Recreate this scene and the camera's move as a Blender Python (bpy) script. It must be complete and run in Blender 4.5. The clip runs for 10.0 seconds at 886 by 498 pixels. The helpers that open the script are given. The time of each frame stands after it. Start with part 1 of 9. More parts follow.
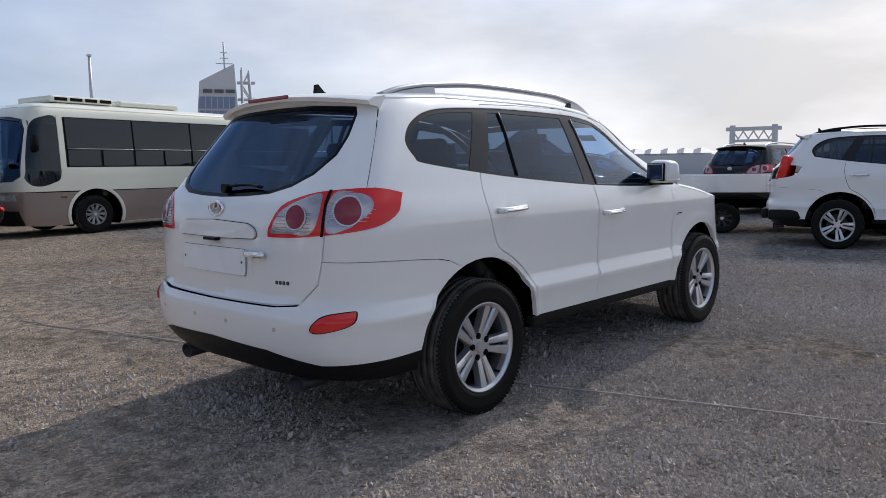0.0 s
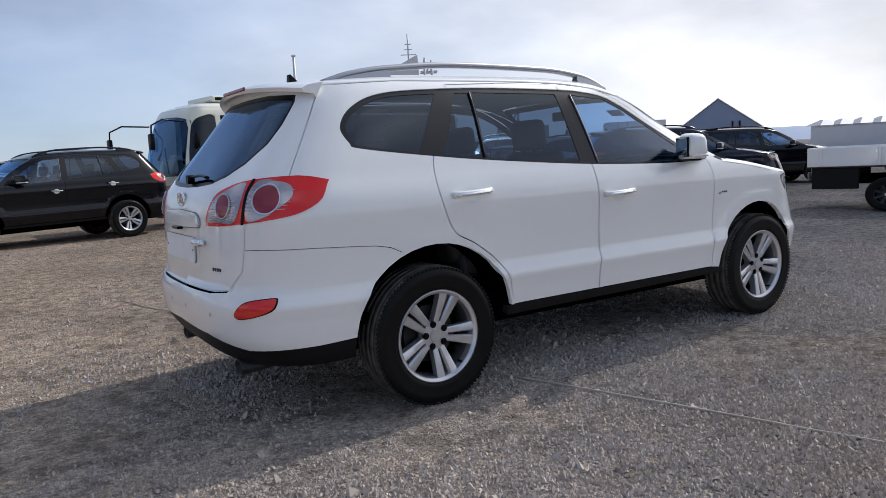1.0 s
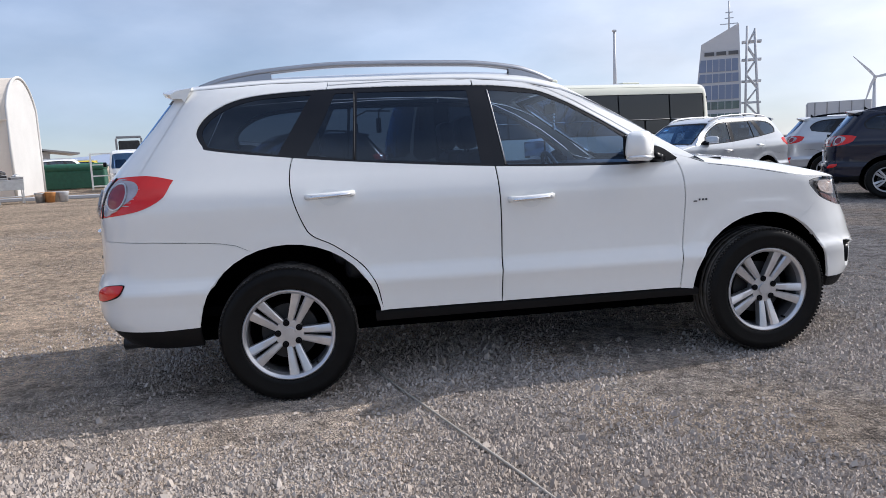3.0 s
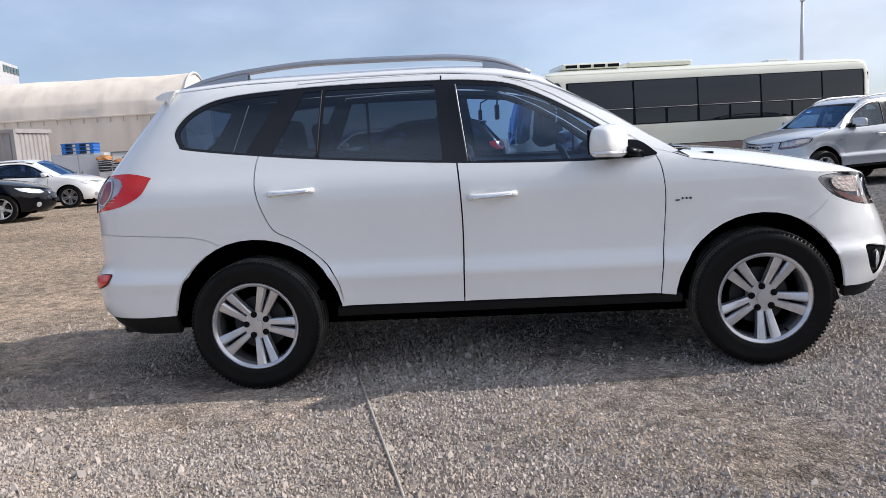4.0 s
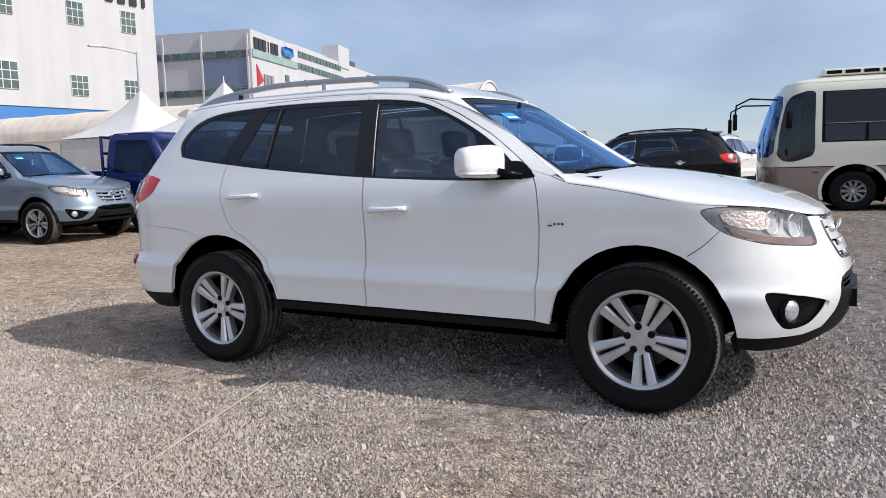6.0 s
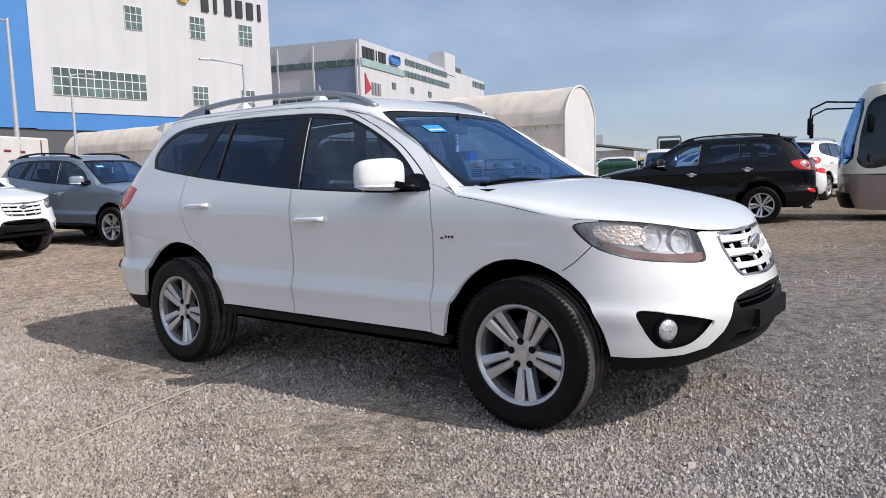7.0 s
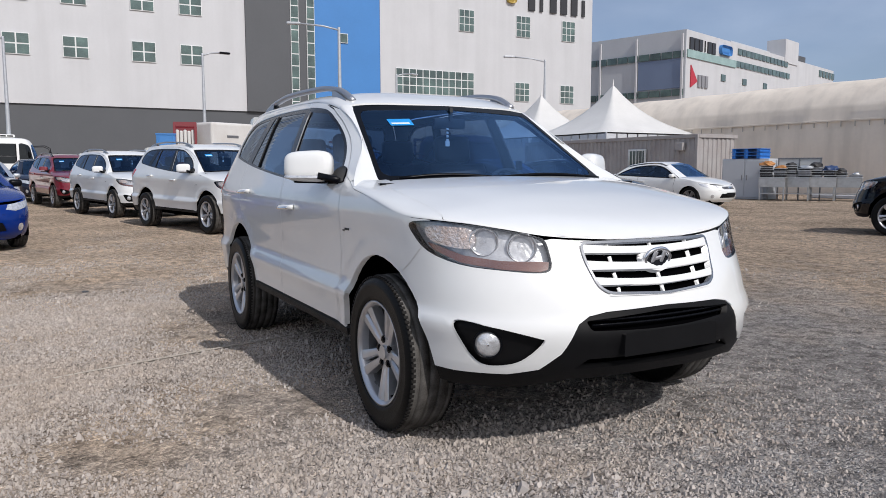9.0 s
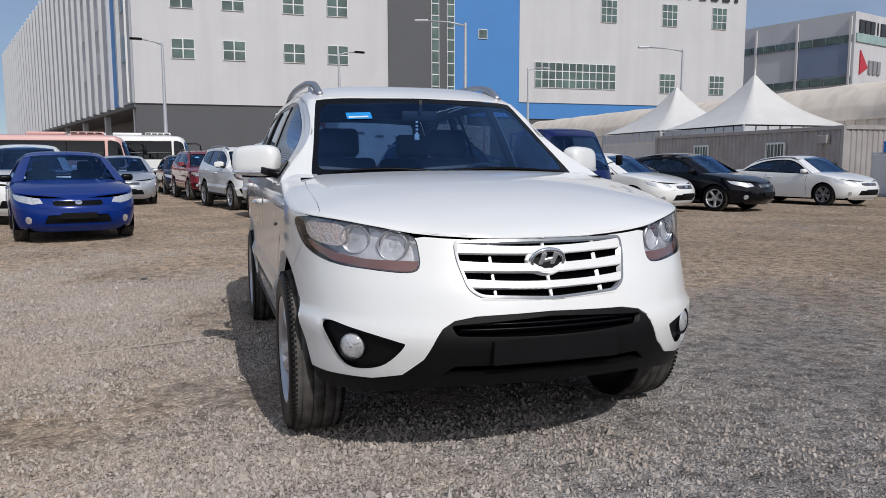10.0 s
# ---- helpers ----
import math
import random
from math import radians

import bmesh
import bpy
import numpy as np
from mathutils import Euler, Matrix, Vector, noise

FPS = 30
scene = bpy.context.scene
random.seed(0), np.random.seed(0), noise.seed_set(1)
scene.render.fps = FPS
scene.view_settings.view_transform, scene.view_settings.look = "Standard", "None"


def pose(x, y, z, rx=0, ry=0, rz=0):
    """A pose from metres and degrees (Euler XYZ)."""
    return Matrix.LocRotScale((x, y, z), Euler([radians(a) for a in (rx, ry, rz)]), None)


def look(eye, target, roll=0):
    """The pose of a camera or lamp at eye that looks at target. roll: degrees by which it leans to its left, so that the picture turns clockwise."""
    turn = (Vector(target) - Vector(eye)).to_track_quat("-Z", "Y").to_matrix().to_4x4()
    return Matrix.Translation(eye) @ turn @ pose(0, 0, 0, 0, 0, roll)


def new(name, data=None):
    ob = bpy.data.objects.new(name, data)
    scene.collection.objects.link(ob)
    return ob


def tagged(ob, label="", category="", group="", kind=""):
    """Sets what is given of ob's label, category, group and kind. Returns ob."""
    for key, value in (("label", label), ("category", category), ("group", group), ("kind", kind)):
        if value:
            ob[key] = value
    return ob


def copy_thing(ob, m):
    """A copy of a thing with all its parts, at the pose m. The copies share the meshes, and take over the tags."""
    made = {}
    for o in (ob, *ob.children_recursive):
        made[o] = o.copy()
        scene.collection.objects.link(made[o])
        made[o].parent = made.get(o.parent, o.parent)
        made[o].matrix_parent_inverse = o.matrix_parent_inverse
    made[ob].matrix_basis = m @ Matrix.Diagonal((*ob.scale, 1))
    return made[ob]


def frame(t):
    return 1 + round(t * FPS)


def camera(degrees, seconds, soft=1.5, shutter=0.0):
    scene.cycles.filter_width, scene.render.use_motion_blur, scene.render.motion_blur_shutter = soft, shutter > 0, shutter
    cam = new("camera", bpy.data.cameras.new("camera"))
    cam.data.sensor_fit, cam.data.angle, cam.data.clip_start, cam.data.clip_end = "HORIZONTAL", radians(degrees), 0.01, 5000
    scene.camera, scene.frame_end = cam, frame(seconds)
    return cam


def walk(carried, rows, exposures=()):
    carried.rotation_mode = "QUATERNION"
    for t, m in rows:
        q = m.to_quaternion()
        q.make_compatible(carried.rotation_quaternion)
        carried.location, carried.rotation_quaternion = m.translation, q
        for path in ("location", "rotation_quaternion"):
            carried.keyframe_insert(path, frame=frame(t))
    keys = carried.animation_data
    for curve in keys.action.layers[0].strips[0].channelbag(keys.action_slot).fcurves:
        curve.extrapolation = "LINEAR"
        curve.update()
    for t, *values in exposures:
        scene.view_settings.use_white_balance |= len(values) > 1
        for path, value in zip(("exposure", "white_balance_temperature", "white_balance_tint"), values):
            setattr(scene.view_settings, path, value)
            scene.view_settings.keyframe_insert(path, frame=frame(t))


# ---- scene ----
cam = camera(61.9, 10.0, soft=0.8)
PATH = [
    (0, (-4.313, -3.365, 1.262), (-2.8552, -2.0126, 1.0442), -0.91),
    (0.5, (-3.829, -3.728, 1.247), (-2.5267, -2.2292, 1.0025), -1.66),
    (1, (-3.315, -4.068, 1.224), (-2.2498, -2.3933, 0.9787), -3.00),
    (1.5, (-2.770, -4.326, 1.215), (-1.8696, -2.5613, 0.9447), -3.05),
    (2, (-2.197, -4.586, 1.218), (-1.5996, -2.6964, 0.9530), -3.09),
    (2.5, (-1.654, -4.732, 1.211), (-1.2194, -2.7988, 0.9421), -2.26),
    (2.7, (-1.422, -4.757, 1.226), (-1.0296, -2.8143, 0.9615), -2.45),
    (3.8, (-0.227, -4.799, 1.250), (-0.3216, -2.8211, 0.9725), -2.98),
    (4, (0.000, -4.768, 1.253), (-0.1586, -2.7953, 0.9676), -3.28),
    (4.5, (0.619, -4.707, 1.225), (0.2795, -2.7546, 0.9569), -3.16),
    (5, (1.154, -4.589, 1.238), (0.7353, -2.6520, 0.9715), -3.25),
    (5.5, (1.683, -4.513, 1.248), (1.0081, -2.6471, 1.0014), -2.43),
    (5.7, (1.891, -4.446, 1.225), (1.0850, -2.6317, 0.9830), -1.93),
    (6.8, (2.947, -3.918, 1.216), (1.7760, -2.3111, 1.0003), -1.62),
    (7, (3.111, -3.799, 1.228), (1.9081, -2.2154, 1.0147), -1.63),
    (7.5, (3.555, -3.474, 1.227), (2.1722, -2.0435, 1.0223), -1.53),
    (8, (3.876, -3.090, 1.219), (2.4332, -1.7213, 1.0055), 0.06),
    (8.5, (4.164, -2.687, 1.211), (2.5620, -1.5091, 0.9953), -0.46),
    (9, (4.394, -2.231, 1.194), (2.6459, -1.2830, 0.9799), -0.08),
    (9.5, (4.555, -1.721, 1.181), (2.7547, -0.8777, 0.9624), 0.00),
    (10, (4.679, -1.216, 1.187), (2.7840, -0.6179, 0.9607), -0.14),
]
walk(cam, [(t, look(eye, target, roll)) for t, eye, target, roll in PATH],
     [(0, 0.68, 6080, 11.5), (1, 0.82, 6100, 11.5), (2.5, 1.02, 6100, 12), (4.5, 1.10, 6280, 12), (7.5, 0.78, 6200, 12), (9, 0.58, 6170, 11.5), (10, 0.36, 6150, 11)])

# ---- world, sun, exposure ----
SUN_EL, SUN_AZ = 40.8, 8.5          # degrees; azimuth counted from +x towards +y


def setup_world():
    world = bpy.data.worlds.new("world")
    scene.world = world
    world.use_nodes = True
    nt = world.node_tree
    nt.nodes.clear()
    out = nt.nodes.new("ShaderNodeOutputWorld")
    bg = nt.nodes.new("ShaderNodeBackground")
    sky = nt.nodes.new("ShaderNodeTexSky")
    sky.sky_type = "NISHITA"
    sky.sun_disc = False
    sky.sun_elevation = radians(SUN_EL)
    sky.sun_rotation = radians(90 - SUN_AZ)
    sky.air_density, sky.dust_density, sky.ozone_density = 0.75, 0.15, 2.0
    co = nt.nodes.new("ShaderNodeTexCoord")
    mp = nt.nodes.new("ShaderNodeMapping")
    mp.inputs["Scale"].default_value = (1.0, 1.0, 2.2)
    n1 = nt.nodes.new("ShaderNodeTexNoise")
    n1.inputs["Scale"].default_value = 1.5
    n1.inputs["Detail"].default_value = 7
    n1.inputs["Roughness"].default_value = 0.56
    ramp = nt.nodes.new("ShaderNodeValToRGB")
    ramp.color_ramp.elements[0].position, ramp.color_ramp.elements[1].position = 0.43, 0.70
    ramp.color_ramp.elements[0].color = (0.16, 0.16, 0.16, 1)
    ramp.color_ramp.elements[1].color = (0.85, 0.85, 0.85, 1)
    mix = nt.nodes.new("ShaderNodeMix")
    mix.data_type = "RGBA"
    veil = nt.nodes.new("ShaderNodeMix")
    veil.data_type = "RGBA"
    veil.inputs["A"].default_value = (5.7, 6.35, 7.5, 1)
    veil.inputs["B"].default_value = (12.2, 11.6, 10.9, 1)
    glow = nt.nodes.new("ShaderNodeMapRange")
    glow.inputs["From Min"].default_value, glow.inputs["From Max"].default_value = 0.1, 0.97
    li = nt.links.new
    li(co.outputs["Generated"], mp.inputs["Vector"])
    li(mp.outputs["Vector"], n1.inputs["Vector"])
    li(n1.outputs["Fac"], ramp.inputs["Fac"])
    sep = nt.nodes.new("ShaderNodeSeparateXYZ")
    thin = nt.nodes.new("ShaderNodeMapRange")
    thin.inputs["From Min"].default_value, thin.inputs["From Max"].default_value = 0.22, 0.60
    thin.inputs["To Min"].default_value, thin.inputs["To Max"].default_value = 0.6, 1.25
    mul = nt.nodes.new("ShaderNodeMath")
    mul.operation = "MULTIPLY"
    li(co.outputs["Generated"], sep.inputs["Vector"])
    li(sep.outputs["X"], glow.inputs["Value"])
    li(glow.outputs["Result"], veil.inputs["Factor"])
    mp2 = nt.nodes.new("ShaderNodeMapping")
    mp2.inputs["Scale"].default_value = (1.0, 1.0, 2.8)
    mp2.inputs["Rotation"].default_value = (0.12, -0.1, 0.4)
    n2 = nt.nodes.new("ShaderNodeTexNoise")
    n2.inputs["Scale"].default_value, n2.inputs["Detail"].default_value = 2.1, 6
    shade = nt.nodes.new("ShaderNodeMapRange")
    shade.inputs["From Min"].default_value, shade.inputs["From Max"].default_value = 0.38, 0.62
    shade.inputs["To Min"].default_value, shade.inputs["To Max"].default_value = 0.78, 1.20
    dim = nt.nodes.new("ShaderNodeVectorMath")
    dim.operation = "SCALE"
    li(co.outputs["Generated"], mp2.inputs["Vector"])
    li(mp2.outputs["Vector"], n2.inputs["Vector"])
    li(n2.outputs["Fac"], shade.inputs["Value"])
    li(veil.outputs["Result"], dim.inputs["Vector"])
    li(shade.outputs["Result"], dim.inputs["Scale"])
    li(dim.outputs["Vector"], mix.inputs["B"])
    li(sep.outputs["Z"], thin.inputs["Value"])
    li(ramp.outputs["Color"], mul.inputs[0])
    li(thin.outputs["Result"], mul.inputs[1])
    haze = nt.nodes.new("ShaderNodeMapRange")
    haze.inputs["From Min"].default_value, haze.inputs["From Max"].default_value = 0.2, 0.95
    haze.inputs["To Min"].default_value, haze.inputs["To Max"].default_value = 0.0, 0.62
    plus = nt.nodes.new("ShaderNodeMath")
    plus.use_clamp = True
    li(sep.outputs["X"], haze.inputs["Value"])
    li(mul.outputs[0], plus.inputs[0])
    low = nt.nodes.new("ShaderNodeMapRange")
    low.inputs["From Min"].default_value, low.inputs["From Max"].default_value = 0.0, 0.34
    low.inputs["To Min"].default_value, low.inputs["To Max"].default_value = 0.26, 0.0
    both = nt.nodes.new("ShaderNodeMath")
    li(sep.outputs["Z"], low.inputs["Value"])
    li(haze.outputs["Result"], both.inputs[0])
    li(low.outputs["Result"], both.inputs[1])
    li(both.outputs[0], plus.inputs[1])
    li(plus.outputs[0], mix.inputs["Factor"])
    li(sky.outputs["Color"], mix.inputs["A"])
    # a thinly veiled sky: dimmer towards the horizon than overhead
    lift = nt.nodes.new("ShaderNodeMapRange")
    lift.inputs["From Min"].default_value, lift.inputs["From Max"].default_value = 0.06, 0.75
    lift.inputs["To Min"].default_value, lift.inputs["To Max"].default_value = 0.73, 1.06
    over = nt.nodes.new("ShaderNodeVectorMath")
    over.operation = "SCALE"
    li(sep.outputs["Z"], lift.inputs["Value"])
    li(mix.outputs["Result"], over.inputs["Vector"])
    li(lift.outputs["Result"], over.inputs["Scale"])
    li(over.outputs["Vector"], bg.inputs["Color"])
    bg.inputs["Strength"].default_value = 0.071
    li(bg.outputs["Background"], out.inputs["Surface"])


setup_world()
sun = new("sun", bpy.data.lights.new("sun", "SUN"))
sun.data.energy, sun.data.angle, sun.data.color = 2.02, radians(0.6), (1.0, 0.93, 0.84)
_d = Vector((math.cos(radians(SUN_AZ)) * math.cos(radians(SUN_EL)), math.sin(radians(SUN_AZ)) * math.cos(radians(SUN_EL)), math.sin(radians(SUN_EL))))
sun.matrix_world = look(_d * 60, (0, 0, 0))


# ---- materials ----
def material(name, color, rough=0.5, metal=0.0, vary=0.12, scale=6.0, bump=0.0, bump_scale=60.0, coat=0.0, spec=0.5, second=None, island=False, speck=0.0):
    """A node material: base colour varied at two scales, fine relief, and a coat where the paint has one."""
    m = bpy.data.materials.new(name)
    m.use_nodes = True
    nt = m.node_tree
    b = nt.nodes["Principled BSDF"]
    li = nt.links.new
    b.inputs["Metallic"].default_value = metal
    b.inputs["Coat Weight"].default_value = coat
    b.inputs["Coat Roughness"].default_value = 0.04
    b.inputs["Specular IOR Level"].default_value = spec
    co = nt.nodes.new("ShaderNodeTexCoord")
    n1 = nt.nodes.new("ShaderNodeTexNoise")
    n1.inputs["Scale"].default_value, n1.inputs["Detail"].default_value = scale, 6
    n2 = nt.nodes.new("ShaderNodeTexNoise")
    n2.inputs["Scale"].default_value, n2.inputs["Detail"].default_value = scale * 13, 3
    li(co.outputs["Object"], n1.inputs["Vector"])
    li(co.outputs["Object"], n2.inputs["Vector"])
    add = nt.nodes.new("ShaderNodeMath")
    add.operation = "MULTIPLY_ADD"
    add.inputs[1].default_value = 0.35
    li(n2.outputs["Fac"], add.inputs[0])
    li(n1.outputs["Fac"], add.inputs[2])
    ramp = nt.nodes.new("ShaderNodeMapRange")
    ramp.inputs["From Min"].default_value, ramp.inputs["From Max"].default_value = 0.42, 0.95
    li(add.outputs[0], ramp.inputs["Value"])
    mix = nt.nodes.new("ShaderNodeMix")
    mix.data_type = "RGBA"
    lo = second if second else tuple(c * (1 - vary) for c in color)
    mix.inputs["A"].default_value = (*lo, 1)
    mix.inputs["B"].default_value = (*(color if second else tuple(min(1, c * (1 + vary * 0.4)) for c in color)), 1)
    li(ramp.outputs["Result"], mix.inputs["Factor"])
    col = mix.outputs["Result"]
    if island:
        gi = nt.nodes.new("ShaderNodeNewGeometry")
        mr = nt.nodes.new("ShaderNodeMapRange")
        mr.inputs["To Min"].default_value, mr.inputs["To Max"].default_value = 0.68, 1.16
        li(gi.outputs["Random Per Island"], mr.inputs["Value"])
        vm = nt.nodes.new("ShaderNodeMix")
        vm.data_type, vm.blend_type = "RGBA", "MULTIPLY"
        vm.inputs["Factor"].default_value = 1
        li(col, vm.inputs["A"])
        li(mr.outputs["Result"], vm.inputs["B"])
        col = vm.outputs["Result"]
    li(col, b.inputs["Base Color"])
    rr = nt.nodes.new("ShaderNodeMapRange")
    rr.inputs["To Min"].default_value, rr.inputs["To Max"].default_value = max(0.0, rough - 0.06), min(1.0, rough + 0.06)
    li(n1.outputs["Fac"], rr.inputs["Value"])
    li(rr.outputs["Result"], b.inputs["Roughness"])
    if bump:
        n3 = nt.nodes.new("ShaderNodeTexNoise")
        n3.inputs["Scale"].default_value, n3.inputs["Detail"].default_value = bump_scale, 4
        li(co.outputs["Object"], n3.inputs["Vector"])
        bp = nt.nodes.new("ShaderNodeBump")
        bp.inputs["Strength"].default_value, bp.inputs["Distance"].default_value = bump, 0.01
        li(n3.outputs["Fac"], bp.inputs["Height"])
        li(bp.outputs["Normal"], b.inputs["Normal"])
    return m


def glass_material(name, tint, dark, gloss=(0.56, 0.78, 1.0), ior=1.6):
    """Tinted car glass: part clear, part absorbing, with a gloss of given colour."""
    m = bpy.data.materials.new(name)
    m.use_nodes = True
    nt = m.node_tree
    nt.nodes.clear()
    li = nt.links.new
    out = nt.nodes.new("ShaderNodeOutputMaterial")
    tr = nt.nodes.new("ShaderNodeBsdfTransparent")
    tr.inputs["Color"].default_value = (*[t * dark for t in tint], 1)
    gl = nt.nodes.new("ShaderNodeBsdfGlossy")
    gl.inputs["Roughness"].default_value = 0.015
    gl.inputs["Color"].default_value = (*gloss, 1)
    # the same gloss from either side of the thin pane
    lw = nt.nodes.new("ShaderNodeLayerWeight")
    lw.inputs["Blend"].default_value = 0.5
    power = nt.nodes.new("ShaderNodeMath")
    power.operation = "POWER"
    power.inputs[1].default_value = 4.2
    fr = nt.nodes.new("ShaderNodeMapRange")
    fr.inputs["To Min"].default_value = 1.6 * ((ior - 1) / (ior + 1)) ** 2
    mx = nt.nodes.new("ShaderNodeMixShader")
    li(lw.outputs["Facing"], power.inputs[0])
    li(power.outputs[0], fr.inputs["Value"])
    li(fr.outputs["Result"], mx.inputs["Fac"])
    li(tr.outputs["BSDF"], mx.inputs[1])
    li(gl.outputs["BSDF"], mx.inputs[2])
    li(mx.outputs["Shader"], out.inputs["Surface"])
    return m


def paint(name, color, flake=0.0, coat=1.0, rough=0.32):
    return material(name, color, rough=rough, metal=flake, vary=0.03, scale=1.5, coat=coat, spec=0.5 if coat == 1.0 else 0.25)


WHITE = paint("white_car_paint", (0.80, 0.808, 0.80))
BLACK_PAINT = paint("black_car_paint", (0.003, 0.0032, 0.0055), 0.0, 0.3, 0.13)
NAVY_PAINT = paint("navy_car_paint", (0.008, 0.012, 0.030), 0.1, 0.5, 0.16)
GREY_PAINT = paint("blue_grey_car_paint", (0.20, 0.25, 0.31), 0.4)
SILVER_PAINT = paint("silver_car_paint", (0.50, 0.53, 0.57), 0.5)
RED_PAINT = paint("dark_red_car_paint", (0.20, 0.012, 0.022), 0.2)
PALE_RED = paint("pale_red_bus_paint", (0.68, 0.42, 0.39))
BLUE_PAINT = paint("bright_blue_car_paint", (0.002, 0.024, 0.19), 0.1, 0.3, 0.2)
TRUCK_BLUE = paint("deep_blue_truck_paint", (0.003, 0.010, 0.085), 0.1, 0.5, 0.2)
BEIGE_PAINT = paint("beige_bus_paint", (0.72, 0.72, 0.60))
BROWN_PAINT = paint("brown_bus_paint", (0.24, 0.19, 0.165))
TRIM = material("black_trim", (0.004, 0.0045, 0.0065), 0.3, vary=0.2, scale=8, spec=0.12)
PILLAR_BLACK = material("gloss_black_pillar", (0.006, 0.006, 0.008), 0.22, vary=0.2, scale=8, spec=0.4)
PLASTIC = material("dark_plastic", (0.006, 0.006, 0.0068), 0.5, vary=0.25, scale=10, bump=0.15, bump_scale=500, spec=0.18)
# Near-black that carries the shade of gaps, hollows and undersides in its colour.
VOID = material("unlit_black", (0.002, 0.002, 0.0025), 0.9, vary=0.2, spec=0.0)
RUBBER = material("tyre_rubber", (0.0045, 0.0045, 0.005), 0.42, vary=0.35, scale=9, bump=0.12, bump_scale=220, second=(0.008, 0.008, 0.008), spec=0.13)
ALLOY = material("silver_alloy", (0.60, 0.605, 0.63), 0.3, metal=0.72, vary=0.15, scale=12)
TREAD_EDGE = material("worn_tread_edge", (0.022, 0.021, 0.020), 0.7, vary=0.4, scale=14, spec=0.1)
DUSTY = material("dusty_tread_rubber", (0.15, 0.143, 0.135), 0.85, vary=0.4, scale=14, spec=0.1, second=(0.04, 0.037, 0.034))
CHROME = material("chrome", (0.85, 0.85, 0.86), 0.08, metal=1.0, vary=0.05)
MIRROR = material("mirror_glass", (0.45, 0.47, 0.50), 0.02, metal=1.0, vary=0.02)
RAIL = material("satin_rail", (0.42, 0.43, 0.46), 0.38, metal=0.8, vary=0.08)
GRILLE_CHROME = material("grille_chrome", (0.40, 0.41, 0.43), 0.18, metal=0.9, vary=0.15, scale=12)
STEEL = material("dull_steel", (0.30, 0.30, 0.31), 0.45, metal=0.8, vary=0.3, scale=14)
LENS_RED = material("red_lamp_lens", (0.66, 0.014, 0.012), 0.10, vary=0.1, coat=0.35, spec=0.4)
LENS_DARK_RED = material("dark_red_lamp_lens", (0.26, 0.03, 0.05), 0.15, vary=0.3, scale=12, coat=0.3, spec=0.3)
LENS_AMBER = material("amber_lamp_strip", (0.21, 0.085, 0.06), 0.2, vary=0.45, scale=9, coat=0.5, second=(0.13, 0.06, 0.05))
LENS_TURN = material("pale_orange_lens", (0.74, 0.74, 0.76), 0.18, metal=0.6, vary=0.5, scale=16, bump=0.8, bump_scale=70, second=(0.85, 0.62, 0.48))
LENS_TAIL = material("clear_tail_insert", (0.47, 0.43, 0.45), 0.16, metal=0.6, vary=0.3, scale=9, bump=0.15, bump_scale=40, coat=0.4)
CUP = paint("cup_shade_white", (0.75, 0.76, 0.76))
LENS_CLEAR = material("clear_lamp_insert", (0.80, 0.81, 0.83), 0.14, metal=0.55, vary=0.4, scale=22, bump=0.4, bump_scale=60)
LAMP_BACK = material("grey_lamp_housing", (0.74, 0.75, 0.78), 0.25, metal=0.4, vary=0.5, scale=14, bump=0.3, bump_scale=40)
DARK_STEEL = material("dark_steel", (0.05, 0.05, 0.052), 0.5, metal=0.6, vary=0.3, scale=14, spec=0.3)
# Blue gloss colours paint the mirrored sky into rear glass and windscreens.
GLASS = glass_material("tinted_rear_glass", (0.45, 0.66, 1.0), 0.42, (0.46, 0.64, 0.92), 1.45)
GLASS_SIDE = glass_material("grey_tinted_side_glass", (0.60, 0.72, 0.88), 0.30, (0.72, 0.82, 0.95), 1.5)
GLASS_DOOR = glass_material("clear_door_glass", (0.60, 0.78, 1.0), 0.74, (0.74, 0.84, 0.95), 1.6)
GLASS_FRONT = glass_material("clear_car_glass", (0.52, 0.72, 1.0), 0.82, (0.34, 0.60, 1.0), 1.6)
GLASS_BUS = glass_material("grey_bus_glass", (0.85, 0.9, 0.95), 0.14, (0.62, 0.68, 0.74), 1.5)
GLASS_LAMP = glass_material("lamp_glass", (1.0, 1.0, 1.0), 0.96, (0.95, 0.97, 1.0), 1.65)
SEAT = material("dark_seat_leather", (0.035, 0.034, 0.036), 0.5, vary=0.3, bump=0.2, bump_scale=90)
CABIN = material("dark_cabin_plastic", (0.03, 0.032, 0.036), 0.6, vary=0.2)
STICKER = material("blue_sticker", (0.02, 0.30, 0.75), 0.4, vary=0.2)
STICKER_WHITE = material("white_sticker", (0.75, 0.78, 0.8), 0.5, vary=0.1)
PLATE_WHITE = material("blank_white_plate", (0.82, 0.83, 0.84), 0.45, vary=0.06, scale=14)
DARK_MARK = material("dark_lettering", (0.03, 0.03, 0.035), 0.4)


# ---- mesh helpers ----
def mesh_object(name, verts, faces, mat, parent=None, label="", smooth=True, normals=None):
    me = bpy.data.meshes.new(name)
    me.from_pydata([tuple(v) for v in verts], [], [tuple(f) for f in faces])
    me.materials.append(mat)
    if smooth:
        me.polygons.foreach_set("use_smooth", [True] * len(me.polygons))
    if normals is not None:
        me.normals_split_custom_set_from_vertices([tuple(n) for n in normals])
    ob = new(name, me)
    ob.parent = parent
    if label:
        ob["label"] = label
    return ob


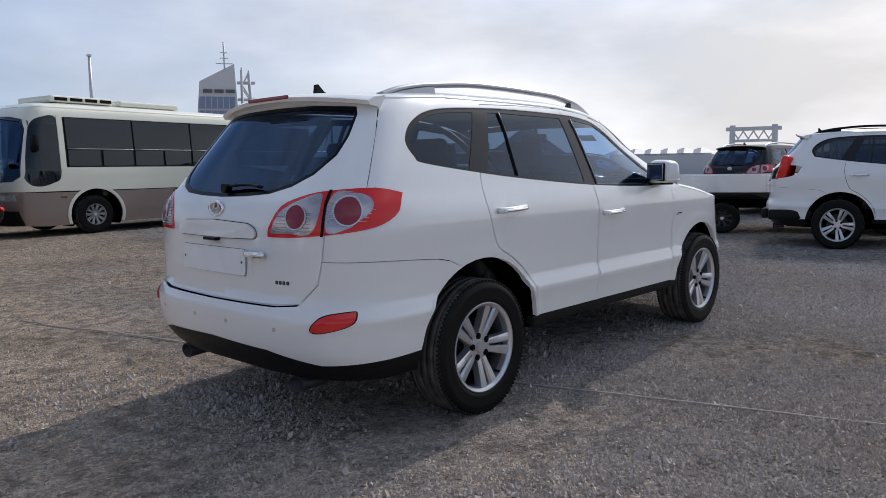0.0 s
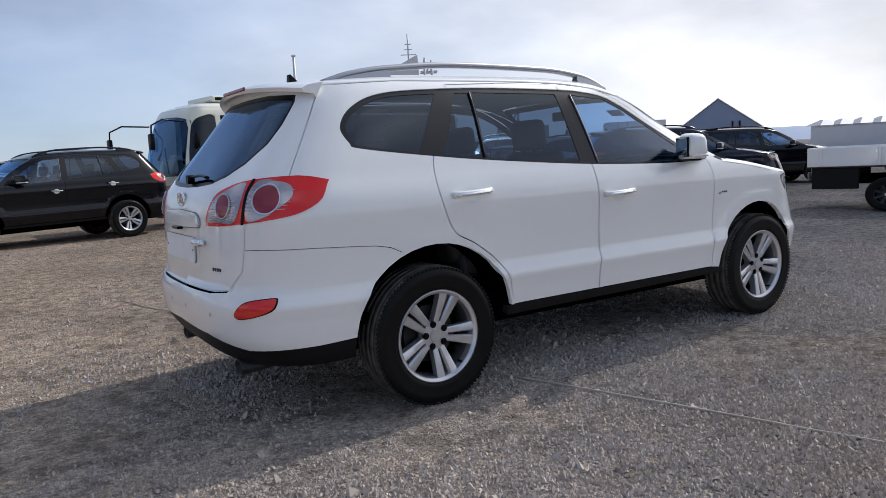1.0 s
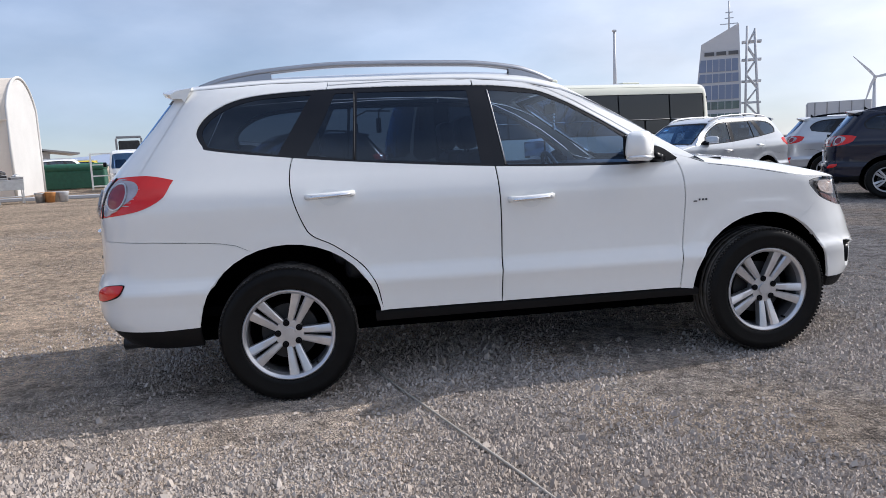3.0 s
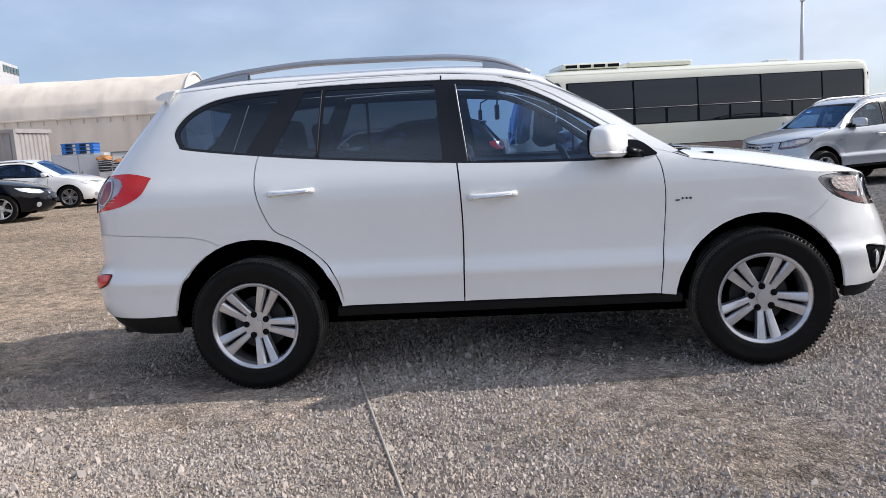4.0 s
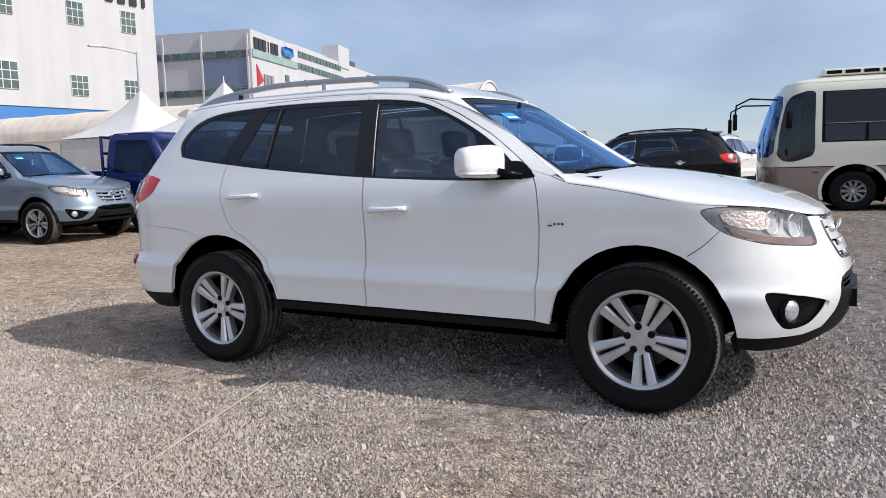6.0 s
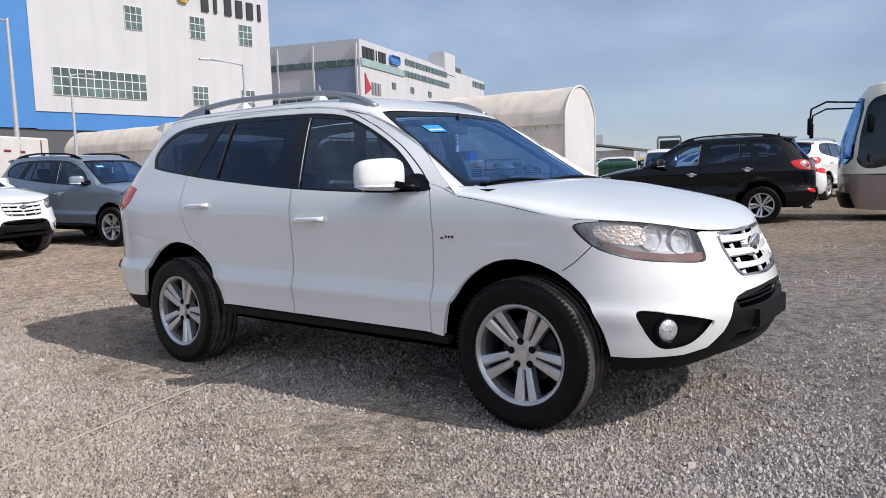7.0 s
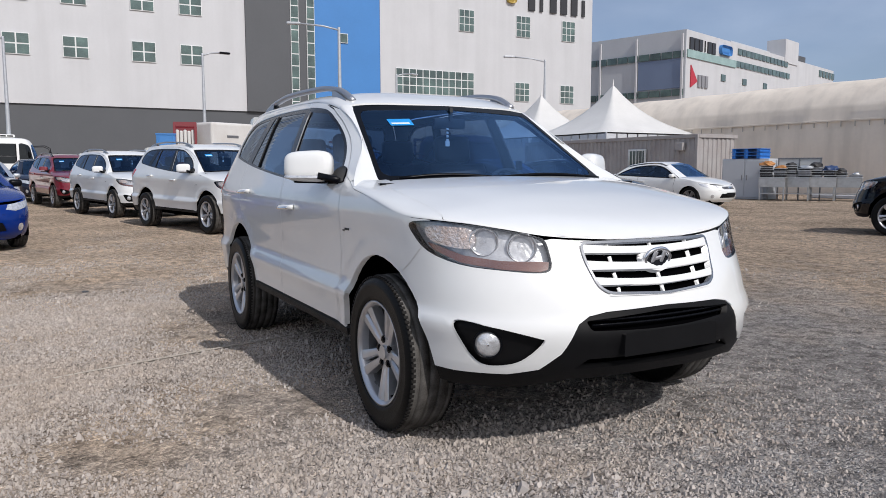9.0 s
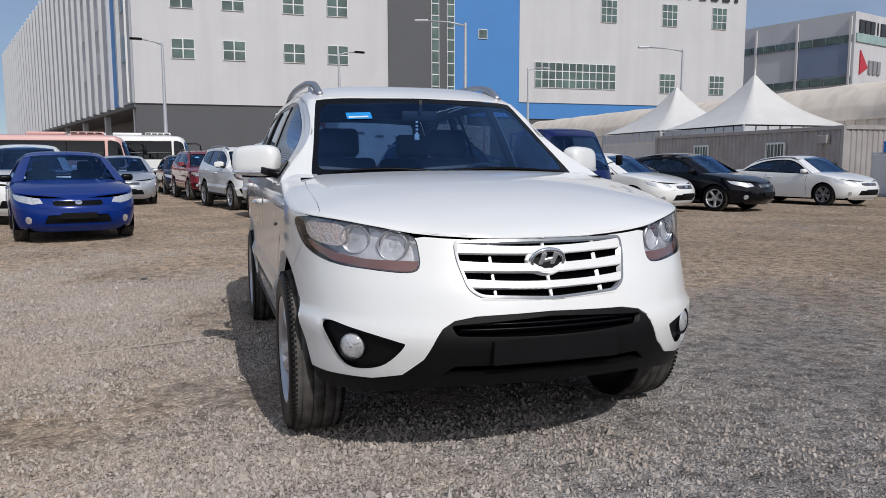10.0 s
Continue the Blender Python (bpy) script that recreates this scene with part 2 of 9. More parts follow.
def part(name, bm, mat, parent=None, label="", smooth=False, angle=35):
    """Links a bmesh as one mesh object under a thing or a part."""
    me = bpy.data.meshes.new(name)
    bmesh.ops.recalc_face_normals(bm, faces=bm.faces)
    bm.to_mesh(me)
    bm.free()
    me.materials.append(mat)
    if smooth:
        me.polygons.foreach_set("use_smooth", [True] * len(me.polygons))
        me.set_sharp_from_angle(angle=radians(angle))
    ob = new(name, me)
    ob.parent = parent
    if label:
        ob["label"] = label
    return ob


def thing(name, label, category, group="", at=None, kind=""):
    """An Empty at the thing's base, which parents its parts."""
    ob = new(name)
    ob.empty_display_size = 0.2
    if at is not None:
        ob.matrix_world = at
    return tagged(ob, label, category, group, kind)


def box(bm, size, at=(0, 0, 0), bevel=0.0, seg=2, turn=None):
    """Adds a box, bevelled if asked, to bm."""
    m = Matrix.Translation(at) @ (turn if turn else Matrix.Identity(4)) @ Matrix.Diagonal((*size, 1))
    r = bmesh.ops.create_cube(bm, size=1, matrix=m)
    if bevel:
        es = list({e for v in r["verts"] for e in v.link_edges})
        bmesh.ops.bevel(bm, geom=es, offset=bevel, segments=seg, profile=0.5, affect="EDGES")
    return bm


def boxed(size, at=(0, 0, 0), bevel=0.0, seg=2, turn=None):
    return box(bmesh.new(), size, at, bevel, seg, turn)


def cyl(bm, r, depth, at=(0, 0, 0), axis="z", seg=24, r2=None, turn=None):
    t = {"z": Matrix.Identity(4), "x": Matrix.Rotation(radians(90), 4, "Y"), "y": Matrix.Rotation(radians(90), 4, "X")}[axis]
    m = Matrix.Translation(at) @ (turn if turn else Matrix.Identity(4)) @ t
    bmesh.ops.create_cone(bm, cap_ends=True, segments=seg, radius1=r, radius2=r if r2 is None else r2, depth=depth, matrix=m)
    return bm


def lathe(profile, seg=48, axis="y"):
    """A surface of revolution round the axis; the profile holds (along, radius) pairs."""
    vs, fs = [], []
    n = len(profile)
    for k in range(seg):
        a = 2 * math.pi * k / seg
        for p, r in profile:
            c, s = r * math.cos(a), r * math.sin(a)
            vs.append((c, p, s) if axis == "y" else (c, s, p))
    for k in range(seg):
        for i in range(n - 1):
            a, b = k * n + i, ((k + 1) % seg) * n + i
            fs.append((a, a + 1, b + 1, b))
    return vs, fs


def sweep(path, section, closed=False):
    """A tube: the section (pairs) is carried along the path (triples), upright."""
    vs, fs = [], []
    n, m = len(path), len(section)
    for i, p in enumerate(path):
        a = Vector(path[max(0, i - 1)] if not closed else path[i - 1])
        b = Vector(path[min(n - 1, i + 1)] if not closed else path[(i + 1) % n])
        d = (b - a).normalized()
        side = d.cross(Vector((0, 0, 1)))
        side = side.normalized() if side.length > 1e-6 else Vector((1, 0, 0))
        up = side.cross(d)
        for u, v in section:
            vs.append(Vector(p) + side * u + up * v)
    for i in range(n if closed else n - 1):
        for j in range(m):
            a, b = i * m + j, i * m + (j + 1) % m
            c, d = ((i + 1) % n) * m + j, ((i + 1) % n) * m + (j + 1) % m
            fs.append((a, b, d, c))
    if not closed:
        fs.append(tuple(range(m))[::-1])
        fs.append(tuple(range((n - 1) * m, n * m)))
    return vs, fs


def ring(r, n=8, squash=1.0):
    return [(r * math.cos(2 * math.pi * k / n), squash * r * math.sin(2 * math.pi * k / n)) for k in range(n)]


def curve(*pts):
    """A smooth monotone curve through (x, y) pairs."""
    xs, ys = [p[0] for p in pts], [p[1] for p in pts]
    n = len(xs)
    d = [(ys[i + 1] - ys[i]) / (xs[i + 1] - xs[i]) for i in range(n - 1)]
    m = [d[0]] + [0 if d[i - 1] * d[i] <= 0 else 2 * d[i - 1] * d[i] / (d[i - 1] + d[i]) for i in range(1, n - 1)] + [d[-1]]

    def f(x):
        if x <= xs[0]:
            return ys[0]
        if x >= xs[-1]:
            return ys[-1]
        i = 0
        while xs[i + 1] < x:
            i += 1
        h = xs[i + 1] - xs[i]
        t = (x - xs[i]) / h
        return (2 * t**3 - 3 * t**2 + 1) * ys[i] + (t**3 - 2 * t**2 + t) * h * m[i] + (-2 * t**3 + 3 * t**2) * ys[i + 1] + (t**3 - t**2) * h * m[i + 1]

    return f


def rounded(pts, r=0.02, n=4):
    """A closed outline with its corners rounded by about r."""
    out = []
    k = len(pts)
    for i in range(k):
        p, a, b = Vector(pts[i]), Vector(pts[i - 1]), Vector(pts[(i + 1) % k])
        ra, rb = min(r, (a - p).length * 0.45), min(r, (b - p).length * 0.45)
        s, e = p + (a - p).normalized() * ra, p + (b - p).normalized() * rb
        for j in range(n + 1):
            t = j / n
            out.append(tuple(s * (1 - t) ** 2 + p * 2 * t * (1 - t) + e * t * t))
    return out


def flow(pts, n=5):
    """A closed outline flowing smoothly through the points; a point given twice stays sharp."""
    out = []
    k = len(pts)
    for i in range(k):
        p0, p1, p2, p3 = (np.array(pts[(i + j) % k], float) for j in (-1, 0, 1, 2))
        if np.hypot(*(p2 - p1)) < 1e-9:
            continue
        if np.hypot(*(p1 - p0)) < 1e-9:
            p0 = p1 - (p2 - p1) * 0.3
        if np.hypot(*(p3 - p2)) < 1e-9:
            p3 = p2 + (p2 - p1) * 0.3
        for j in range(n):
            t = j / n
            q = 0.5 * (2 * p1 + (p2 - p0) * t + (2 * p0 - 5 * p1 + 4 * p2 - p3) * t * t + (3 * p1 - p0 - 3 * p2 + p3) * t**3)
            out.append(tuple(q))
    return out


def glide(pts, n=5):
    """An open line drawn smoothly through the points."""
    out = []
    k = len(pts)
    for i in range(k - 1):
        p0, p1, p2, p3 = (np.array(pts[min(k - 1, max(0, i + j))], float) for j in (-1, 0, 1, 2))
        for j in range(n):
            t = j / n
            out.append(tuple(0.5 * (2 * p1 + (p2 - p0) * t + (2 * p0 - 5 * p1 + 4 * p2 - p3) * t * t + (3 * p1 - p0 - 3 * p2 + p3) * t**3)))
    return out + [tuple(pts[-1])]


def resample(pts, step):
    out = []
    for a, b in zip(pts, pts[1:] + pts[:1]):
        a, b = np.array(a, float), np.array(b, float)
        k = max(1, int(math.ceil(np.hypot(*(b - a)) / step)))
        out += [tuple(a + (b - a) * j / k) for j in range(k)]
    clean = []
    for p in out:
        if not clean or math.hypot(p[0] - clean[-1][0], p[1] - clean[-1][1]) > 1e-4:
            clean.append(p)
    return clean


def shrunk(pts, d):
    """The closed outline moved inwards by d."""
    area = sum(a[0] * b[1] - b[0] * a[1] for a, b in zip(pts, pts[1:] + pts[:1]))
    sg = 1 if area > 0 else -1
    out = []
    k = len(pts)
    for i in range(k):
        a, p, b = (np.array(pts[(i + j) % k], float) for j in (-1, 0, 1))
        t = (p - a) / (np.hypot(*(p - a)) + 1e-9) + (b - p) / (np.hypot(*(b - p)) + 1e-9)
        t = t / (np.hypot(*t) + 1e-9)
        out.append(tuple(p + sg * d * np.array((-t[1], t[0]))))
    return out


def inside(loop, pts):
    """Which of the points lie within the loop."""
    lp, q = np.array(loop, float), np.array(pts, float)
    res = np.zeros(len(q), bool)
    for (x1, y1), (x2, y2) in zip(lp, np.roll(lp, -1, 0)):
        if y1 == y2:
            continue
        hit = (y1 > q[:, 1]) != (y2 > q[:, 1])
        res ^= hit & (q[:, 0] < (x2 - x1) * (q[:, 1] - y1) / (y2 - y1) + x1)
    return res


def panel_mesh(outer, surface, step=0.05, holes=(), depth=0.012, lift=0.0):
    """A sheet of the surface (a map from the plane to space) within the outline, with its edge turned in by depth."""
    from mathutils.geometry import delaunay_2d_cdt
    loops = [resample(list(outer), step)] + [resample(list(h), step) for h in holes]
    co, ed = [], []
    for lp in loops:
        i0, n = len(co), len(lp)
        co += lp
        ed += [(i0 + k, i0 + (k + 1) % n) for k in range(n)]
    rim = np.array(co)
    lo, hi = np.array(loops[0]).min(0), np.array(loops[0]).max(0)
    gx, gy = np.meshgrid(np.arange(lo[0] + step / 2, hi[0], step), np.arange(lo[1] + step / 2, hi[1], step * 0.87))
    gx[1::2] += step / 2
    g = np.stack([gx.ravel(), gy.ravel()], 1)
    if len(g):
        keep = inside(loops[0], g)
        for h in loops[1:]:
            keep &= ~inside(h, g)
        g = g[keep]
    if len(g):
        dist = np.min(np.hypot(g[:, None, 0] - rim[None, :, 0], g[:, None, 1] - rim[None, :, 1]), 1)
        g = g[dist > step * 0.5]
    vs, _, fs, *_ = delaunay_2d_cdt([Vector(c) for c in co + [tuple(p) for p in g]], ed, [], 0, 1e-5)
    v2 = np.array([tuple(v) for v in vs])
    cen = np.array([v2[list(f)].mean(0) for f in fs])
    keep = inside(loops[0], cen)
    for h in loops[1:]:
        keep &= ~inside(h, cen)
    fs = [tuple(f) for f, k in zip(fs, keep) if k]
    used = sorted({i for f in fs for i in f})
    remap = {o: i for i, o in enumerate(used)}
    fs = [tuple(remap[i] for i in f) for f in fs]
    v2 = v2[used]
    e = 0.004
    pos, nor = [], []
    for x, y in v2:
        p = Vector(surface(x, y))
        n = (Vector(surface(x + e, y)) - Vector(surface(x - e, y))).cross(Vector(surface(x, y + e)) - Vector(surface(x, y - e)))
        n = n.normalized() if n.length > 1e-12 else Vector((0, 0, 1))
        pos.append(p)
        nor.append(n)
    cx = sum(pos, Vector()) / max(1, len(pos))
    ref = Vector((cx.x * 0.55, cx.y, (cx.z - 0.75) * 1.2))
    sign = 1 if sum(n.dot(ref) for n in nor) >= 0 else -1
    nor = [n * sign for n in nor]
    pos = [p + n * lift for p, n in zip(pos, nor)]
    out = []
    for f in fs:
        a, b, c = (pos[i] for i in f[:3])
        out.append(f if (b - a).cross(c - a).dot(nor[f[0]]) >= 0 else tuple(reversed(f)))
    fs = out
    if depth:
        count = {}
        for f in fs:
            for a, b in zip(f, f[1:] + f[:1]):
                count[(a, b)] = count.get((a, b), 0) + 1
        edges = [(a, b) for (a, b) in count if (b, a) not in count]
        top, low = {}, {}
        for a, b in edges:
            for i in (a, b):
                if i not in top:
                    top[i] = len(pos)
                    pos.append(pos[i].copy())
                    nor.append(nor[i])
                    low[i] = len(pos)
                    pos.append(pos[i] - nor[i] * depth)
                    nor.append(nor[i])
        for a, b in edges:
            fs.append((top[b], top[a], low[a], low[b]))
    return pos, fs, nor


def panel(name, outer, surface, mat, parent, step=0.05, holes=(), depth=0.012, lift=0.0, label="", gap=0.0):
    if gap:
        outer = shrunk(resample(list(outer), step), gap)
    v, f, n = panel_mesh(outer, surface, step, holes, depth, lift)
    return mesh_object(name, v, f, mat, parent, label, normals=n)


def mirrored(surface):
    return lambda a, b: (lambda p: (p[0], -p[1], p[2]))(surface(a, b))


# ---- vehicles: shared shape tools ----
class Shape:
    """A vehicle's skin: horizontal slices with rounded ends, addressed by (s, z), where s runs round the body from the nose."""

    def __init__(self, front, rear, width, xa, xb, nf, mf, nr, mr, lean=0.22, z0=0.8):
        self.front, self.rear, self.width = front, rear, width
        self.xa, self.xb, self.nf, self.mf, self.nr, self.mr, self.lean = xa, xb, nf, mf, nr, mr, lean
        self.ta = self.arc(front(z0) - xa, width(z0), nf, mf)
        self.tb = self.arc(xb - rear(z0), width(z0), nr, mr)
        self.sa = self.ta[0][-1]
        self.sb = self.sa + xa - xb
        self.half = self.sb + self.tb[0][-1]

    @staticmethod
    def arc(a, w, n, m):
        ph = np.unique(np.concatenate([np.linspace(0, math.pi / 2, 500), np.arccos(np.clip(np.linspace(0, 1, 500) ** (n / 2), 0, 1))]))
        f, u = np.cos(ph).clip(0) ** (2 / n), np.sin(ph).clip(0) ** (2 / m)
        s = np.concatenate([[0], np.cumsum(np.hypot(np.diff(f * a), np.diff(u * w)))])
        return s, f, u

    def bend(self, x, z):
        t = min(1.0, max(0.0, (z - 1.1) / 0.4))
        return 1 - self.lean * t * t * (3 - 2 * t) * max(0.0, x + 0.3) ** 2

    def at(self, s, z):
        side = -1
        if s < 0:
            s, side = -s, 1
        if s > self.half:
            s, side = 2 * self.half - s, 1
        w = self.width(z)
        if s < self.sa:
            f, u = np.interp(s, self.ta[0], self.ta[1]), np.interp(s, self.ta[0], self.ta[2])
            x, y = self.xa + (self.front(z) - self.xa) * f, w * u
        elif s <= self.sb:
            x, y = self.xa - (s - self.sa), w
        else:
            q = self.half - s
            f, u = np.interp(q, self.tb[0], self.tb[1]), np.interp(q, self.tb[0], self.tb[2])
            x, y = self.xb - (self.xb - self.rear(z)) * f, w * u
        return (x, side * y * self.bend(x, z), z)

    def S(self, x, z):
        if x > self.xa:
            f = min(1.0, (x - self.xa) / (self.front(z) - self.xa))
            return (float(np.interp(-f, -self.ta[1], self.ta[0])), z)
        if x >= self.xb:
            return (self.sa + self.xa - x, z)
        f = min(1.0, (self.xb - x) / (self.xb - self.rear(z)))
        return (self.half - float(np.interp(-f, -self.tb[1], self.tb[0])), z)

    def F(self, y, z):
        s = float(np.interp(min(1.0, abs(y) / self.width(z)), self.ta[2], self.ta[0]))
        return (s if y >= 0 else -s, z)

    def R(self, y, z):
        s = float(np.interp(min(1.0, abs(y) / self.width(z)), self.tb[2], self.tb[0]))
        return (self.half - s if y >= 0 else self.half + s, z)

    def Y(self, x, z):
        return abs(self.at(*self.S(x, z))[1])

    def cap(self, edge, crown, k=3.0, q=2.0):
        """A crowned top over the slice rim: edge(x) and crown(x) are heights at the rim and on the centre line."""
        def f(x, w):
            z0 = edge(x)
            v = w / 0.85
            u = math.sin(v * math.pi / 2)
            t = (1 - abs(u) ** k) ** (1 / q)
            return (x, u * self.Y(x, z0), z0 + (crown(x) - z0) * (t if abs(v) <= 1 else -t))
        return f

    def lay(self, edge, pts):
        """Points (x, y) of the plan as (x, w), where w runs evenly from rim to rim over a crowned top."""
        return [(x, 0.85 * 2 / math.pi * math.asin(max(-1.0, min(1.0, y / self.Y(x, edge(x)))))) for x, y in pts]


def circle(cx, cz, rx, rz, n=40):
    return [(cx + rx * math.cos(2 * math.pi * k / n), cz + rz * math.sin(2 * math.pi * k / n)) for k in range(n)]


def make_wheel(parent, at, side, radius=0.362, rim=0.240, wide=0.225, spokes=5, double=True, fine=True, mat=None, name="wheel", label="", phase=0.0):
    """An alloy wheel with its tyre: the rim barrel carries spokes, nuts, cap, disc and tyre. side -1: its face looks to -y."""
    mat = mat or ALLOY
    seg = 72 if fine else 36
    h = wide / 2
    o = side
    v, f = lathe([(o * h * 0.98, rim * 0.985), (o * h * 0.98, rim * 1.005), (o * h * 0.985, rim * 0.962), (o * h * 0.93, rim * 0.950), (o * h * 0.91, rim * 0.915), (o * h * 0.80, rim * 0.905), (o * h * 0.55, rim * 0.89)], seg)
    w = mesh_object(name, v, f, mat, parent, label)
    # Barrel coloured darker than the rim, for the shade between the spokes.
    v, f = lathe([(o * h * 0.55, rim * 0.89), (o * h * 0.2, rim * 0.87), (-o * h * 0.9, rim * 0.9), (-o * h * 0.95, rim)], seg)
    mesh_object("barrel", v, f, STEEL, w)
    w.location = at
    g = 0.008
    inner = [(-o * h * 0.92, rim * 0.99), (-o * h, rim * 1.05), (-o * h * 1.05, rim + (radius - rim) * 0.5), (-o * h * 1.0, radius * 0.93), (-o * h * 0.84, radius * 0.975)]
    outer = [(o * h * 0.82, radius * 0.978), (o * h * 0.94, radius * 0.952), (o * h * 1.0, radius * 0.915), (o * h * 1.05, rim + (radius - rim) * 0.62), (o * h * 1.035, rim + (radius - rim) * 0.56), (o * h * 1.03, rim * 1.1), (o * h * 1.01, rim * 1.03), (o * h * 0.9, rim * 0.985)]
    v, f = lathe(inner + [(0, radius * 0.95)] + outer, seg)
    mesh_object("tyre", v, f, RUBBER, w, "black rubber tyre with grooved tread")
    band = [(-o * h * 0.86, radius * 0.974)]
    for k in range(4):
        a = -0.62 + k * 0.413
        band += [(o * h * (a - 0.16), radius - 0.001), (o * h * (a - 0.03), radius), (o * h * (a - 0.025), radius - g), (o * h * (a + 0.025), radius - g), (o * h * (a + 0.03), radius)]
    v, f = lathe(band + [(o * h * 0.86, radius * 0.974)], seg)
    mesh_object("tread", v, f, DUSTY, w, "dusty grooved tread")
    if fine:
        bm = bmesh.new()
        for k in range(96):
            for sd in (-1, 1):
                t = Matrix.Rotation(2 * math.pi * (k + 0.25 * (sd + 1)) / 96, 4, "Y")
                box(bm, (0.013, h * 0.30, 0.008), (0, 0, 0), turn=t @ Matrix.Translation((0, sd * h * 0.80, radius * 0.972)))
        part("tread_edge", bm, TREAD_EDGE, w)["kind"] = "stuff"
    for k in range(spokes):
        a0 = 2 * math.pi * (k + 0.5) / spokes + math.pi / 2 + radians(phase)
        bm = bmesh.new()
        for br in ((-1, 1) if double else (0,)):
            r0, r1 = 0.040, rim * 0.965
            w0, w1 = (0.030, 0.055) if double else (0.045, 0.07)
            off0, off1 = br * 0.0165, br * 0.0385
            rows = []
            for i in range(8):
                t = i / 7
                r, flare = r0 + (r1 - r0) * t, t**1.1
                off, ww = off0 + (off1 - off0) * flare, w0 + (w1 - w0) * flare
                y1 = o * h * (0.60 + 0.29 * t**0.8)
                row = [bm.verts.new((r, y1 - o * dy, off + ww * dz)) for dy, dz in ((0.05, -0.47), (0.004 if br < 0 else 0.011, -0.5), (0, -0.30), (0, 0.30), (0.004 if br > 0 else 0.011, 0.5), (0.05, 0.47))]
                rows.append(row)
            for p, q in zip(rows, rows[1:]):
                for j in range(6):
                    bm.faces.new((p[j], p[(j + 1) % 6], q[(j + 1) % 6], q[j]))
            bm.faces.new(rows[0])
            bm.faces.new(rows[-1])
        bmesh.ops.recalc_face_normals(bm, faces=bm.faces)
        bm.transform(Matrix.Rotation(-a0, 4, "Y"))
        part("spoke", bm, mat, w, smooth=True, angle=24)
    bm = bmesh.new()
    cyl(bm, 0.076, 0.05, (0, o * h * 0.44, 0), "y", 30, None)
    part("hub", bm, mat, w, smooth=True)
    bm = bmesh.new()
    cyl(bm, 0.033, 0.012, (0, o * (h * 0.44 + 0.03), 0), "y", 24)
    part("centre_cap", bm, ALLOY, w, smooth=True)
    if fine:
        bm = bmesh.new()
        cyl(bm, 0.006, 0.03, (rim * 0.86 * math.cos(radians(phase - 63)), o * h * 0.72, rim * 0.86 * math.sin(radians(phase - 63))), "y", 10)
        part("valve", bm, TRIM, w)
    for k in range(5 if fine else 0):
        a = 2 * math.pi * k / 5 + math.pi / 2 + radians(phase)
        bm = bmesh.new()
        # The wide black disc stands for the shaded hole round the nut.
        cyl(bm, 0.0175, 0.010, (0.060 * math.cos(a), o * (h * 0.44 + 0.024), 0.060 * math.sin(a)), "y", 16)
        cyl(bm, 0.0105, 0.016, (0.060 * math.cos(a), o * (h * 0.44 + 0.026), 0.060 * math.sin(a)), "y", 6)
        part("wheel_nut", bm, TRIM, w)
    # Dark disc and black back plate put the shade behind the spokes in colour.
    bm = bmesh.new()
    cyl(bm, 0.15, 0.025, (0, -o * h * 0.1, 0), "y", 40)
    part("brake_disc", bm, DARK_STEEL, w, smooth=True)
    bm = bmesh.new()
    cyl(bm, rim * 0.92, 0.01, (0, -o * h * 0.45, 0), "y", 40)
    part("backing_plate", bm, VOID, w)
    return w


def seat(parent, x, y, wide=0.5):
    """A leather car seat with a raised headrest, as one part with its pieces."""
    bm = boxed((0.5, wide, 0.16), (x, y, 0.62), 0.05, 3)
    box(bm, (0.14, wide * 0.96, 0.62), (0, 0, 0), 0.05, 3, Matrix.Translation((x - 0.30, y, 0.93)) @ Matrix.Rotation(radians(-14), 4, "Y"))
    s = part("seat", bm, SEAT, parent, smooth=True)
    bm = boxed((0.10, min(0.27, wide * 0.55), 0.19), (0, 0, 0), 0.04, 3, Matrix.Translation((x - 0.405, y, 1.335)) @ Matrix.Rotation(radians(-8), 4, "Y"))
    cyl(bm, 0.006, 0.12, (x - 0.40, y - 0.05, 1.22), "z", 8)
    cyl(bm, 0.006, 0.12, (x - 0.40, y + 0.05, 1.22), "z", 8)
    part("headrest", bm, SEAT, s, smooth=True)
    return s


def strip(name, a, b, mat, parent, n=24, m=6, bulge=0.0, label=""):
    """A sheet lofted between two curves a(t) and b(t), pushed out by bulge in its middle."""
    vs, fs = [], []
    for i in range(n + 1):
        p, q = Vector(a(i / n)), Vector(b(i / n))
        out = Vector(((p.x + q.x) * 0.1, p.y + q.y, 0.6)).normalized()
        for j in range(m + 1):
            t = j / m
            vs.append(p.lerp(q, t) + out * bulge * 4 * t * (1 - t))
    for i in range(n):
        for j in range(m):
            k = i * (m + 1) + j
            fs.append((k, k + 1, k + m + 2, k + m + 1))
    ob = mesh_object(name, vs, fs, mat, parent, label)
    return ob


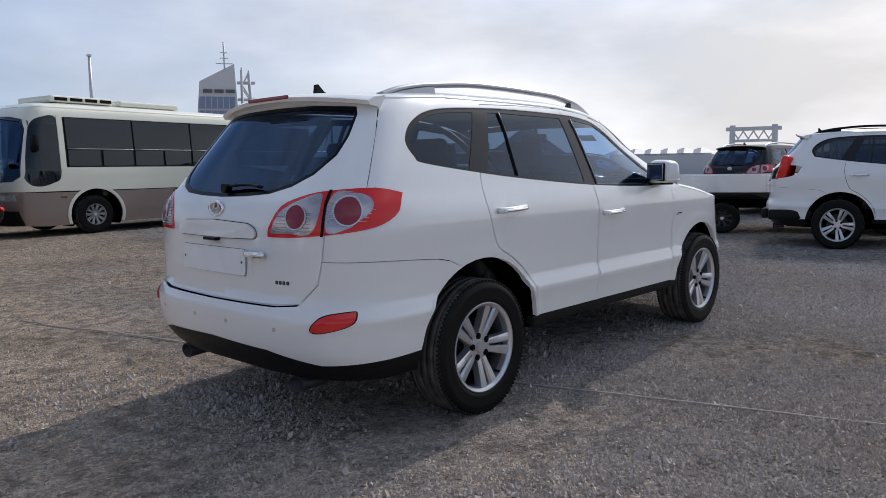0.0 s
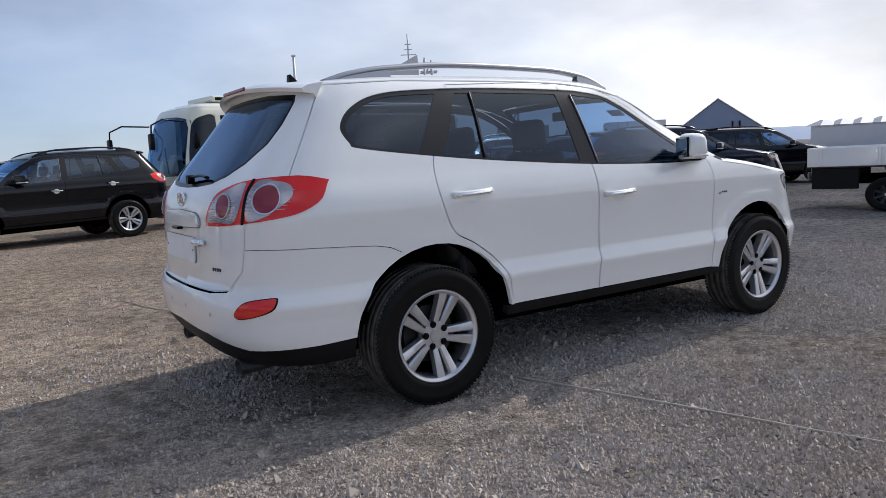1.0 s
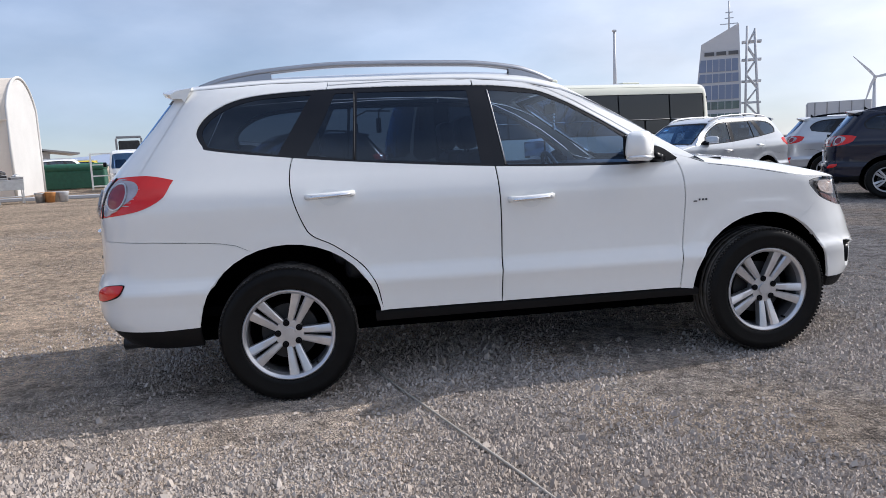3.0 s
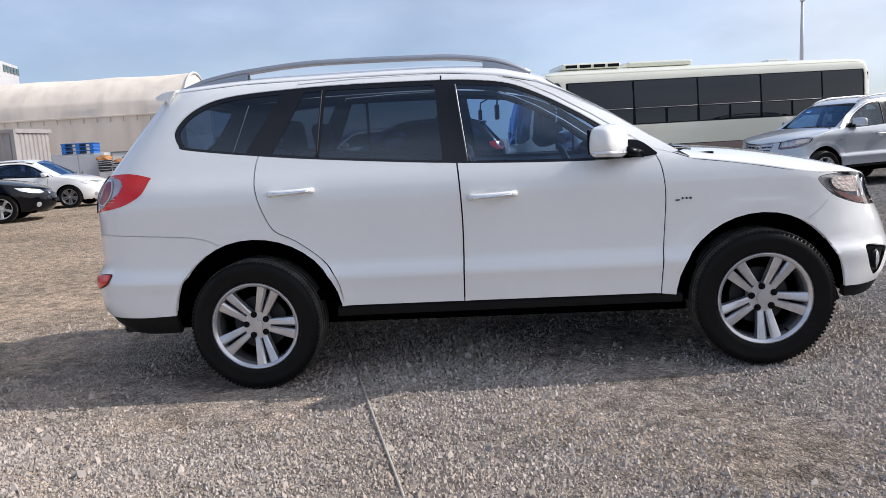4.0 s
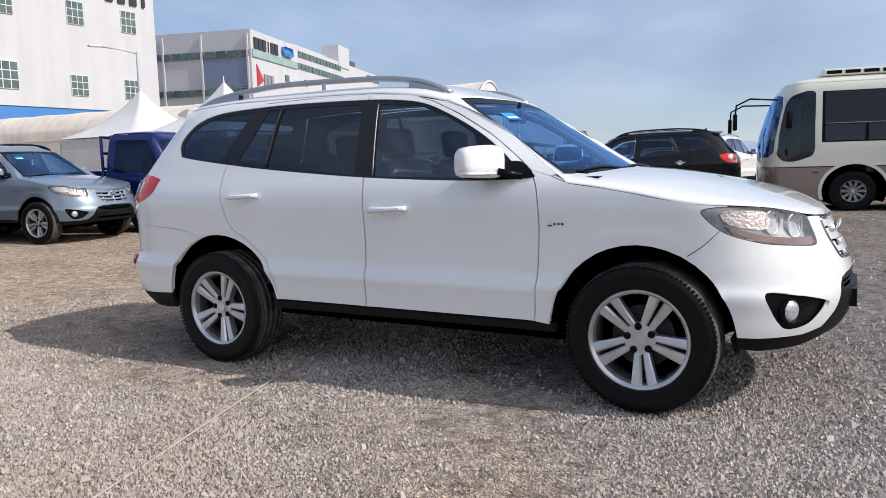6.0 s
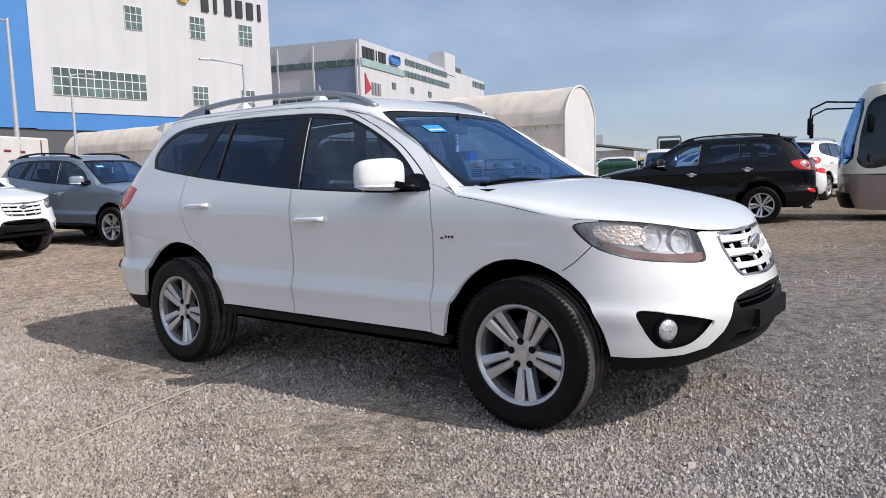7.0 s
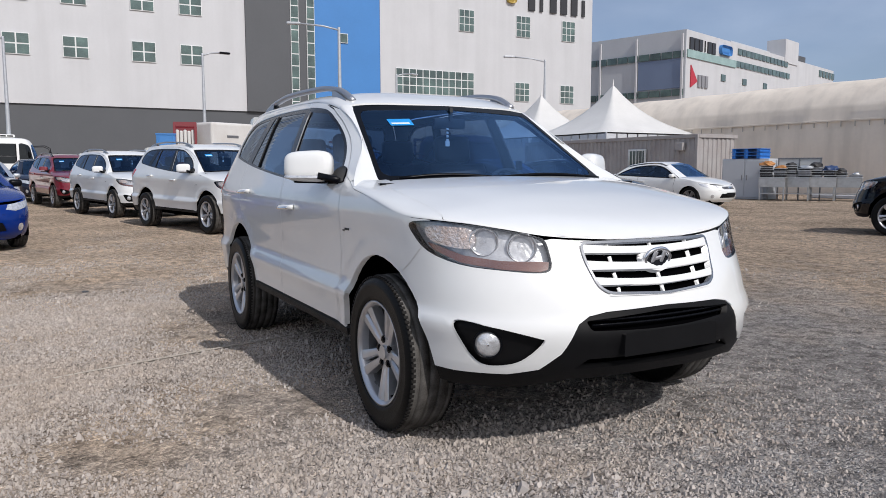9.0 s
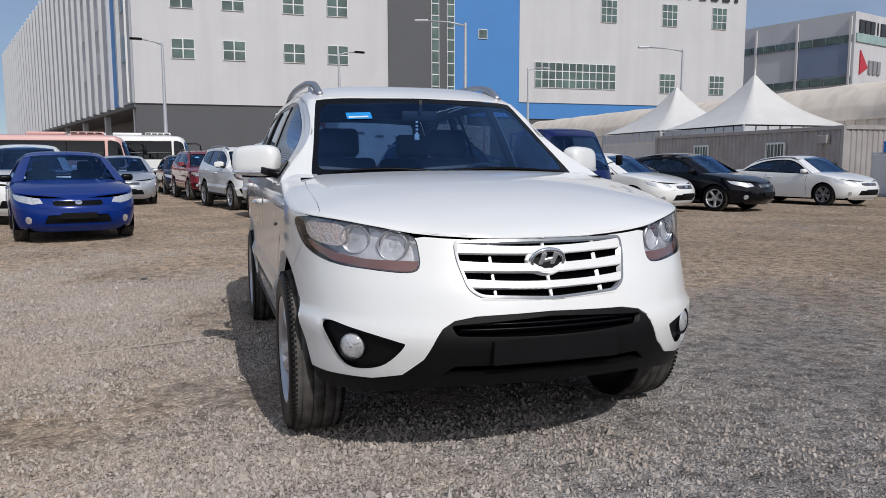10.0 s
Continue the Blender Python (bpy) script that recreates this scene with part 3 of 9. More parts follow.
def lamp_bowl(parent, at, r, mat=None, turn=None, name="reflector"):
    """A round lamp: a bright bowl with a rim ring and a bulb."""
    v, f = lathe([(-0.03, 0.004), (-0.028, r * 0.4), (-0.015, r * 0.75), (0.0, r * 0.92), (0.008, r), (0.004, r * 1.06), (-0.02, r * 1.07)], 32)
    t = (turn if turn else Matrix.Identity(4))
    v = [Matrix.Translation(at) @ t @ Vector(p) for p in v]
    ob = mesh_object(name, v, f, mat or CHROME, parent)
    v, f = lathe([(0.004, r), (0.012, r * 1.04), (0.012, r * 1.12), (0.0, r * 1.18), (-0.03, r * 1.19)], 32)
    mesh_object("lamp_ring", [Matrix.Translation(at) @ t @ Vector(p) for p in v], f, ALLOY, ob)
    bm = bmesh.new()
    bmesh.ops.create_uvsphere(bm, u_segments=14, v_segments=8, radius=r * 0.42, matrix=Matrix.Translation(Vector(at)) @ t @ Matrix.Translation((0, -0.02, 0)))
    part("bulb", bm, GLASS_LAMP, ob, smooth=True)
    return ob


def facing(a, sg):
    """The turn that makes a lamp look forwards and a degrees out to its side (sg 1: to -y)."""
    return Matrix.Rotation(math.atan2(-math.cos(radians(a)), -sg * math.sin(radians(a))), 4, "Z")


def fog_disc(parent, at, r, turn):
    """A round fog lamp with a domed clear lens over a bright bowl."""
    t = Matrix.Translation(at) @ turn
    v, f = lathe([(0.012, 0.001), (0.010, r * 0.45), (0.004, r * 0.8), (-0.006, r)], 32)
    ob = mesh_object("fog_lamp", [t @ Vector(p) for p in v], f, LENS_CLEAR, parent)
    v, f = lathe([(-0.006, r), (0.004, r * 1.03), (0.002, r * 1.12), (-0.03, r * 1.14)], 32)
    mesh_object("bezel", [t @ Vector(p) for p in v], f, TRIM, ob)
    bm = bmesh.new()
    bmesh.ops.create_uvsphere(bm, u_segments=12, v_segments=8, radius=r * 0.22, matrix=t @ Matrix.Translation((0, 0.002, 0)))
    part("bulb", bm, CHROME, ob, smooth=True)
    return ob


def oval_badge(parent, at, rx, rz, turn, name="emblem"):
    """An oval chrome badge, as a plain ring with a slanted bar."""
    path = [(rx * math.cos(2 * math.pi * k / 32), 0, rz * math.sin(2 * math.pi * k / 32)) for k in range(32)]
    m = Matrix.Translation(at) @ turn
    vs, fs = [], []
    sec = ring(0.0088, 6)
    for i, p in enumerate(path):
        d = Vector((p[0], 0, p[2])).normalized()
        for u, v in sec:
            vs.append(m @ (Vector(p) + d * u + Vector((0, -1, 0)) * v))
    for i in range(32):
        for j in range(6):
            fs.append((i * 6 + j, i * 6 + (j + 1) % 6, ((i + 1) % 32) * 6 + (j + 1) % 6, ((i + 1) % 32) * 6 + j))
    ob = mesh_object(name, vs, fs, CHROME, parent, "oval chrome badge")
    bm = bmesh.new()
    for k in (-1, 1):
        box(bm, (0.018, 0.012, rz * 1.55), (0, 0, 0), 0.003, 1, m @ Matrix.Translation((k * rx * 0.36, -0.002, 0)) @ Matrix.Rotation(radians(18), 4, "Y"))
    box(bm, (rx * 0.7, 0.010, 0.016), (0, 0, 0), 0.003, 1, m @ Matrix.Rotation(radians(-10), 4, "Y"))
    part("badge_bar", bm, ALLOY, ob)
    return ob


# ---- the white off-road estate ----
def make_suv(at, label, group=""):
    car = thing("suv", label, "car", group, at)
    X = Shape(
        front=curve((0.26, 2.10), (0.34, 2.17), (0.44, 2.225), (0.54, 2.245), (0.62, 2.225), (0.72, 2.19), (0.82, 2.14), (0.90, 2.105), (0.95, 2.085), (1.02, 2.06)),
        rear=curve((0.26, -2.28), (0.34, -2.36), (0.44, -2.415), (0.56, -2.425), (0.63, -2.41), (0.66, -2.385), (0.80, -2.38), (1.00, -2.37), (1.10, -2.345), (1.17, -2.295), (1.27, -2.215), (1.40, -2.11), (1.56, -1.985), (1.66, -1.90)),
        width=curve((0.22, 0.82), (0.30, 0.872), (0.38, 0.895), (0.50, 0.907), (0.583, 0.922), (0.597, 0.917), (0.645, 0.899), (0.74, 0.898), (0.88, 0.905), (0.98, 0.910), (1.04, 0.903), (1.10, 0.885), (1.16, 0.862), (1.26, 0.826), (1.40, 0.770), (1.52, 0.716), (1.60, 0.670), (1.64, 0.638), (1.68, 0.585)),
        xa=1.2, xb=-0.8, nf=4.0, mf=2.0, nr=10.0, mr=3.4)
    plain = X.at

    def flared(s, z):
        """The skin with the swelling round both wheel arches."""
        x, y, z = plain(s, z)
        out = 0.0
        for cx, r0, r1, lift in ((-1.34, 0.488, 0.545, 0.005), (1.335, 0.505, 0.575, 0.006)):
            d = math.hypot(x - cx, (z - 0.352) * 1.02)
            k = min(1.0, max(0.0, (r1 - d) / (r1 - r0)))
            out = max(out, lift * k * k * (3 - 2 * k) * min(1.0, max(0.0, (1.70 - abs(x)) / 0.25)))
        return (x, y + math.copysign(out * min(1.0, abs(y) / 0.6), y), z)

    X.at = flared
    S, F, R = X.S, X.F, X.R
    both = ((X.at, 1), (mirrored(X.at), -1))
    edge = curve((0.95, 1.105), (1.10, 1.085), (1.30, 1.052), (1.62, 0.997), (1.73, 0.992), (1.85, 0.981), (1.95, 0.958), (2.02, 0.931), (2.085, 0.912), (2.11, 0.905))
    crown = curve((0.95, 1.172), (1.10, 1.158), (1.30, 1.138), (1.60, 1.088), (1.85, 1.022), (2.00, 0.968), (2.07, 0.932), (2.10, 0.908), (2.11, 0.905))
    r_edge = curve((-2.0, 1.60), (-1.75, 1.612), (-1.30, 1.635), (-0.77, 1.635), (-0.31, 1.627), (0.0, 1.596), (0.22, 1.550), (0.34, 1.505), (0.46, 1.45))
    r_crown = curve((-2.0, 1.640), (-1.70, 1.672), (-1.20, 1.700), (-0.60, 1.705), (0.0, 1.684), (0.15, 1.648), (0.31, 1.590), (0.46, 1.52))
    hood_top, roof_top = X.cap(edge, crown, 2.3), X.cap(r_edge, r_crown, 3.2, 2.0)
    arch_r, arch_f = circle(-1.34, 0.352, 0.472, 0.440), circle(1.335, 0.352, 0.440, 0.458)
    AR, AF = [S(*p) for p in arch_r], [S(*p) for p in arch_f]
    dlo_pts = [(-1.74, 1.318), (-1.685, 1.287), (-1.30, 1.236), (-0.893, 1.194), (-0.211, 1.141), (0.464, 1.116), (0.735, 1.125), (0.735, 1.125), (0.668, 1.213), (0.465, 1.358), (0.26, 1.474), (0.082, 1.550), (-0.102, 1.580), (-0.289, 1.592), (-0.738, 1.600), (-1.138, 1.593), (-1.49, 1.567), (-1.675, 1.50), (-1.765, 1.40)]
    DLO = [S(*p) for p in flow(dlo_pts)]
    seam_a = [(0.79, 1.165), (0.832, 1.079), (0.851, 0.938), (0.848, 0.796), (0.835, 0.60), (0.823, 0.405)]
    seam_b = [(-0.291, 1.625), (-0.281, 1.495), (-0.25, 1.30), (-0.215, 1.14), (-0.199, 0.834), (-0.21, 0.405)]
    seam_c = [(-1.08, 1.615), (-1.20, 1.36), (-1.285, 1.235), (-1.307, 1.123), (-1.295, 1.015), (-1.251, 0.889), (-1.205, 0.825), (-1.098, 0.768), (-0.961, 0.661), (-0.889, 0.549), (-0.862, 0.405)]
    seam_a, seam_b, seam_c = glide(seam_a), glide(seam_b), glide(seam_c)
    door_top = [(-1.08, 1.615), (-0.74, 1.626), (-0.291, 1.622), (0.0, 1.598), (0.14, 1.558), (0.30, 1.482), (0.50, 1.366), (0.70, 1.232), (0.79, 1.165)]
    front_door = [S(*p) for p in seam_a + seam_b[::-1] + door_top[3:-1]]
    rear_door = [S(*p) for p in seam_b + seam_c[::-1] + door_top[1:2]]
    head = flow([S(1.615, 0.972), S(1.71, 0.987), S(1.83, 0.980), F(0.655, 0.960), F(0.545, 0.936), F(0.492, 0.918), F(0.480, 0.87), F(0.484, 0.808), F(0.53, 0.789), F(0.66, 0.799), S(1.86, 0.818), S(1.72, 0.864), S(1.640, 0.926)], 3)
    tail = flow([S(-1.885, 1.150), S(-1.885, 1.150), S(-2.02, 1.176), R(0.70, 1.166), R(0.60, 1.142), R(0.505, 1.095), R(0.45, 1.0), R(0.445, 0.957), R(0.445, 0.957), R(0.57, 0.957), R(0.70, 0.966), S(-2.16, 0.985), S(-2.035, 1.012), S(-1.935, 1.068)], 3)
    gate_side = [S(-1.79, 1.618), S(-1.93, 1.39), S(-2.06, 1.176), R(0.755, 1.05), R(0.745, 0.965), R(0.733, 0.849), R(0.716, 0.748), R(0.63, 0.655)]
    pod = [S(1.885, 0.602), F(0.73, 0.588), F(0.585, 0.548), F(0.56, 0.528), F(0.625, 0.448), F(0.70, 0.422), S(1.955, 0.435), S(1.91, 0.51)]
    grille = [F(-0.355, 0.908), F(-0.18, 0.908), F(0.18, 0.908), F(0.355, 0.908), F(0.354, 0.84), F(0.325, 0.730), F(0.28, 0.698), F(0, 0.684), F(-0.28, 0.698), F(-0.325, 0.730), F(-0.354, 0.84)]
    lower = [(0.30, 0.636), (0.38, 0.622), (0.425, 0.595), (0.49, 0.48), (0.56, 0.415), (0.66, 0.393)]

    # side panels, right and left
    wing = [S(0.79, 1.165), S(0.90, 1.135)] + [S(x, edge(x)) for x in (1.0, 1.15, 1.3, 1.45, 1.62)] + [S(1.72, edge(1.72)), S(1.75, 0.93), S(1.70, 0.885), S(1.62, 0.805), S(1.558, 0.762), S(1.50, 0.66), S(1.60, 0.3), S(0.823, 0.405)] + [S(*p) for p in seam_a[::-1][1:-1]]
    roofside = [S(*p) for p in door_top[::-1]] + [S(*p) for p in [(-1.08, 1.615)]] + [S(x, r_edge(x)) for x in (-1.08, -0.77, -0.4, 0.0, 0.22, 0.34)] + [S(0.46, 1.45), S(0.614, 1.362), S(0.79, 1.235), S(0.93, 1.145), S(0.90, 1.135)]
    quarter = [S(*p) for p in seam_c] + [S(-1.3, 0.41), S(-1.5, 0.60), S(-1.533, 0.768), S(-1.60, 0.800), S(-1.68, 0.816), S(-1.80, 0.826), S(-2.0, 0.838)] + [R(0.733, 0.849), R(0.745, 0.965), R(0.755, 1.05), S(-2.06, 1.176), S(-1.93, 1.39), S(-1.79, 1.612)] + [S(x, r_edge(x)) for x in (-1.7, -1.4, -1.08)]
    for surf, sg in both:
        panel("front_door", front_door, surf, WHITE, car, 0.045, [DLO], gap=0.0042)
        panel("rear_door", rear_door, surf, WHITE, car, 0.045, [DLO, AR], gap=0.0042)
        panel("front_fender", wing, surf, WHITE, car, 0.04, [AF, head], gap=0.0022)
        panel("quarter_panel", quarter, surf, WHITE, car, 0.04, [AR, DLO, tail], gap=0.0022)
        panel("roof_side_rail", roofside, surf, WHITE, car, 0.04, [DLO], gap=0.0015)
        panel("arch_lip", [S(*p) for p in circle(-1.34, 0.352, 0.485, 0.452)], surf, WHITE, car, 0.04, [AR, [S(-2, -0.3), S(-0.5, -0.3), S(-0.5, 0.407), S(-2, 0.407)]], 0.03, 0.002)
        panel("arch_lip", [S(*p) for p in circle(1.335, 0.352, 0.453, 0.470)], surf, WHITE, car, 0.04, [AF, [S(1.9, -0.3), S(0.5, -0.3), S(0.5, 0.407), S(1.9, 0.407)], [S(1.60, -0.3), S(2.0, -0.3), S(2.0, 1.0), S(1.60, 1.0)]], 0.03, 0.002)
        # Black sheet behind the door gaps, so that they read as shade.
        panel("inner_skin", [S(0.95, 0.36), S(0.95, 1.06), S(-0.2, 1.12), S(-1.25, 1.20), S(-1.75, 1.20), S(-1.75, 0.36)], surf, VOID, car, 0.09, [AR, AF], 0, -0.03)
        panel("sill", [S(0.93, 0.395), S(-0.90, 0.395), S(-0.90, 0.352), S(0.93, 0.360)], surf, PLASTIC, car, 0.06, (), 0.05, 0.004, "black plastic sill strip")
        # window band: black pillars and the panes
        quarter_pane = [S(*p) for p in flow([(-1.715, 1.322), (-1.66, 1.300), (-1.36, 1.256), (-1.36, 1.256), (-1.17, 1.568), (-1.17, 1.568), (-1.47, 1.548), (-1.645, 1.488), (-1.735, 1.40)])]
        fixed_pane = [S(*p) for p in rounded([(-1.215, 1.245), (-0.975, 1.216), (-0.945, 1.572), (-1.045, 1.572)], 0.012)]
        rear_pane = [S(*p) for p in rounded([(-0.955, 1.212), (-0.290, 1.161), (-0.325, 1.567), (-0.925, 1.575)], 0.012)]
        front_pane = [S(*p) for p in rounded([(-0.150, 1.149), (0.58, 1.130), (0.655, 1.195), (0.455, 1.345), (0.25, 1.462), (0.075, 1.535), (-0.205, 1.562)], 0.012)]
        band = panel("window_surround", DLO, surf, PILLAR_BLACK, car, 0.05, [quarter_pane, fixed_pane, rear_pane, front_pane], 0.01, -0.006, "gloss black window surround")
        for nm, o, gm in (("quarter_window", quarter_pane, GLASS_SIDE), ("window_pane", fixed_pane, GLASS_SIDE), ("window_pane", rear_pane, GLASS_SIDE), ("window_pane", front_pane, GLASS_DOOR)):
            panel(nm, shrunk(resample(o, 0.04), -0.004), surf, gm, car, 0.06, (), 0, -0.009)
        v, f = sweep([Vector(surf(*S(-0.965 + 0.022 * k / 8, 1.214 + 0.36 * k / 8))) for k in range(9)], [(-0.003, -0.006), (0.003, -0.006), (0.003, 0.003), (-0.003, 0.003)])
        mesh_object("window_divider", v, f, DARK_STEEL, band)
        v, f = sweep([Vector(surf(*S(-0.157 - 0.055 * k / 8, 1.150 + 0.41 * k / 8))) for k in range(9)], [(-0.003, -0.006), (0.003, -0.006), (0.003, 0.003), (-0.003, 0.003)])
        mesh_object("window_divider", v, f, STEEL, band)
        # door handles, each over a flat disc tinted for the shade of its cup
        for hx, hz, tilt in ((-1.105, 1.036, -2.5), (-0.036, 0.966, -2.5)):
            base = Vector(surf(*S(hx, hz)))
            t = Matrix.Translation(base) @ Matrix.Rotation(radians(tilt), 4, "Y")
            path = [t @ Vector((-0.122 + 0.244 * k / 14, -sg * (0.004 + 0.036 * math.sin(math.pi * k / 14) ** 0.5), 0)) for k in range(15)]
            v, f = sweep(path, ring(0.0135, 8, 1.15))
            hd = mesh_object("door_handle", v, f, WHITE, car, "white door handle with chrome strip")
            path = [p + Vector((0, -sg * 0.010, -0.003)) for p in path[1:-1]]
            v, f = sweep(path, ring(0.0105, 8, 0.9))
            mesh_object("chrome_strip", v, f, CHROME, hd)
            panel("handle_cup", [S(hx + 0.058 * math.cos(a), hz - 0.012 + 0.043 * math.sin(a)) for a in [2 * math.pi * k / 24 for k in range(24)]], surf, CUP, hd, 0.03, (), 0, 0.0012)
        # mirror
        swept = Matrix.Translation((0.560, -sg * 0.965, 1.203)) @ Matrix.Rotation(radians(sg * 58), 4, "Z")
        def blob(hx, hy, hz, at, e=4.0):
            bm = bmesh.new()
            bmesh.ops.create_cube(bm, size=1)
            bmesh.ops.subdivide_edges(bm, edges=bm.edges, cuts=6, use_grid_fill=True)
            for vv in bm.verts:
                c = vv.co * 2
                c = c / (abs(c.x) ** e + abs(c.y) ** e + abs(c.z) ** e) ** (1 / e)
                wide = 1 - 0.12 * max(0.0, -c.x * 0.6 + 0.2)
                vv.co = swept @ (Vector((hx * c.x, hy * c.y * (1 - 0.12 * c.z), hz * c.z * wide)) + Vector(at))
            return bm
        mir = part("mirror", blob(0.130, 0.066, 0.086, (0, 0, 0.008)), WHITE, car, "white door mirror with clear indicator strip", smooth=True, angle=80)
        v, f = sweep([(0.72, -sg * 0.840, 1.132), (0.68, -sg * 0.880, 1.145), (0.63, -sg * 0.915, 1.16)], [(-0.045, -0.014), (0.045, -0.018), (0.045, 0.018), (-0.045, 0.02)])
        mesh_object("mirror_foot", v, f, TRIM, mir)
        panel("mirror_base", [S(*p) for p in flow([(0.60, 1.122), (0.80, 1.128), (0.80, 1.15), (0.735, 1.20), (0.66, 1.205), (0.60, 1.17)])], surf, TRIM, mir, 0.04, (), 0.01, 0.008)
        part("indicator_lens", blob(0.116, 0.0645, 0.015, (-0.012, -0.007 * sg, -0.046)), LENS_CLEAR, mir, smooth=True, angle=80)
        part("mirror_underside", blob(0.095, 0.048, 0.010, (0.012, 0.004 * sg, -0.072)), TRIM, mir, smooth=True, angle=80)
        bm = bmesh.new()
        box(bm, (0.222, 0.012, 0.126), (0, 0, 0), 0.005, 1, swept @ Matrix.Translation((0, sg * 0.061, 0.008)))
        part("mirror_bezel", bm, TRIM, mir)
        bm = bmesh.new()
        box(bm, (0.204, 0.004, 0.108), (0, 0, 0), 0.002, 1, swept @ Matrix.Translation((0, sg * 0.0685, 0.010)))
        part("mirror_glass", bm, MIRROR, mir)
        # badge on the front fender
        bm = bmesh.new()
        b0 = Vector(surf(*S(0.945, 0.897)))
        for k, (dx, w) in enumerate(((-0.036, 0.022), (-0.011, 0.010), (0.009, 0.010), (0.029, 0.012))):
            box(bm, (w, 0.006, 0.011 if k else 0.007), b0 + Vector((dx, -sg * 0.003, (0.004 if k else -0.004))), 0.002, 1)
        part("fender_badge", bm, DARK_MARK, car)
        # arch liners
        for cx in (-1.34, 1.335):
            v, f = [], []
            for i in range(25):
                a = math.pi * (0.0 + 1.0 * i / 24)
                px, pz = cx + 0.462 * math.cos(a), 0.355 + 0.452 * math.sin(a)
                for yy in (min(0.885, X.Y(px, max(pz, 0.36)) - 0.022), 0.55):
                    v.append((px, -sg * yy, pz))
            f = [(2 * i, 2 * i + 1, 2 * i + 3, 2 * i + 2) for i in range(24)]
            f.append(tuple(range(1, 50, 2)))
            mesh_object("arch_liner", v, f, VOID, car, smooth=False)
        # headlamp
        hl = panel("headlight_housing", head, surf, LAMP_BACK, car, 0.04, (), 0, -0.040, "headlight with twin bowls and amber strip")
        part("air_deflector", boxed((0.022, 0.14, 0.08), (0, 0, 0), 0.006, 1, Matrix.Translation((1.755, -sg * 0.715, 0.345)) @ Matrix.Rotation(radians(-18), 4, "Y")), PLASTIC, car)
        panel("headlight_frame", head, surf, TRIM, hl, 0.03, [shrunk(resample(head, 0.03), 0.004)], 0.012, -0.002)
        amber = [F(0.495, 0.806), F(0.53, 0.797), F(0.66, 0.806), S(1.86, 0.826), S(1.745, 0.870), S(1.712, 0.898), S(1.76, 0.888), S(1.86, 0.856), F(0.66, 0.838), F(0.485, 0.834)]
        panel("amber_strip", amber, surf, LENS_AMBER, hl, 0.03, (), 0.01, -0.012)
        panel("side_reflector", flow([S(1.705, 0.962), S(1.79, 0.968), S(1.875, 0.955), S(1.885, 0.885), S(1.775, 0.892), S(1.71, 0.922)]), surf, LENS_TURN, hl, 0.02, (), 0.02, -0.012, "pale orange turn signal")
        for yy, zz, rr in ((0.580, 0.884, 0.053), (0.706, 0.907, 0.052)):
            pt = Vector(surf(*F(yy, zz)))
            lamp_bowl(hl, pt + Vector((-0.030, sg * 0.020, 0)), rr, CHROME, facing(28, sg))
        panel("headlight_glass", head, surf, GLASS_LAMP, hl, 0.04, (), 0, 0.001).visible_shadow = False
        # tail lamp: outer body and the piece on the tailgate
        tl = panel("taillight", tail, surf, LENS_RED, car, 0.035, (), 0.02, 0.004, "red taillight with clear rounded inserts")
        inner = flow([R(0.692, 1.146), R(0.60, 1.124), R(0.515, 1.075), R(0.475, 1.005), R(0.470, 0.976), R(0.57, 0.976), R(0.695, 0.984)])
        outer = flow([R(0.730, 1.150), R(0.79, 1.157), S(-2.165, 1.157), S(-2.09, 1.149), S(-2.06, 1.118), S(-2.08, 1.073), S(-2.155, 1.023), R(0.82, 1.000), R(0.752, 0.986)])
        k = 28
        for o, yy, zz, rr in ((inner, 0.608, 1.050, 0.058), (outer, 0.805, 1.075, 0.068)):
            c = R(yy, zz)
            loop = lambda r2: [(c[0] + r2 * math.cos(a), c[1] + r2 * math.sin(a)) for a in [2 * math.pi * i / k for i in range(k)]]
            panel("clear_insert", o, surf, LENS_TAIL, tl, 0.03, (), 0.004, 0.006)
            rv, rf = [], []
            for zr in np.linspace(zz - 0.062, zz + 0.072, 9):
                lo_y, hi_y = (0.50, 0.685) if yy < 0.7 else (0.745, 0.86)
                if inside(o, [R(lo_y + 0.02, zr)])[0] and inside(o, [R(hi_y - 0.02, zr)])[0]:
                    v, f = sweep([Vector(surf(*R(lo_y + (hi_y - lo_y) * q / 8, zr))) + Vector((-0.008, 0, 0)) for q in range(9)], ring(0.0022, 4))
                    rf += [tuple(i + len(rv) for i in g) for g in f]
                    rv += v
            mesh_object("lens_ribs", rv, rf, ALLOY, tl)
            panel("lamp_disc", loop(rr * 0.88), surf, LENS_DARK_RED, tl, 0.02, (), 0.004, 0.010)
            panel("lamp_ring", loop(rr * 0.98), surf, ALLOY, tl, 0.02, [loop(rr * 0.90)], 0.006, 0.013)
        sm = [R(0.706, 1.168), R(0.716, 1.168), R(0.740, 0.965), R(0.730, 0.965)]
        panel("lamp_seam", sm, surf, TRIM, tl, 0.03, (), 0.004, 0.009)
        panel("reflector_edge", flow([R(0.733, 0.590), S(-2.285, 0.616), S(-2.19, 0.627), S(-2.175, 0.614), S(-2.205, 0.570), S(-2.274, 0.542), R(0.730, 0.531), R(0.708, 0.551)]), surf, TRIM, car, 0.03, (), 0.0, 0.002)
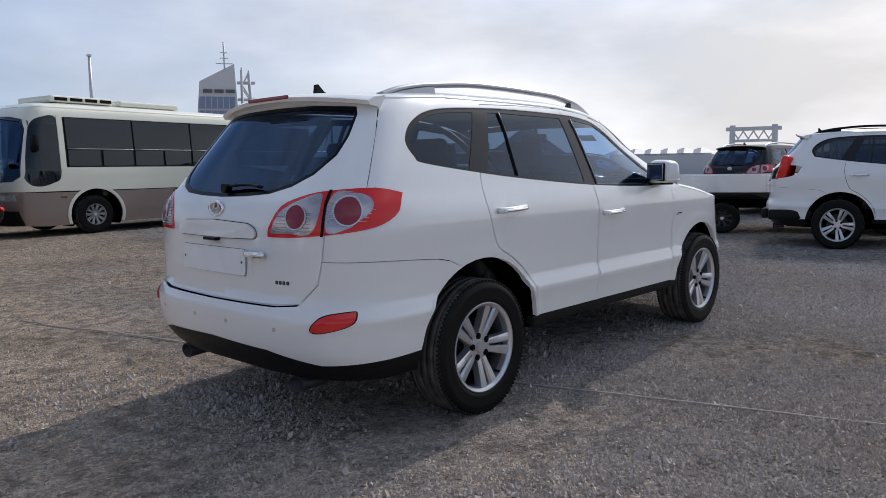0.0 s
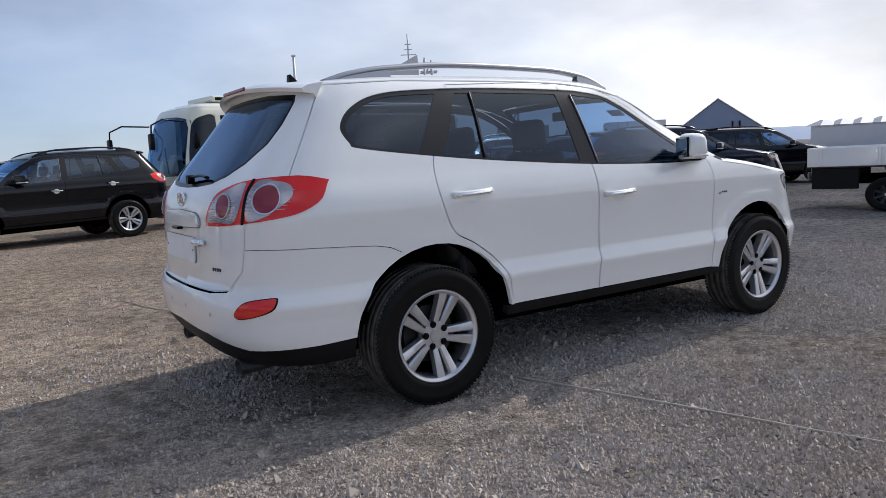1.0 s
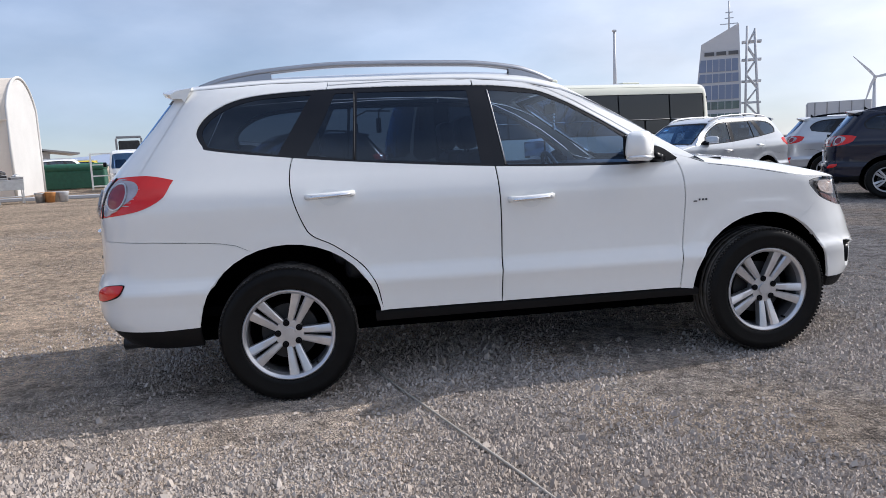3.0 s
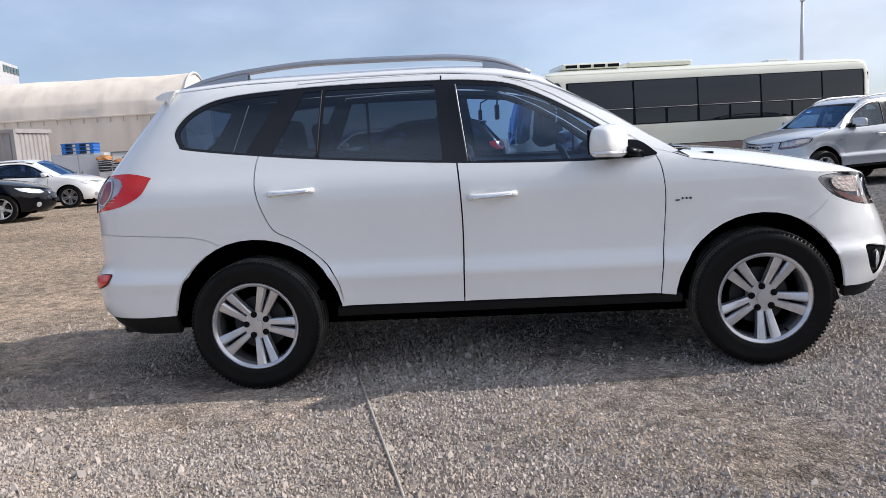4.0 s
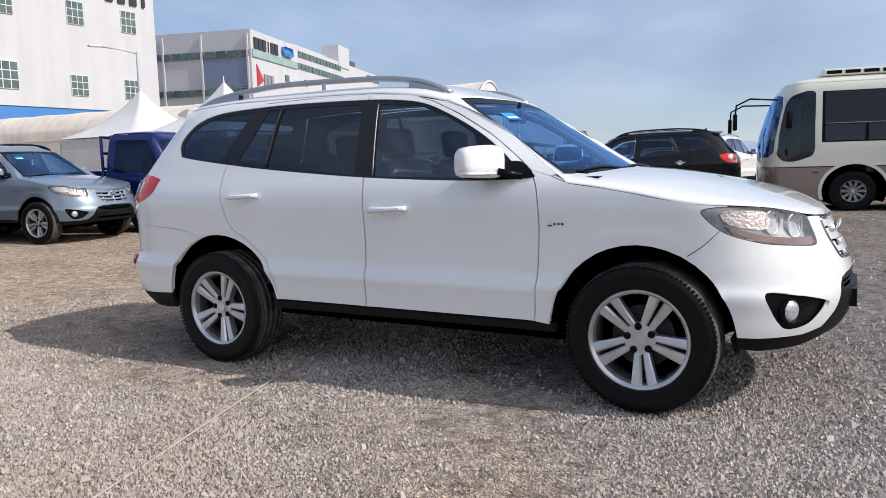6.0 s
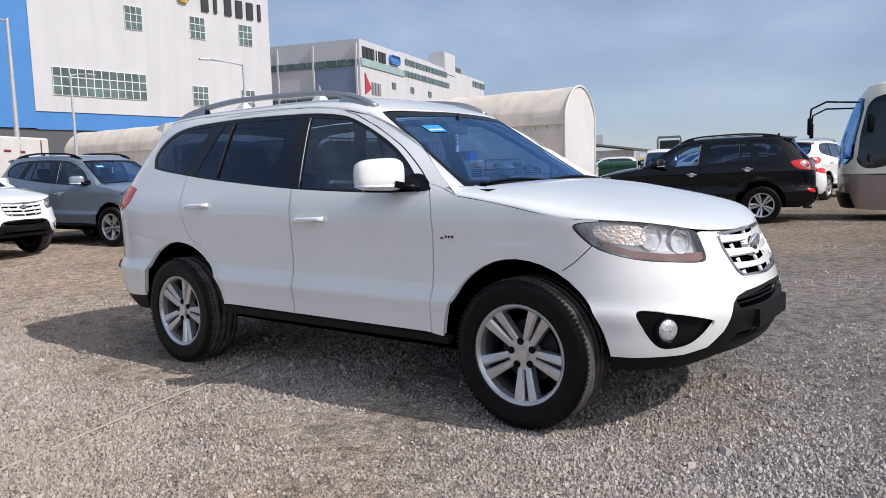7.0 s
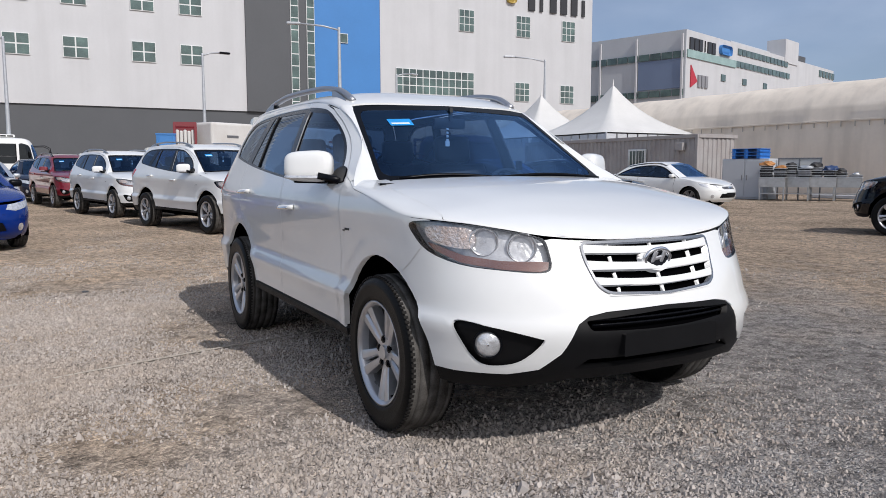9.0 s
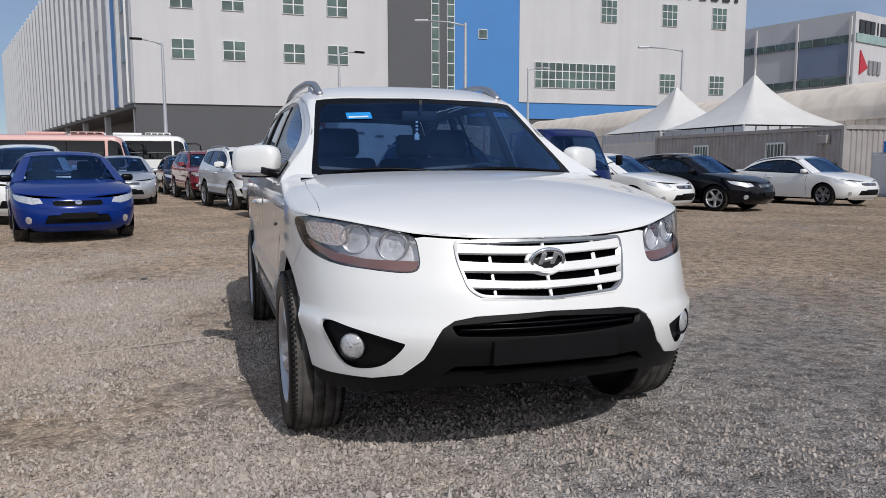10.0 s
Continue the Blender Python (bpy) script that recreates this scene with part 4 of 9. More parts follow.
        panel("rear_reflector", flow([R(0.738, 0.585), S(-2.285, 0.610), S(-2.195, 0.621), S(-2.183, 0.612), S(-2.21, 0.575), S(-2.274, 0.548), R(0.735, 0.538), R(0.715, 0.552)]), surf, LENS_RED, car, 0.02, (), 0.01, 0.009, "red rear bumper reflector")
        # fog lamp pod
        fp = panel("fog_lamp_surround", shrunk(resample(flow(pod), 0.03), -0.022), surf, PLASTIC, car, 0.03, (), 0, -0.03, "black fog lamp surround")
        pt = Vector(surf(*F(0.735, 0.512)))
        fog_disc(fp, pt + Vector((-0.014, sg * 0.009, 0)), 0.051, facing(34, sg))
        # roof rail with its feet
        rz = curve((-1.76, 1.628), (-1.62, 1.672), (-1.40, 1.706), (-0.97, 1.732), (-0.31, 1.720), (-0.02, 1.688), (0.10, 1.652), (0.20, 1.604))
        path = [(-1.76 + 1.96 * k / 60, -sg * (0.585 - 0.02 * ((k - 30) / 30) ** 2), rz(-1.76 + 1.96 * k / 60)) for k in range(61)]
        v, f = sweep(path, [(-0.017, -0.018), (0.017, -0.018), (0.021, 0.0), (0.012, 0.014), (-0.012, 0.014), (-0.021, 0.0)])
        rail = mesh_object("roof_rail", v, f, RAIL, car, "satin silver roof rail")
        for x0, x1 in ((-1.74, -1.38), (-0.06, 0.17)):
            strip("rail_foot", lambda t: (x0 + (x1 - x0) * t, -sg * 0.60, rz(x0 + (x1 - x0) * t) - 0.012), lambda t: (x0 + (x1 - x0) * t, -sg * 0.605, roof_top(x0 + (x1 - x0) * t, 0.62)[2] - 0.012), RAIL, rail, 10, 2)
            strip("rail_foot", lambda t: (x0 + (x1 - x0) * t, -sg * 0.565, rz(x0 + (x1 - x0) * t) - 0.012), lambda t: (x0 + (x1 - x0) * t, -sg * 0.55, roof_top(x0 + (x1 - x0) * t, 0.55)[2] - 0.012), RAIL, rail, 10, 2)
        # pillar beside the windscreen
        ws_x = lambda y, z: 1.050 - (z - 1.13) * 1.60 - 0.22 * y * y
        side_line = [(0.20, 1.556), (0.34, 1.505), (0.46, 1.45), (0.614, 1.362), (0.79, 1.235), (0.93, 1.145), (1.0, 1.10)]
        sl = curve(*side_line)
        def pa(t, sl=sl, surf=surf):
            x = 0.20 + 0.78 * t
            return surf(*S(x, sl(x)))
        def pb(t, sg=sg):
            z = 1.570 - 0.465 * t
            y = 0.600 + 0.126 * t
            return (ws_x(y, z), -sg * y, z)
        strip("windscreen_pillar", pa, pb, WHITE, car, 24, 8, 0.016)
        ca = curve((0.86, 1.148), (0.90, 1.137), (1.0, edge(1.0) + 0.004), (1.08, edge(1.08) + 0.003))
        foot, joint = Vector((ws_x(0.715, 1.135) + 0.005, -sg * 0.712, 1.137)), Vector(hood_top(1.01, -sg * 0.53)) - Vector((0, 0, 0.004))
        strip("fender_corner", lambda t: surf(*S(0.86 + 0.15 * t, ca(0.86 + 0.15 * t))), lambda t: foot.lerp(joint, t) + Vector((0, 0, 0.006 * math.sin(math.pi * t))), WHITE, car, 12, 8, 0.012)

    # hood, fender tops, roof
    hood_line = curve((1.03, 0.69), (1.08, 0.755), (1.20, 0.79), (1.40, 0.80), (1.58, 0.797), (1.70, 0.80), (1.76, 0.807), (1.785, 0.818))
    hood_edge = X.lay(edge, [(x, hood_line(x)) for x in list(np.linspace(1.03, 1.72, 18)) + [1.74, 1.76, 1.775, 1.785]]) + [(x, 0.838) for x in np.linspace(1.80, 2.092, 14)]
    hood_loop = hood_edge + [(x, -w) for x, w in hood_edge[::-1]] + X.lay(edge, [(1.075, -0.5), (1.10, 0.0), (1.075, 0.5)])
    rim_loop = [(x, 0.85) for x in np.linspace(0.98, 2.104, 40)] + [(x, -0.85) for x in np.linspace(2.104, 0.98, 40)]
    # Added black sheet under the hood; it darkens the gap round its edge.
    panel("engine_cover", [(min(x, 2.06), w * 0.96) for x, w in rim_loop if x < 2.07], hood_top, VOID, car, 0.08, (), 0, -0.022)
    panel("hood", hood_loop, hood_top, WHITE, car, 0.045, (), 0.008, 0.0, "white bonnet", gap=0.0035)
    panel("fender_top", rim_loop, hood_top, WHITE, car, 0.04, [hood_loop, [(0.9, -0.50), (1.12, -0.50), (1.12, 0.50), (0.9, 0.50)]], 0.01)
    panel("cowl", [(0.90, -0.74), (1.12, -0.80), (1.13, 0.0), (1.12, 0.80), (0.90, 0.74), (1.02, 0.0)], lambda x, y: (x, y, 1.128), TRIM, car, 0.06, (), 0.02)
    roof_rim = [(x, X.Y(x, r_edge(x))) for x in np.linspace(-1.90, 0.22, 40)]
    front_line = [(0.255, 0.62), (0.288, 0.45), (0.310, 0.25), (0.317, 0.0)]
    roof_loop = roof_rim + front_line + [(x, -y) for x, y in (roof_rim + front_line[:-1])[::-1]]
    panel("roof", X.lay(r_edge, roof_loop), roof_top, WHITE, car, 0.05, (), 0.01)
    # windscreen
    ws = lambda y, z: (1.050 - (z - 1.13) * 1.60 - 0.22 * y * y, y, z)
    ws_loop = [(-0.725, 1.13), (0.725, 1.13), (0.605, 1.562), (0.3, 1.577), (0, 1.582), (-0.3, 1.577), (-0.605, 1.562)]
    band = rounded([(-0.69, 1.160), (0.69, 1.160), (0.583, 1.537), (0, 1.556), (-0.583, 1.537)], 0.05)
    wsf = panel("windscreen_border", rounded(ws_loop, 0.03), ws, TRIM, car, 0.06, [band], 0.01, 0.002, "black windscreen border")
    panel("windscreen", shrunk(resample(band, 0.05), -0.005), ws, GLASS_FRONT, car, 0.08, (), 0, 0.0)
    panel("sticker", rounded([(-0.46, 1.44), (-0.32, 1.445), (-0.32, 1.485), (-0.46, 1.48)], 0.004), ws, STICKER, wsf, 0.05, (), 0, 0.004, "blue paper sticker on the glass")
    panel("sticker_band", [(-0.45, 1.447), (-0.34, 1.451), (-0.34, 1.460), (-0.45, 1.456)], ws, STICKER_WHITE, wsf, 0.05, (), 0, 0.006)
    for x0, y0, x1, y1 in ((1.03, 0.62, 1.045, -0.10), (1.06, -0.05, 0.955, -0.62)):
        v, f = sweep([(x0 + (x1 - x0) * t, y0 + (y1 - y0) * t, 1.145 + 0.022 * math.sin(3 * t)) for t in [k / 8 for k in range(9)]], ring(0.010, 6))
        mesh_object("wiper", v, f, TRIM, car)
    # front bumper, wrapped round the nose
    top = [F(y, edge(X.at(*F(y, 0.93))[0]) - 0.007) for y in (0.0, 0.12, 0.24, 0.36, 0.46)]
    right = top + [F(0.50, 0.915), F(0.60, 0.88), S(1.78, 0.90), S(1.70, 0.885), S(1.62, 0.805), S(1.558, 0.762), S(1.50, 0.66), S(1.757, 0.395), S(1.86, 0.390)] + [F(y, z) for y, z in lower[::-1]] + [F(0, 0.645)]
    bumper = right + [(-s, z) for s, z in right[::-1][1:-1]]
    neg = lambda lp: [(-s, z) for s, z in lp]
    panel("front_bumper", bumper, X.at, WHITE, car, 0.038, [AF, neg(AF), head, neg(head), flow(pod), neg(flow(pod)), rounded(grille, 0.03)], 0.015, 0.0, "white front bumper", gap=0.002)
    right = [F(y, z) for y, z in lower] + [S(1.86, 0.392), S(1.74, 0.397), S(1.74, 0.34), S(1.86, 0.325), F(0.62, 0.33), F(0.45, 0.362), F(0, 0.372)]
    val = right + [(-s, z) for s, z in right[::-1][1:-1]] + [F(-0.30, 0.636), F(0, 0.645)]
    slot = rounded([F(-0.395, 0.608), F(0, 0.630), F(0.395, 0.608), F(0.375, 0.568), F(0.1, 0.558), F(-0.1, 0.558), F(-0.375, 0.568)], 0.015)
    low = rounded([F(-0.38, 0.452), F(0.38, 0.452), F(0.43, 0.412), F(-0.43, 0.412)], 0.01)
    vl = panel("lower_valance", val, X.at, PLASTIC, car, 0.04, [AF, neg(AF), slot, low], 0.03, -0.004, "black lower bumper with air slots")
    panel("slot_back", [F(-0.46, 0.38), F(-0.42, 0.64), F(0.42, 0.64), F(0.46, 0.38)], X.at, VOID, vl, 0.08, (), 0, -0.05)
    for zz in (0.585, 0.603):
        v, f = sweep([Vector(X.at(*F(-0.36 + 0.72 * k / 16, zz))) + Vector((-0.025, 0, 0)) for k in range(17)], ring(0.005, 6))
        mesh_object("slot_bar", v, f, TRIM, vl)
    panel("number_plate_holder", rounded([F(-0.255, 0.553), F(0.255, 0.553), F(0.255, 0.462), F(-0.255, 0.462)], 0.008), lambda s, z: (2.242, -s, z), PLASTIC, vl, 0.06, (), 0.03, 0.0, "empty dark plate holder")
    # grille
    gr = rounded(grille, 0.03)
    gin = shrunk(resample(gr, 0.03), 0.013)
    gf = panel("grille_frame", gr, X.at, GRILLE_CHROME, car, 0.03, [gin], 0.03, 0.006, "chrome-framed white grille", gap=0.003)
    panel("grille_back", gr, X.at, VOID, gf, 0.05, (), 0, -0.035)
    rows = ((0.866, 0.0150, 0.350), (0.803, 0.0155, 0.338), (0.743, 0.0130, 0.318), (0.693, 0.005, 0.275))
    for zz, hh, ww in rows:
        o = [F(y, zz + hh - 0.003 + 0.016 * (y / 0.34) ** 2) for y in np.linspace(-ww, ww, 13)] + [F(y, zz - hh - 0.002 + 0.011 * abs(y) / 0.34) for y in np.linspace(ww, -ww, 13)]
        panel("grille_bar", o, X.at, WHITE, gf, 0.04, (), 0.025, 0.004)
    for yy in (-0.22, 0.0, 0.22):
        for za, zb in ((0.815, 0.848), (0.755, 0.785), (0.700, 0.728), (0.878, 0.905)):
            panel("grille_rib", [F(yy - 0.004, za), F(yy + 0.004, za), F(yy + 0.004, zb), F(yy - 0.004, zb)], X.at, WHITE, gf, 0.05, (), 0.015, -0.010)
    panel("emblem_field", [F(0.080 * math.cos(a), 0.828 + 0.050 * math.sin(a)) for a in [2 * math.pi * k / 28 for k in range(28)]], X.at, WHITE, gf, 0.03, (), 0.03, 0.002)
    panel("emblem_back", [F(0.060 * math.cos(a), 0.828 + 0.036 * math.sin(a)) for a in [2 * math.pi * k / 28 for k in range(28)]], X.at, TRIM, gf, 0.03, (), 0.01, 0.004)
    oval_badge(gf, Vector(X.at(*F(0, 0.828))) + Vector((0.008, 0, 0)), 0.067, 0.042, Matrix.Rotation(radians(90), 4, "Z") @ Matrix.Rotation(radians(14), 4, "X"))
    # tailgate
    g_r = gate_side
    glass = [R(y, z) for y, z in [(0.0, 1.135), (0.2, 1.140), (0.38, 1.153), (0.50, 1.185), (0.585, 1.240), (0.632, 1.33), (0.625, 1.42), (0.592, 1.53), (0.56, 1.572), (0.30, 1.590), (0.0, 1.595)]]
    glass = glass[:-1] + [(2 * X.half - s, z) for s, z in glass[::-1][:-1]]
    gate = g_r + [R(0.5, 0.645), R(0, 0.640)] + [(2 * X.half - s, z) for s, z in ([R(0.5, 0.645)] + g_r[::-1])]
    tail_l = [(2 * X.half - s, z) for s, z in tail]
    tg = panel("tailgate", gate, X.at, WHITE, car, 0.04, [glass, tail, tail_l], 0.014, 0.0, "white tailgate with blank plate recess", gap=0.0025)
    gi = shrunk(resample(glass, 0.04), 0.02)
    panel("rear_window_border", glass, X.at, TRIM, tg, 0.05, [gi], 0.01, -0.004)
    panel("rear_window", shrunk(resample(gi, 0.04), -0.004), X.at, GLASS, tg, 0.06, (), 0, -0.008)
    wp = [Vector(X.at(*R(0.02 + 0.30 * k / 10, 1.185 + 0.012 * math.sin(math.pi * k / 10)))) + Vector((-0.022, 0, 0)) for k in range(11)]
    v, f = sweep(wp, ring(0.011, 8, 0.7))
    rw = mesh_object("rear_wiper", v, f, TRIM, tg)
    bm = bmesh.new()
    cyl(bm, 0.024, 0.036, Vector(X.at(*R(0.02, 1.178))) + Vector((-0.02, 0, 0)), "x", 20)
    part("wiper_hub", bm, TRIM, rw, smooth=True)
    gar = rounded([R(-0.34, 0.995), R(-0.30, 1.012), R(0, 1.022), R(0.30, 1.012), R(0.36, 0.985), R(0.36, 0.945), R(0.1, 0.938), R(-0.34, 0.940)], 0.02)
    # Black sheet showing round the bar draws its shadow line.
    panel("bar_gap", shrunk(resample(gar, 0.04), -0.004), X.at, TRIM, tg, 0.05, (), 0.0, 0.0025)
    panel("plate_lamp_bar", gar, X.at, WHITE, tg, 0.04, (), 0.02, 0.014)
    panel("plate_recess", rounded([R(-0.36, 0.935), R(0.33, 0.935), R(0.33, 0.715), R(-0.36, 0.715)], 0.02), X.at, WHITE, tg, 0.05, (), 0.0, 0.0012)
    panel("plate_shadow_gap", rounded([R(-0.313, 0.891), R(0.283, 0.891), R(0.283, 0.760), R(-0.313, 0.760)], 0.020), X.at, TRIM, tg, 0.05, (), 0.0, 0.0035)
    pl = panel("number_plate", rounded([R(-0.311, 0.889), R(0.281, 0.889), R(0.281, 0.762), R(-0.311, 0.762)], 0.018), X.at, PLATE_WHITE, tg, 0.05, (), 0.008, 0.010, "blank white number plate")
    for yy in (-0.285, 0.255):
        c0 = R(yy, 0.826)
        panel("plate_screw", [(c0[0] + 0.006 * math.cos(a), c0[1] + 0.006 * math.sin(a)) for a in [2 * math.pi * k / 10 for k in range(10)]], X.at, DARK_MARK, pl, 0.02, (), 0.002, 0.012)
    bm = boxed((0.03, 0.12, 0.016), Vector(X.at(*R(0.0, 0.93))) + Vector((-0.02, 0, 0)), 0.004, 1)
    part("plate_lamp", bm, TRIM, tg)
    hb = Vector(X.at(*R(0.36, 0.872)))
    v, f = sweep([hb + Vector((-0.006 - 0.022 * math.sin(math.pi * k / 10) ** 0.5, 0.075 - 0.15 * k / 10, 0)) for k in range(11)], ring(0.017, 8))
    mesh_object("tailgate_handle", v, f, CHROME, tg, "chrome tailgate handle")
    bm = bmesh.new()
    for k in range(4):
        p = Vector(X.at(*R(0.50 + 0.022 * k, 0.748)))
        box(bm, (0.008, 0.016, 0.017), p, 0.002, 1)
    part("model_badge", bm, DARK_MARK, tg)
    panel("emblem_back", [R(0.058 * math.cos(a), 1.078 + 0.033 * math.sin(a)) for a in [2 * math.pi * k / 24 for k in range(24)]], X.at, SILVER_PAINT, tg, 0.03, (), 0.004, 0.004)
    oval_badge(tg, Vector(X.at(*R(0, 1.078))) + Vector((-0.006, 0, 0)), 0.060, 0.034, Matrix.Rotation(radians(-90), 4, "Z"))
    # spoiler
    vs, fs = [], []
    n = 32
    for i in range(n + 1):
        y = -0.655 + 1.31 * i / n
        k = (abs(y) / 0.655)
        xr = -2.035 + 0.13 * k**2.2
        z1 = 1.645 - 0.045 * k**2
        prof = [(-1.84 + 0.05 * k, z1 + 0.024), (xr + 0.04, z1 + 0.012), (xr, z1 - 0.008), (xr + 0.012, z1 - 0.028), (xr + 0.06, z1 - 0.032), (-1.90 + 0.07 * k, z1 - 0.050)]
        vs += [(a, y, b) for a, b in prof]
    for i in range(n):
        for j in range(6):
            a, b = i * 6 + j, i * 6 + (j + 1) % 6
            fs.append((a, b, b + 6, a + 6))
    fs += [tuple(range(6)), tuple(range(n * 6, n * 6 + 6))[::-1]]
    sp = mesh_object("roof_spoiler", vs, fs, WHITE, car)
    sp.data.set_sharp_from_angle(angle=radians(50))
    bm = boxed((0.014, 0.36, 0.020), (-2.028, 0.0, 1.637), 0.006, 2)
    part("brake_light", bm, LENS_DARK_RED, sp, "red high brake light")
    bm = bmesh.new()
    fin = [(-1.60, 1.665), (-1.66, 1.70), (-1.70, 1.738), (-1.712, 1.735), (-1.715, 1.665)]
    lo = [bm.verts.new((x, -(0.023 if z < 1.67 else 0.012), z)) for x, z in fin]
    hi = [bm.verts.new((x, 0.023 if z < 1.67 else 0.012, z)) for x, z in fin]
    bm.faces.new(lo)
    bm.faces.new(hi[::-1])
    for i in range(5):
        bm.faces.new((lo[i], lo[(i + 1) % 5], hi[(i + 1) % 5], hi[i]))
    part("antenna_fin", bm, TRIM, car)
    # rear bumper
    right = [R(0, 0.632), R(0.5, 0.637), R(0.625, 0.648), R(0.716, 0.748), R(0.733, 0.849), S(-2.0, 0.838), S(-1.80, 0.826), S(-1.68, 0.816), S(-1.60, 0.800), S(-1.533, 0.768), S(-1.7, 0.5), S(-1.80, 0.385), S(-2.0, 0.375), R(0.72, 0.372), R(0.60, 0.40), R(0.45, 0.428), R(0, 0.44)]
    rb = right + [(2 * X.half - s, z) for s, z in right[::-1][1:-1]]
    AR2 = [(2 * X.half - s, z) for s, z in AR]
    b = panel("rear_bumper", rb, X.at, WHITE, car, 0.038, [AR, AR2], 0.015, 0.0, "white rear bumper", gap=0.002)
    for yy in (0.52, -0.52, 0.15, -0.15):
        panel("parking_sensor", [(lambda c: (c[0] + 0.011 * math.cos(a), c[1] + 0.011 * math.sin(a)))(R(yy, 0.535)) for a in [2 * math.pi * k / 14 for k in range(14)]], X.at, SILVER_PAINT, b, 0.02, (), 0.004, 0.002)
    right = [R(0, 0.437), R(0.45, 0.425), R(0.60, 0.397), R(0.72, 0.369), S(-2.0, 0.372), S(-1.78, 0.382), S(-1.78, 0.28), S(-2.0, 0.27), R(0.6, 0.285), R(0, 0.29)]
    lo = right + [(2 * X.half - s, z) for s, z in right[::-1][1:-1]]
    panel("lower_rear_valance", lo, X.at, PLASTIC, car, 0.045, [AR, AR2], 0.03, -0.004, "black lower rear bumper")
    for sg in (1, -1):
        v, f = lathe([(-0.10, 0.030), (0.06, 0.040), (0.062, 0.036), (-0.09, 0.026)], 24)
        mesh_object("exhaust_tip", [(-2.225 - p[1], -sg * 0.52 + p[0] * 1.4, 0.252 + p[2]) for p in v], f, DARK_STEEL, car, "dark steel exhaust tip")
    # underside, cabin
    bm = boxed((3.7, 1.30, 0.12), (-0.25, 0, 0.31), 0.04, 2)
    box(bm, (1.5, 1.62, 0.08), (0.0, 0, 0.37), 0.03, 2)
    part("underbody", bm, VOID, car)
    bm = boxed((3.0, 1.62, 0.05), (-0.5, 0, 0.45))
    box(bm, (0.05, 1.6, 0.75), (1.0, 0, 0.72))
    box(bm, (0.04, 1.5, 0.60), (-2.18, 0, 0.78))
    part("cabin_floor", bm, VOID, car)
    v, f = [], []
    roof_in = [(x, y, roof_top(x, y)[2] - 0.05) for x in np.linspace(-1.85, 0.20, 8) for y in np.linspace(-0.56, 0.56, 7)]
    f = [(i * 7 + j, i * 7 + j + 1, i * 7 + j + 8, i * 7 + j + 7) for i in range(7) for j in range(6)]
    mesh_object("headliner", roof_in, f, material("grey_headliner", (0.30, 0.30, 0.31), 0.9), car)
    for yy in (-0.38, 0.38):
        seat(car, 0.12, yy)
        seat(car, -0.80, yy, 0.6)
    bm = boxed((0.42, 1.44, 0.30), (0.80, 0, 0.97), 0.08, 3)
    box(bm, (0.5, 0.25, 0.3), (0.45, 0, 0.66), 0.05, 2)
    part("dashboard", bm, CABIN, car, smooth=True)
    v, f = [], []
    tw = Matrix.Translation((0.50, 0.38, 1.02)) @ Matrix.Rotation(radians(66), 4, "Y")
    pts = [tw @ Vector((0.185 * math.cos(2 * math.pi * k / 30), 0.185 * math.sin(2 * math.pi * k / 30), 0)) for k in range(30)]
    v, f = sweep(pts, ring(0.014, 8), True)
    stw = mesh_object("steering_wheel", v, f, CABIN, car)
    bm = boxed((0.34, 0.05, 0.02), (0, 0, 0), 0.01, 1, tw)
    box(bm, (0.10, 0.10, 0.05), (0, 0, 0), 0.02, 1, tw)
    part("wheel_boss", bm, CABIN, stw)
    bm = boxed((0.03, 0.22, 0.065), (0.36, 0.0, 1.475), 0.012, 2)
    box(bm, (0.02, 0.02, 0.08), (0.38, 0, 1.53))
    rvm = part("rear_view_mirror", bm, CABIN, car, smooth=True)
    bm = bmesh.new()
    for k in range(5):
        box(bm, (0.012, 0.016 if k < 4 else 0.03, 0.014 if k < 4 else 0.035), (0.375, -0.02, 1.44 - 0.022 * k), 0.003, 1)
    part("hanging_ornament", bm, STICKER_WHITE, rvm)
    # wheels
    for wx, wz, wr, ph in ((-1.362, 0.316, 0.364, 13.0), (1.345, 0.360, 0.360, 7.0)):
        for sg in (-1, 1):
            make_wheel(car, (wx, sg * 0.810, wz), sg, wr, 0.242, 0.225, label="five-double-spoke alloy wheel", phase=ph)
    return car


# ---- gravel ----
def ground_z(x, y):
    """The height of the lot: shallow humps, and under the car a slight fall towards its rear."""
    out = math.hypot(max(0, abs(x) - 2.2), max(0, abs(y) - 1.0))
    near = min(1, max(0, (out - 0.3) / 2))
    h = 0.03 * noise.noise((x * 0.45, y * 0.45, 0)) + 0.012 * noise.noise((x * 1.4, y * 1.4, 3))
    rough = 0.5 + noise.noise((x * 0.8, y * 0.8, 9))
    clods = 0.016 * max(0.2, min(1, rough)) * (noise.noise((x * 5.5, y * 5.5, 5)) + 0.6 * noise.noise((x * 13, y * 13, 8)))
    fade = 1 - min(1, max(0, (out - 0.5) / 4.5))
    return h * near + clods * near - 0.006 + (-0.017 + 0.0148 * max(-3.0, min(3.0, x))) * fade * fade * (3 - 2 * fade)


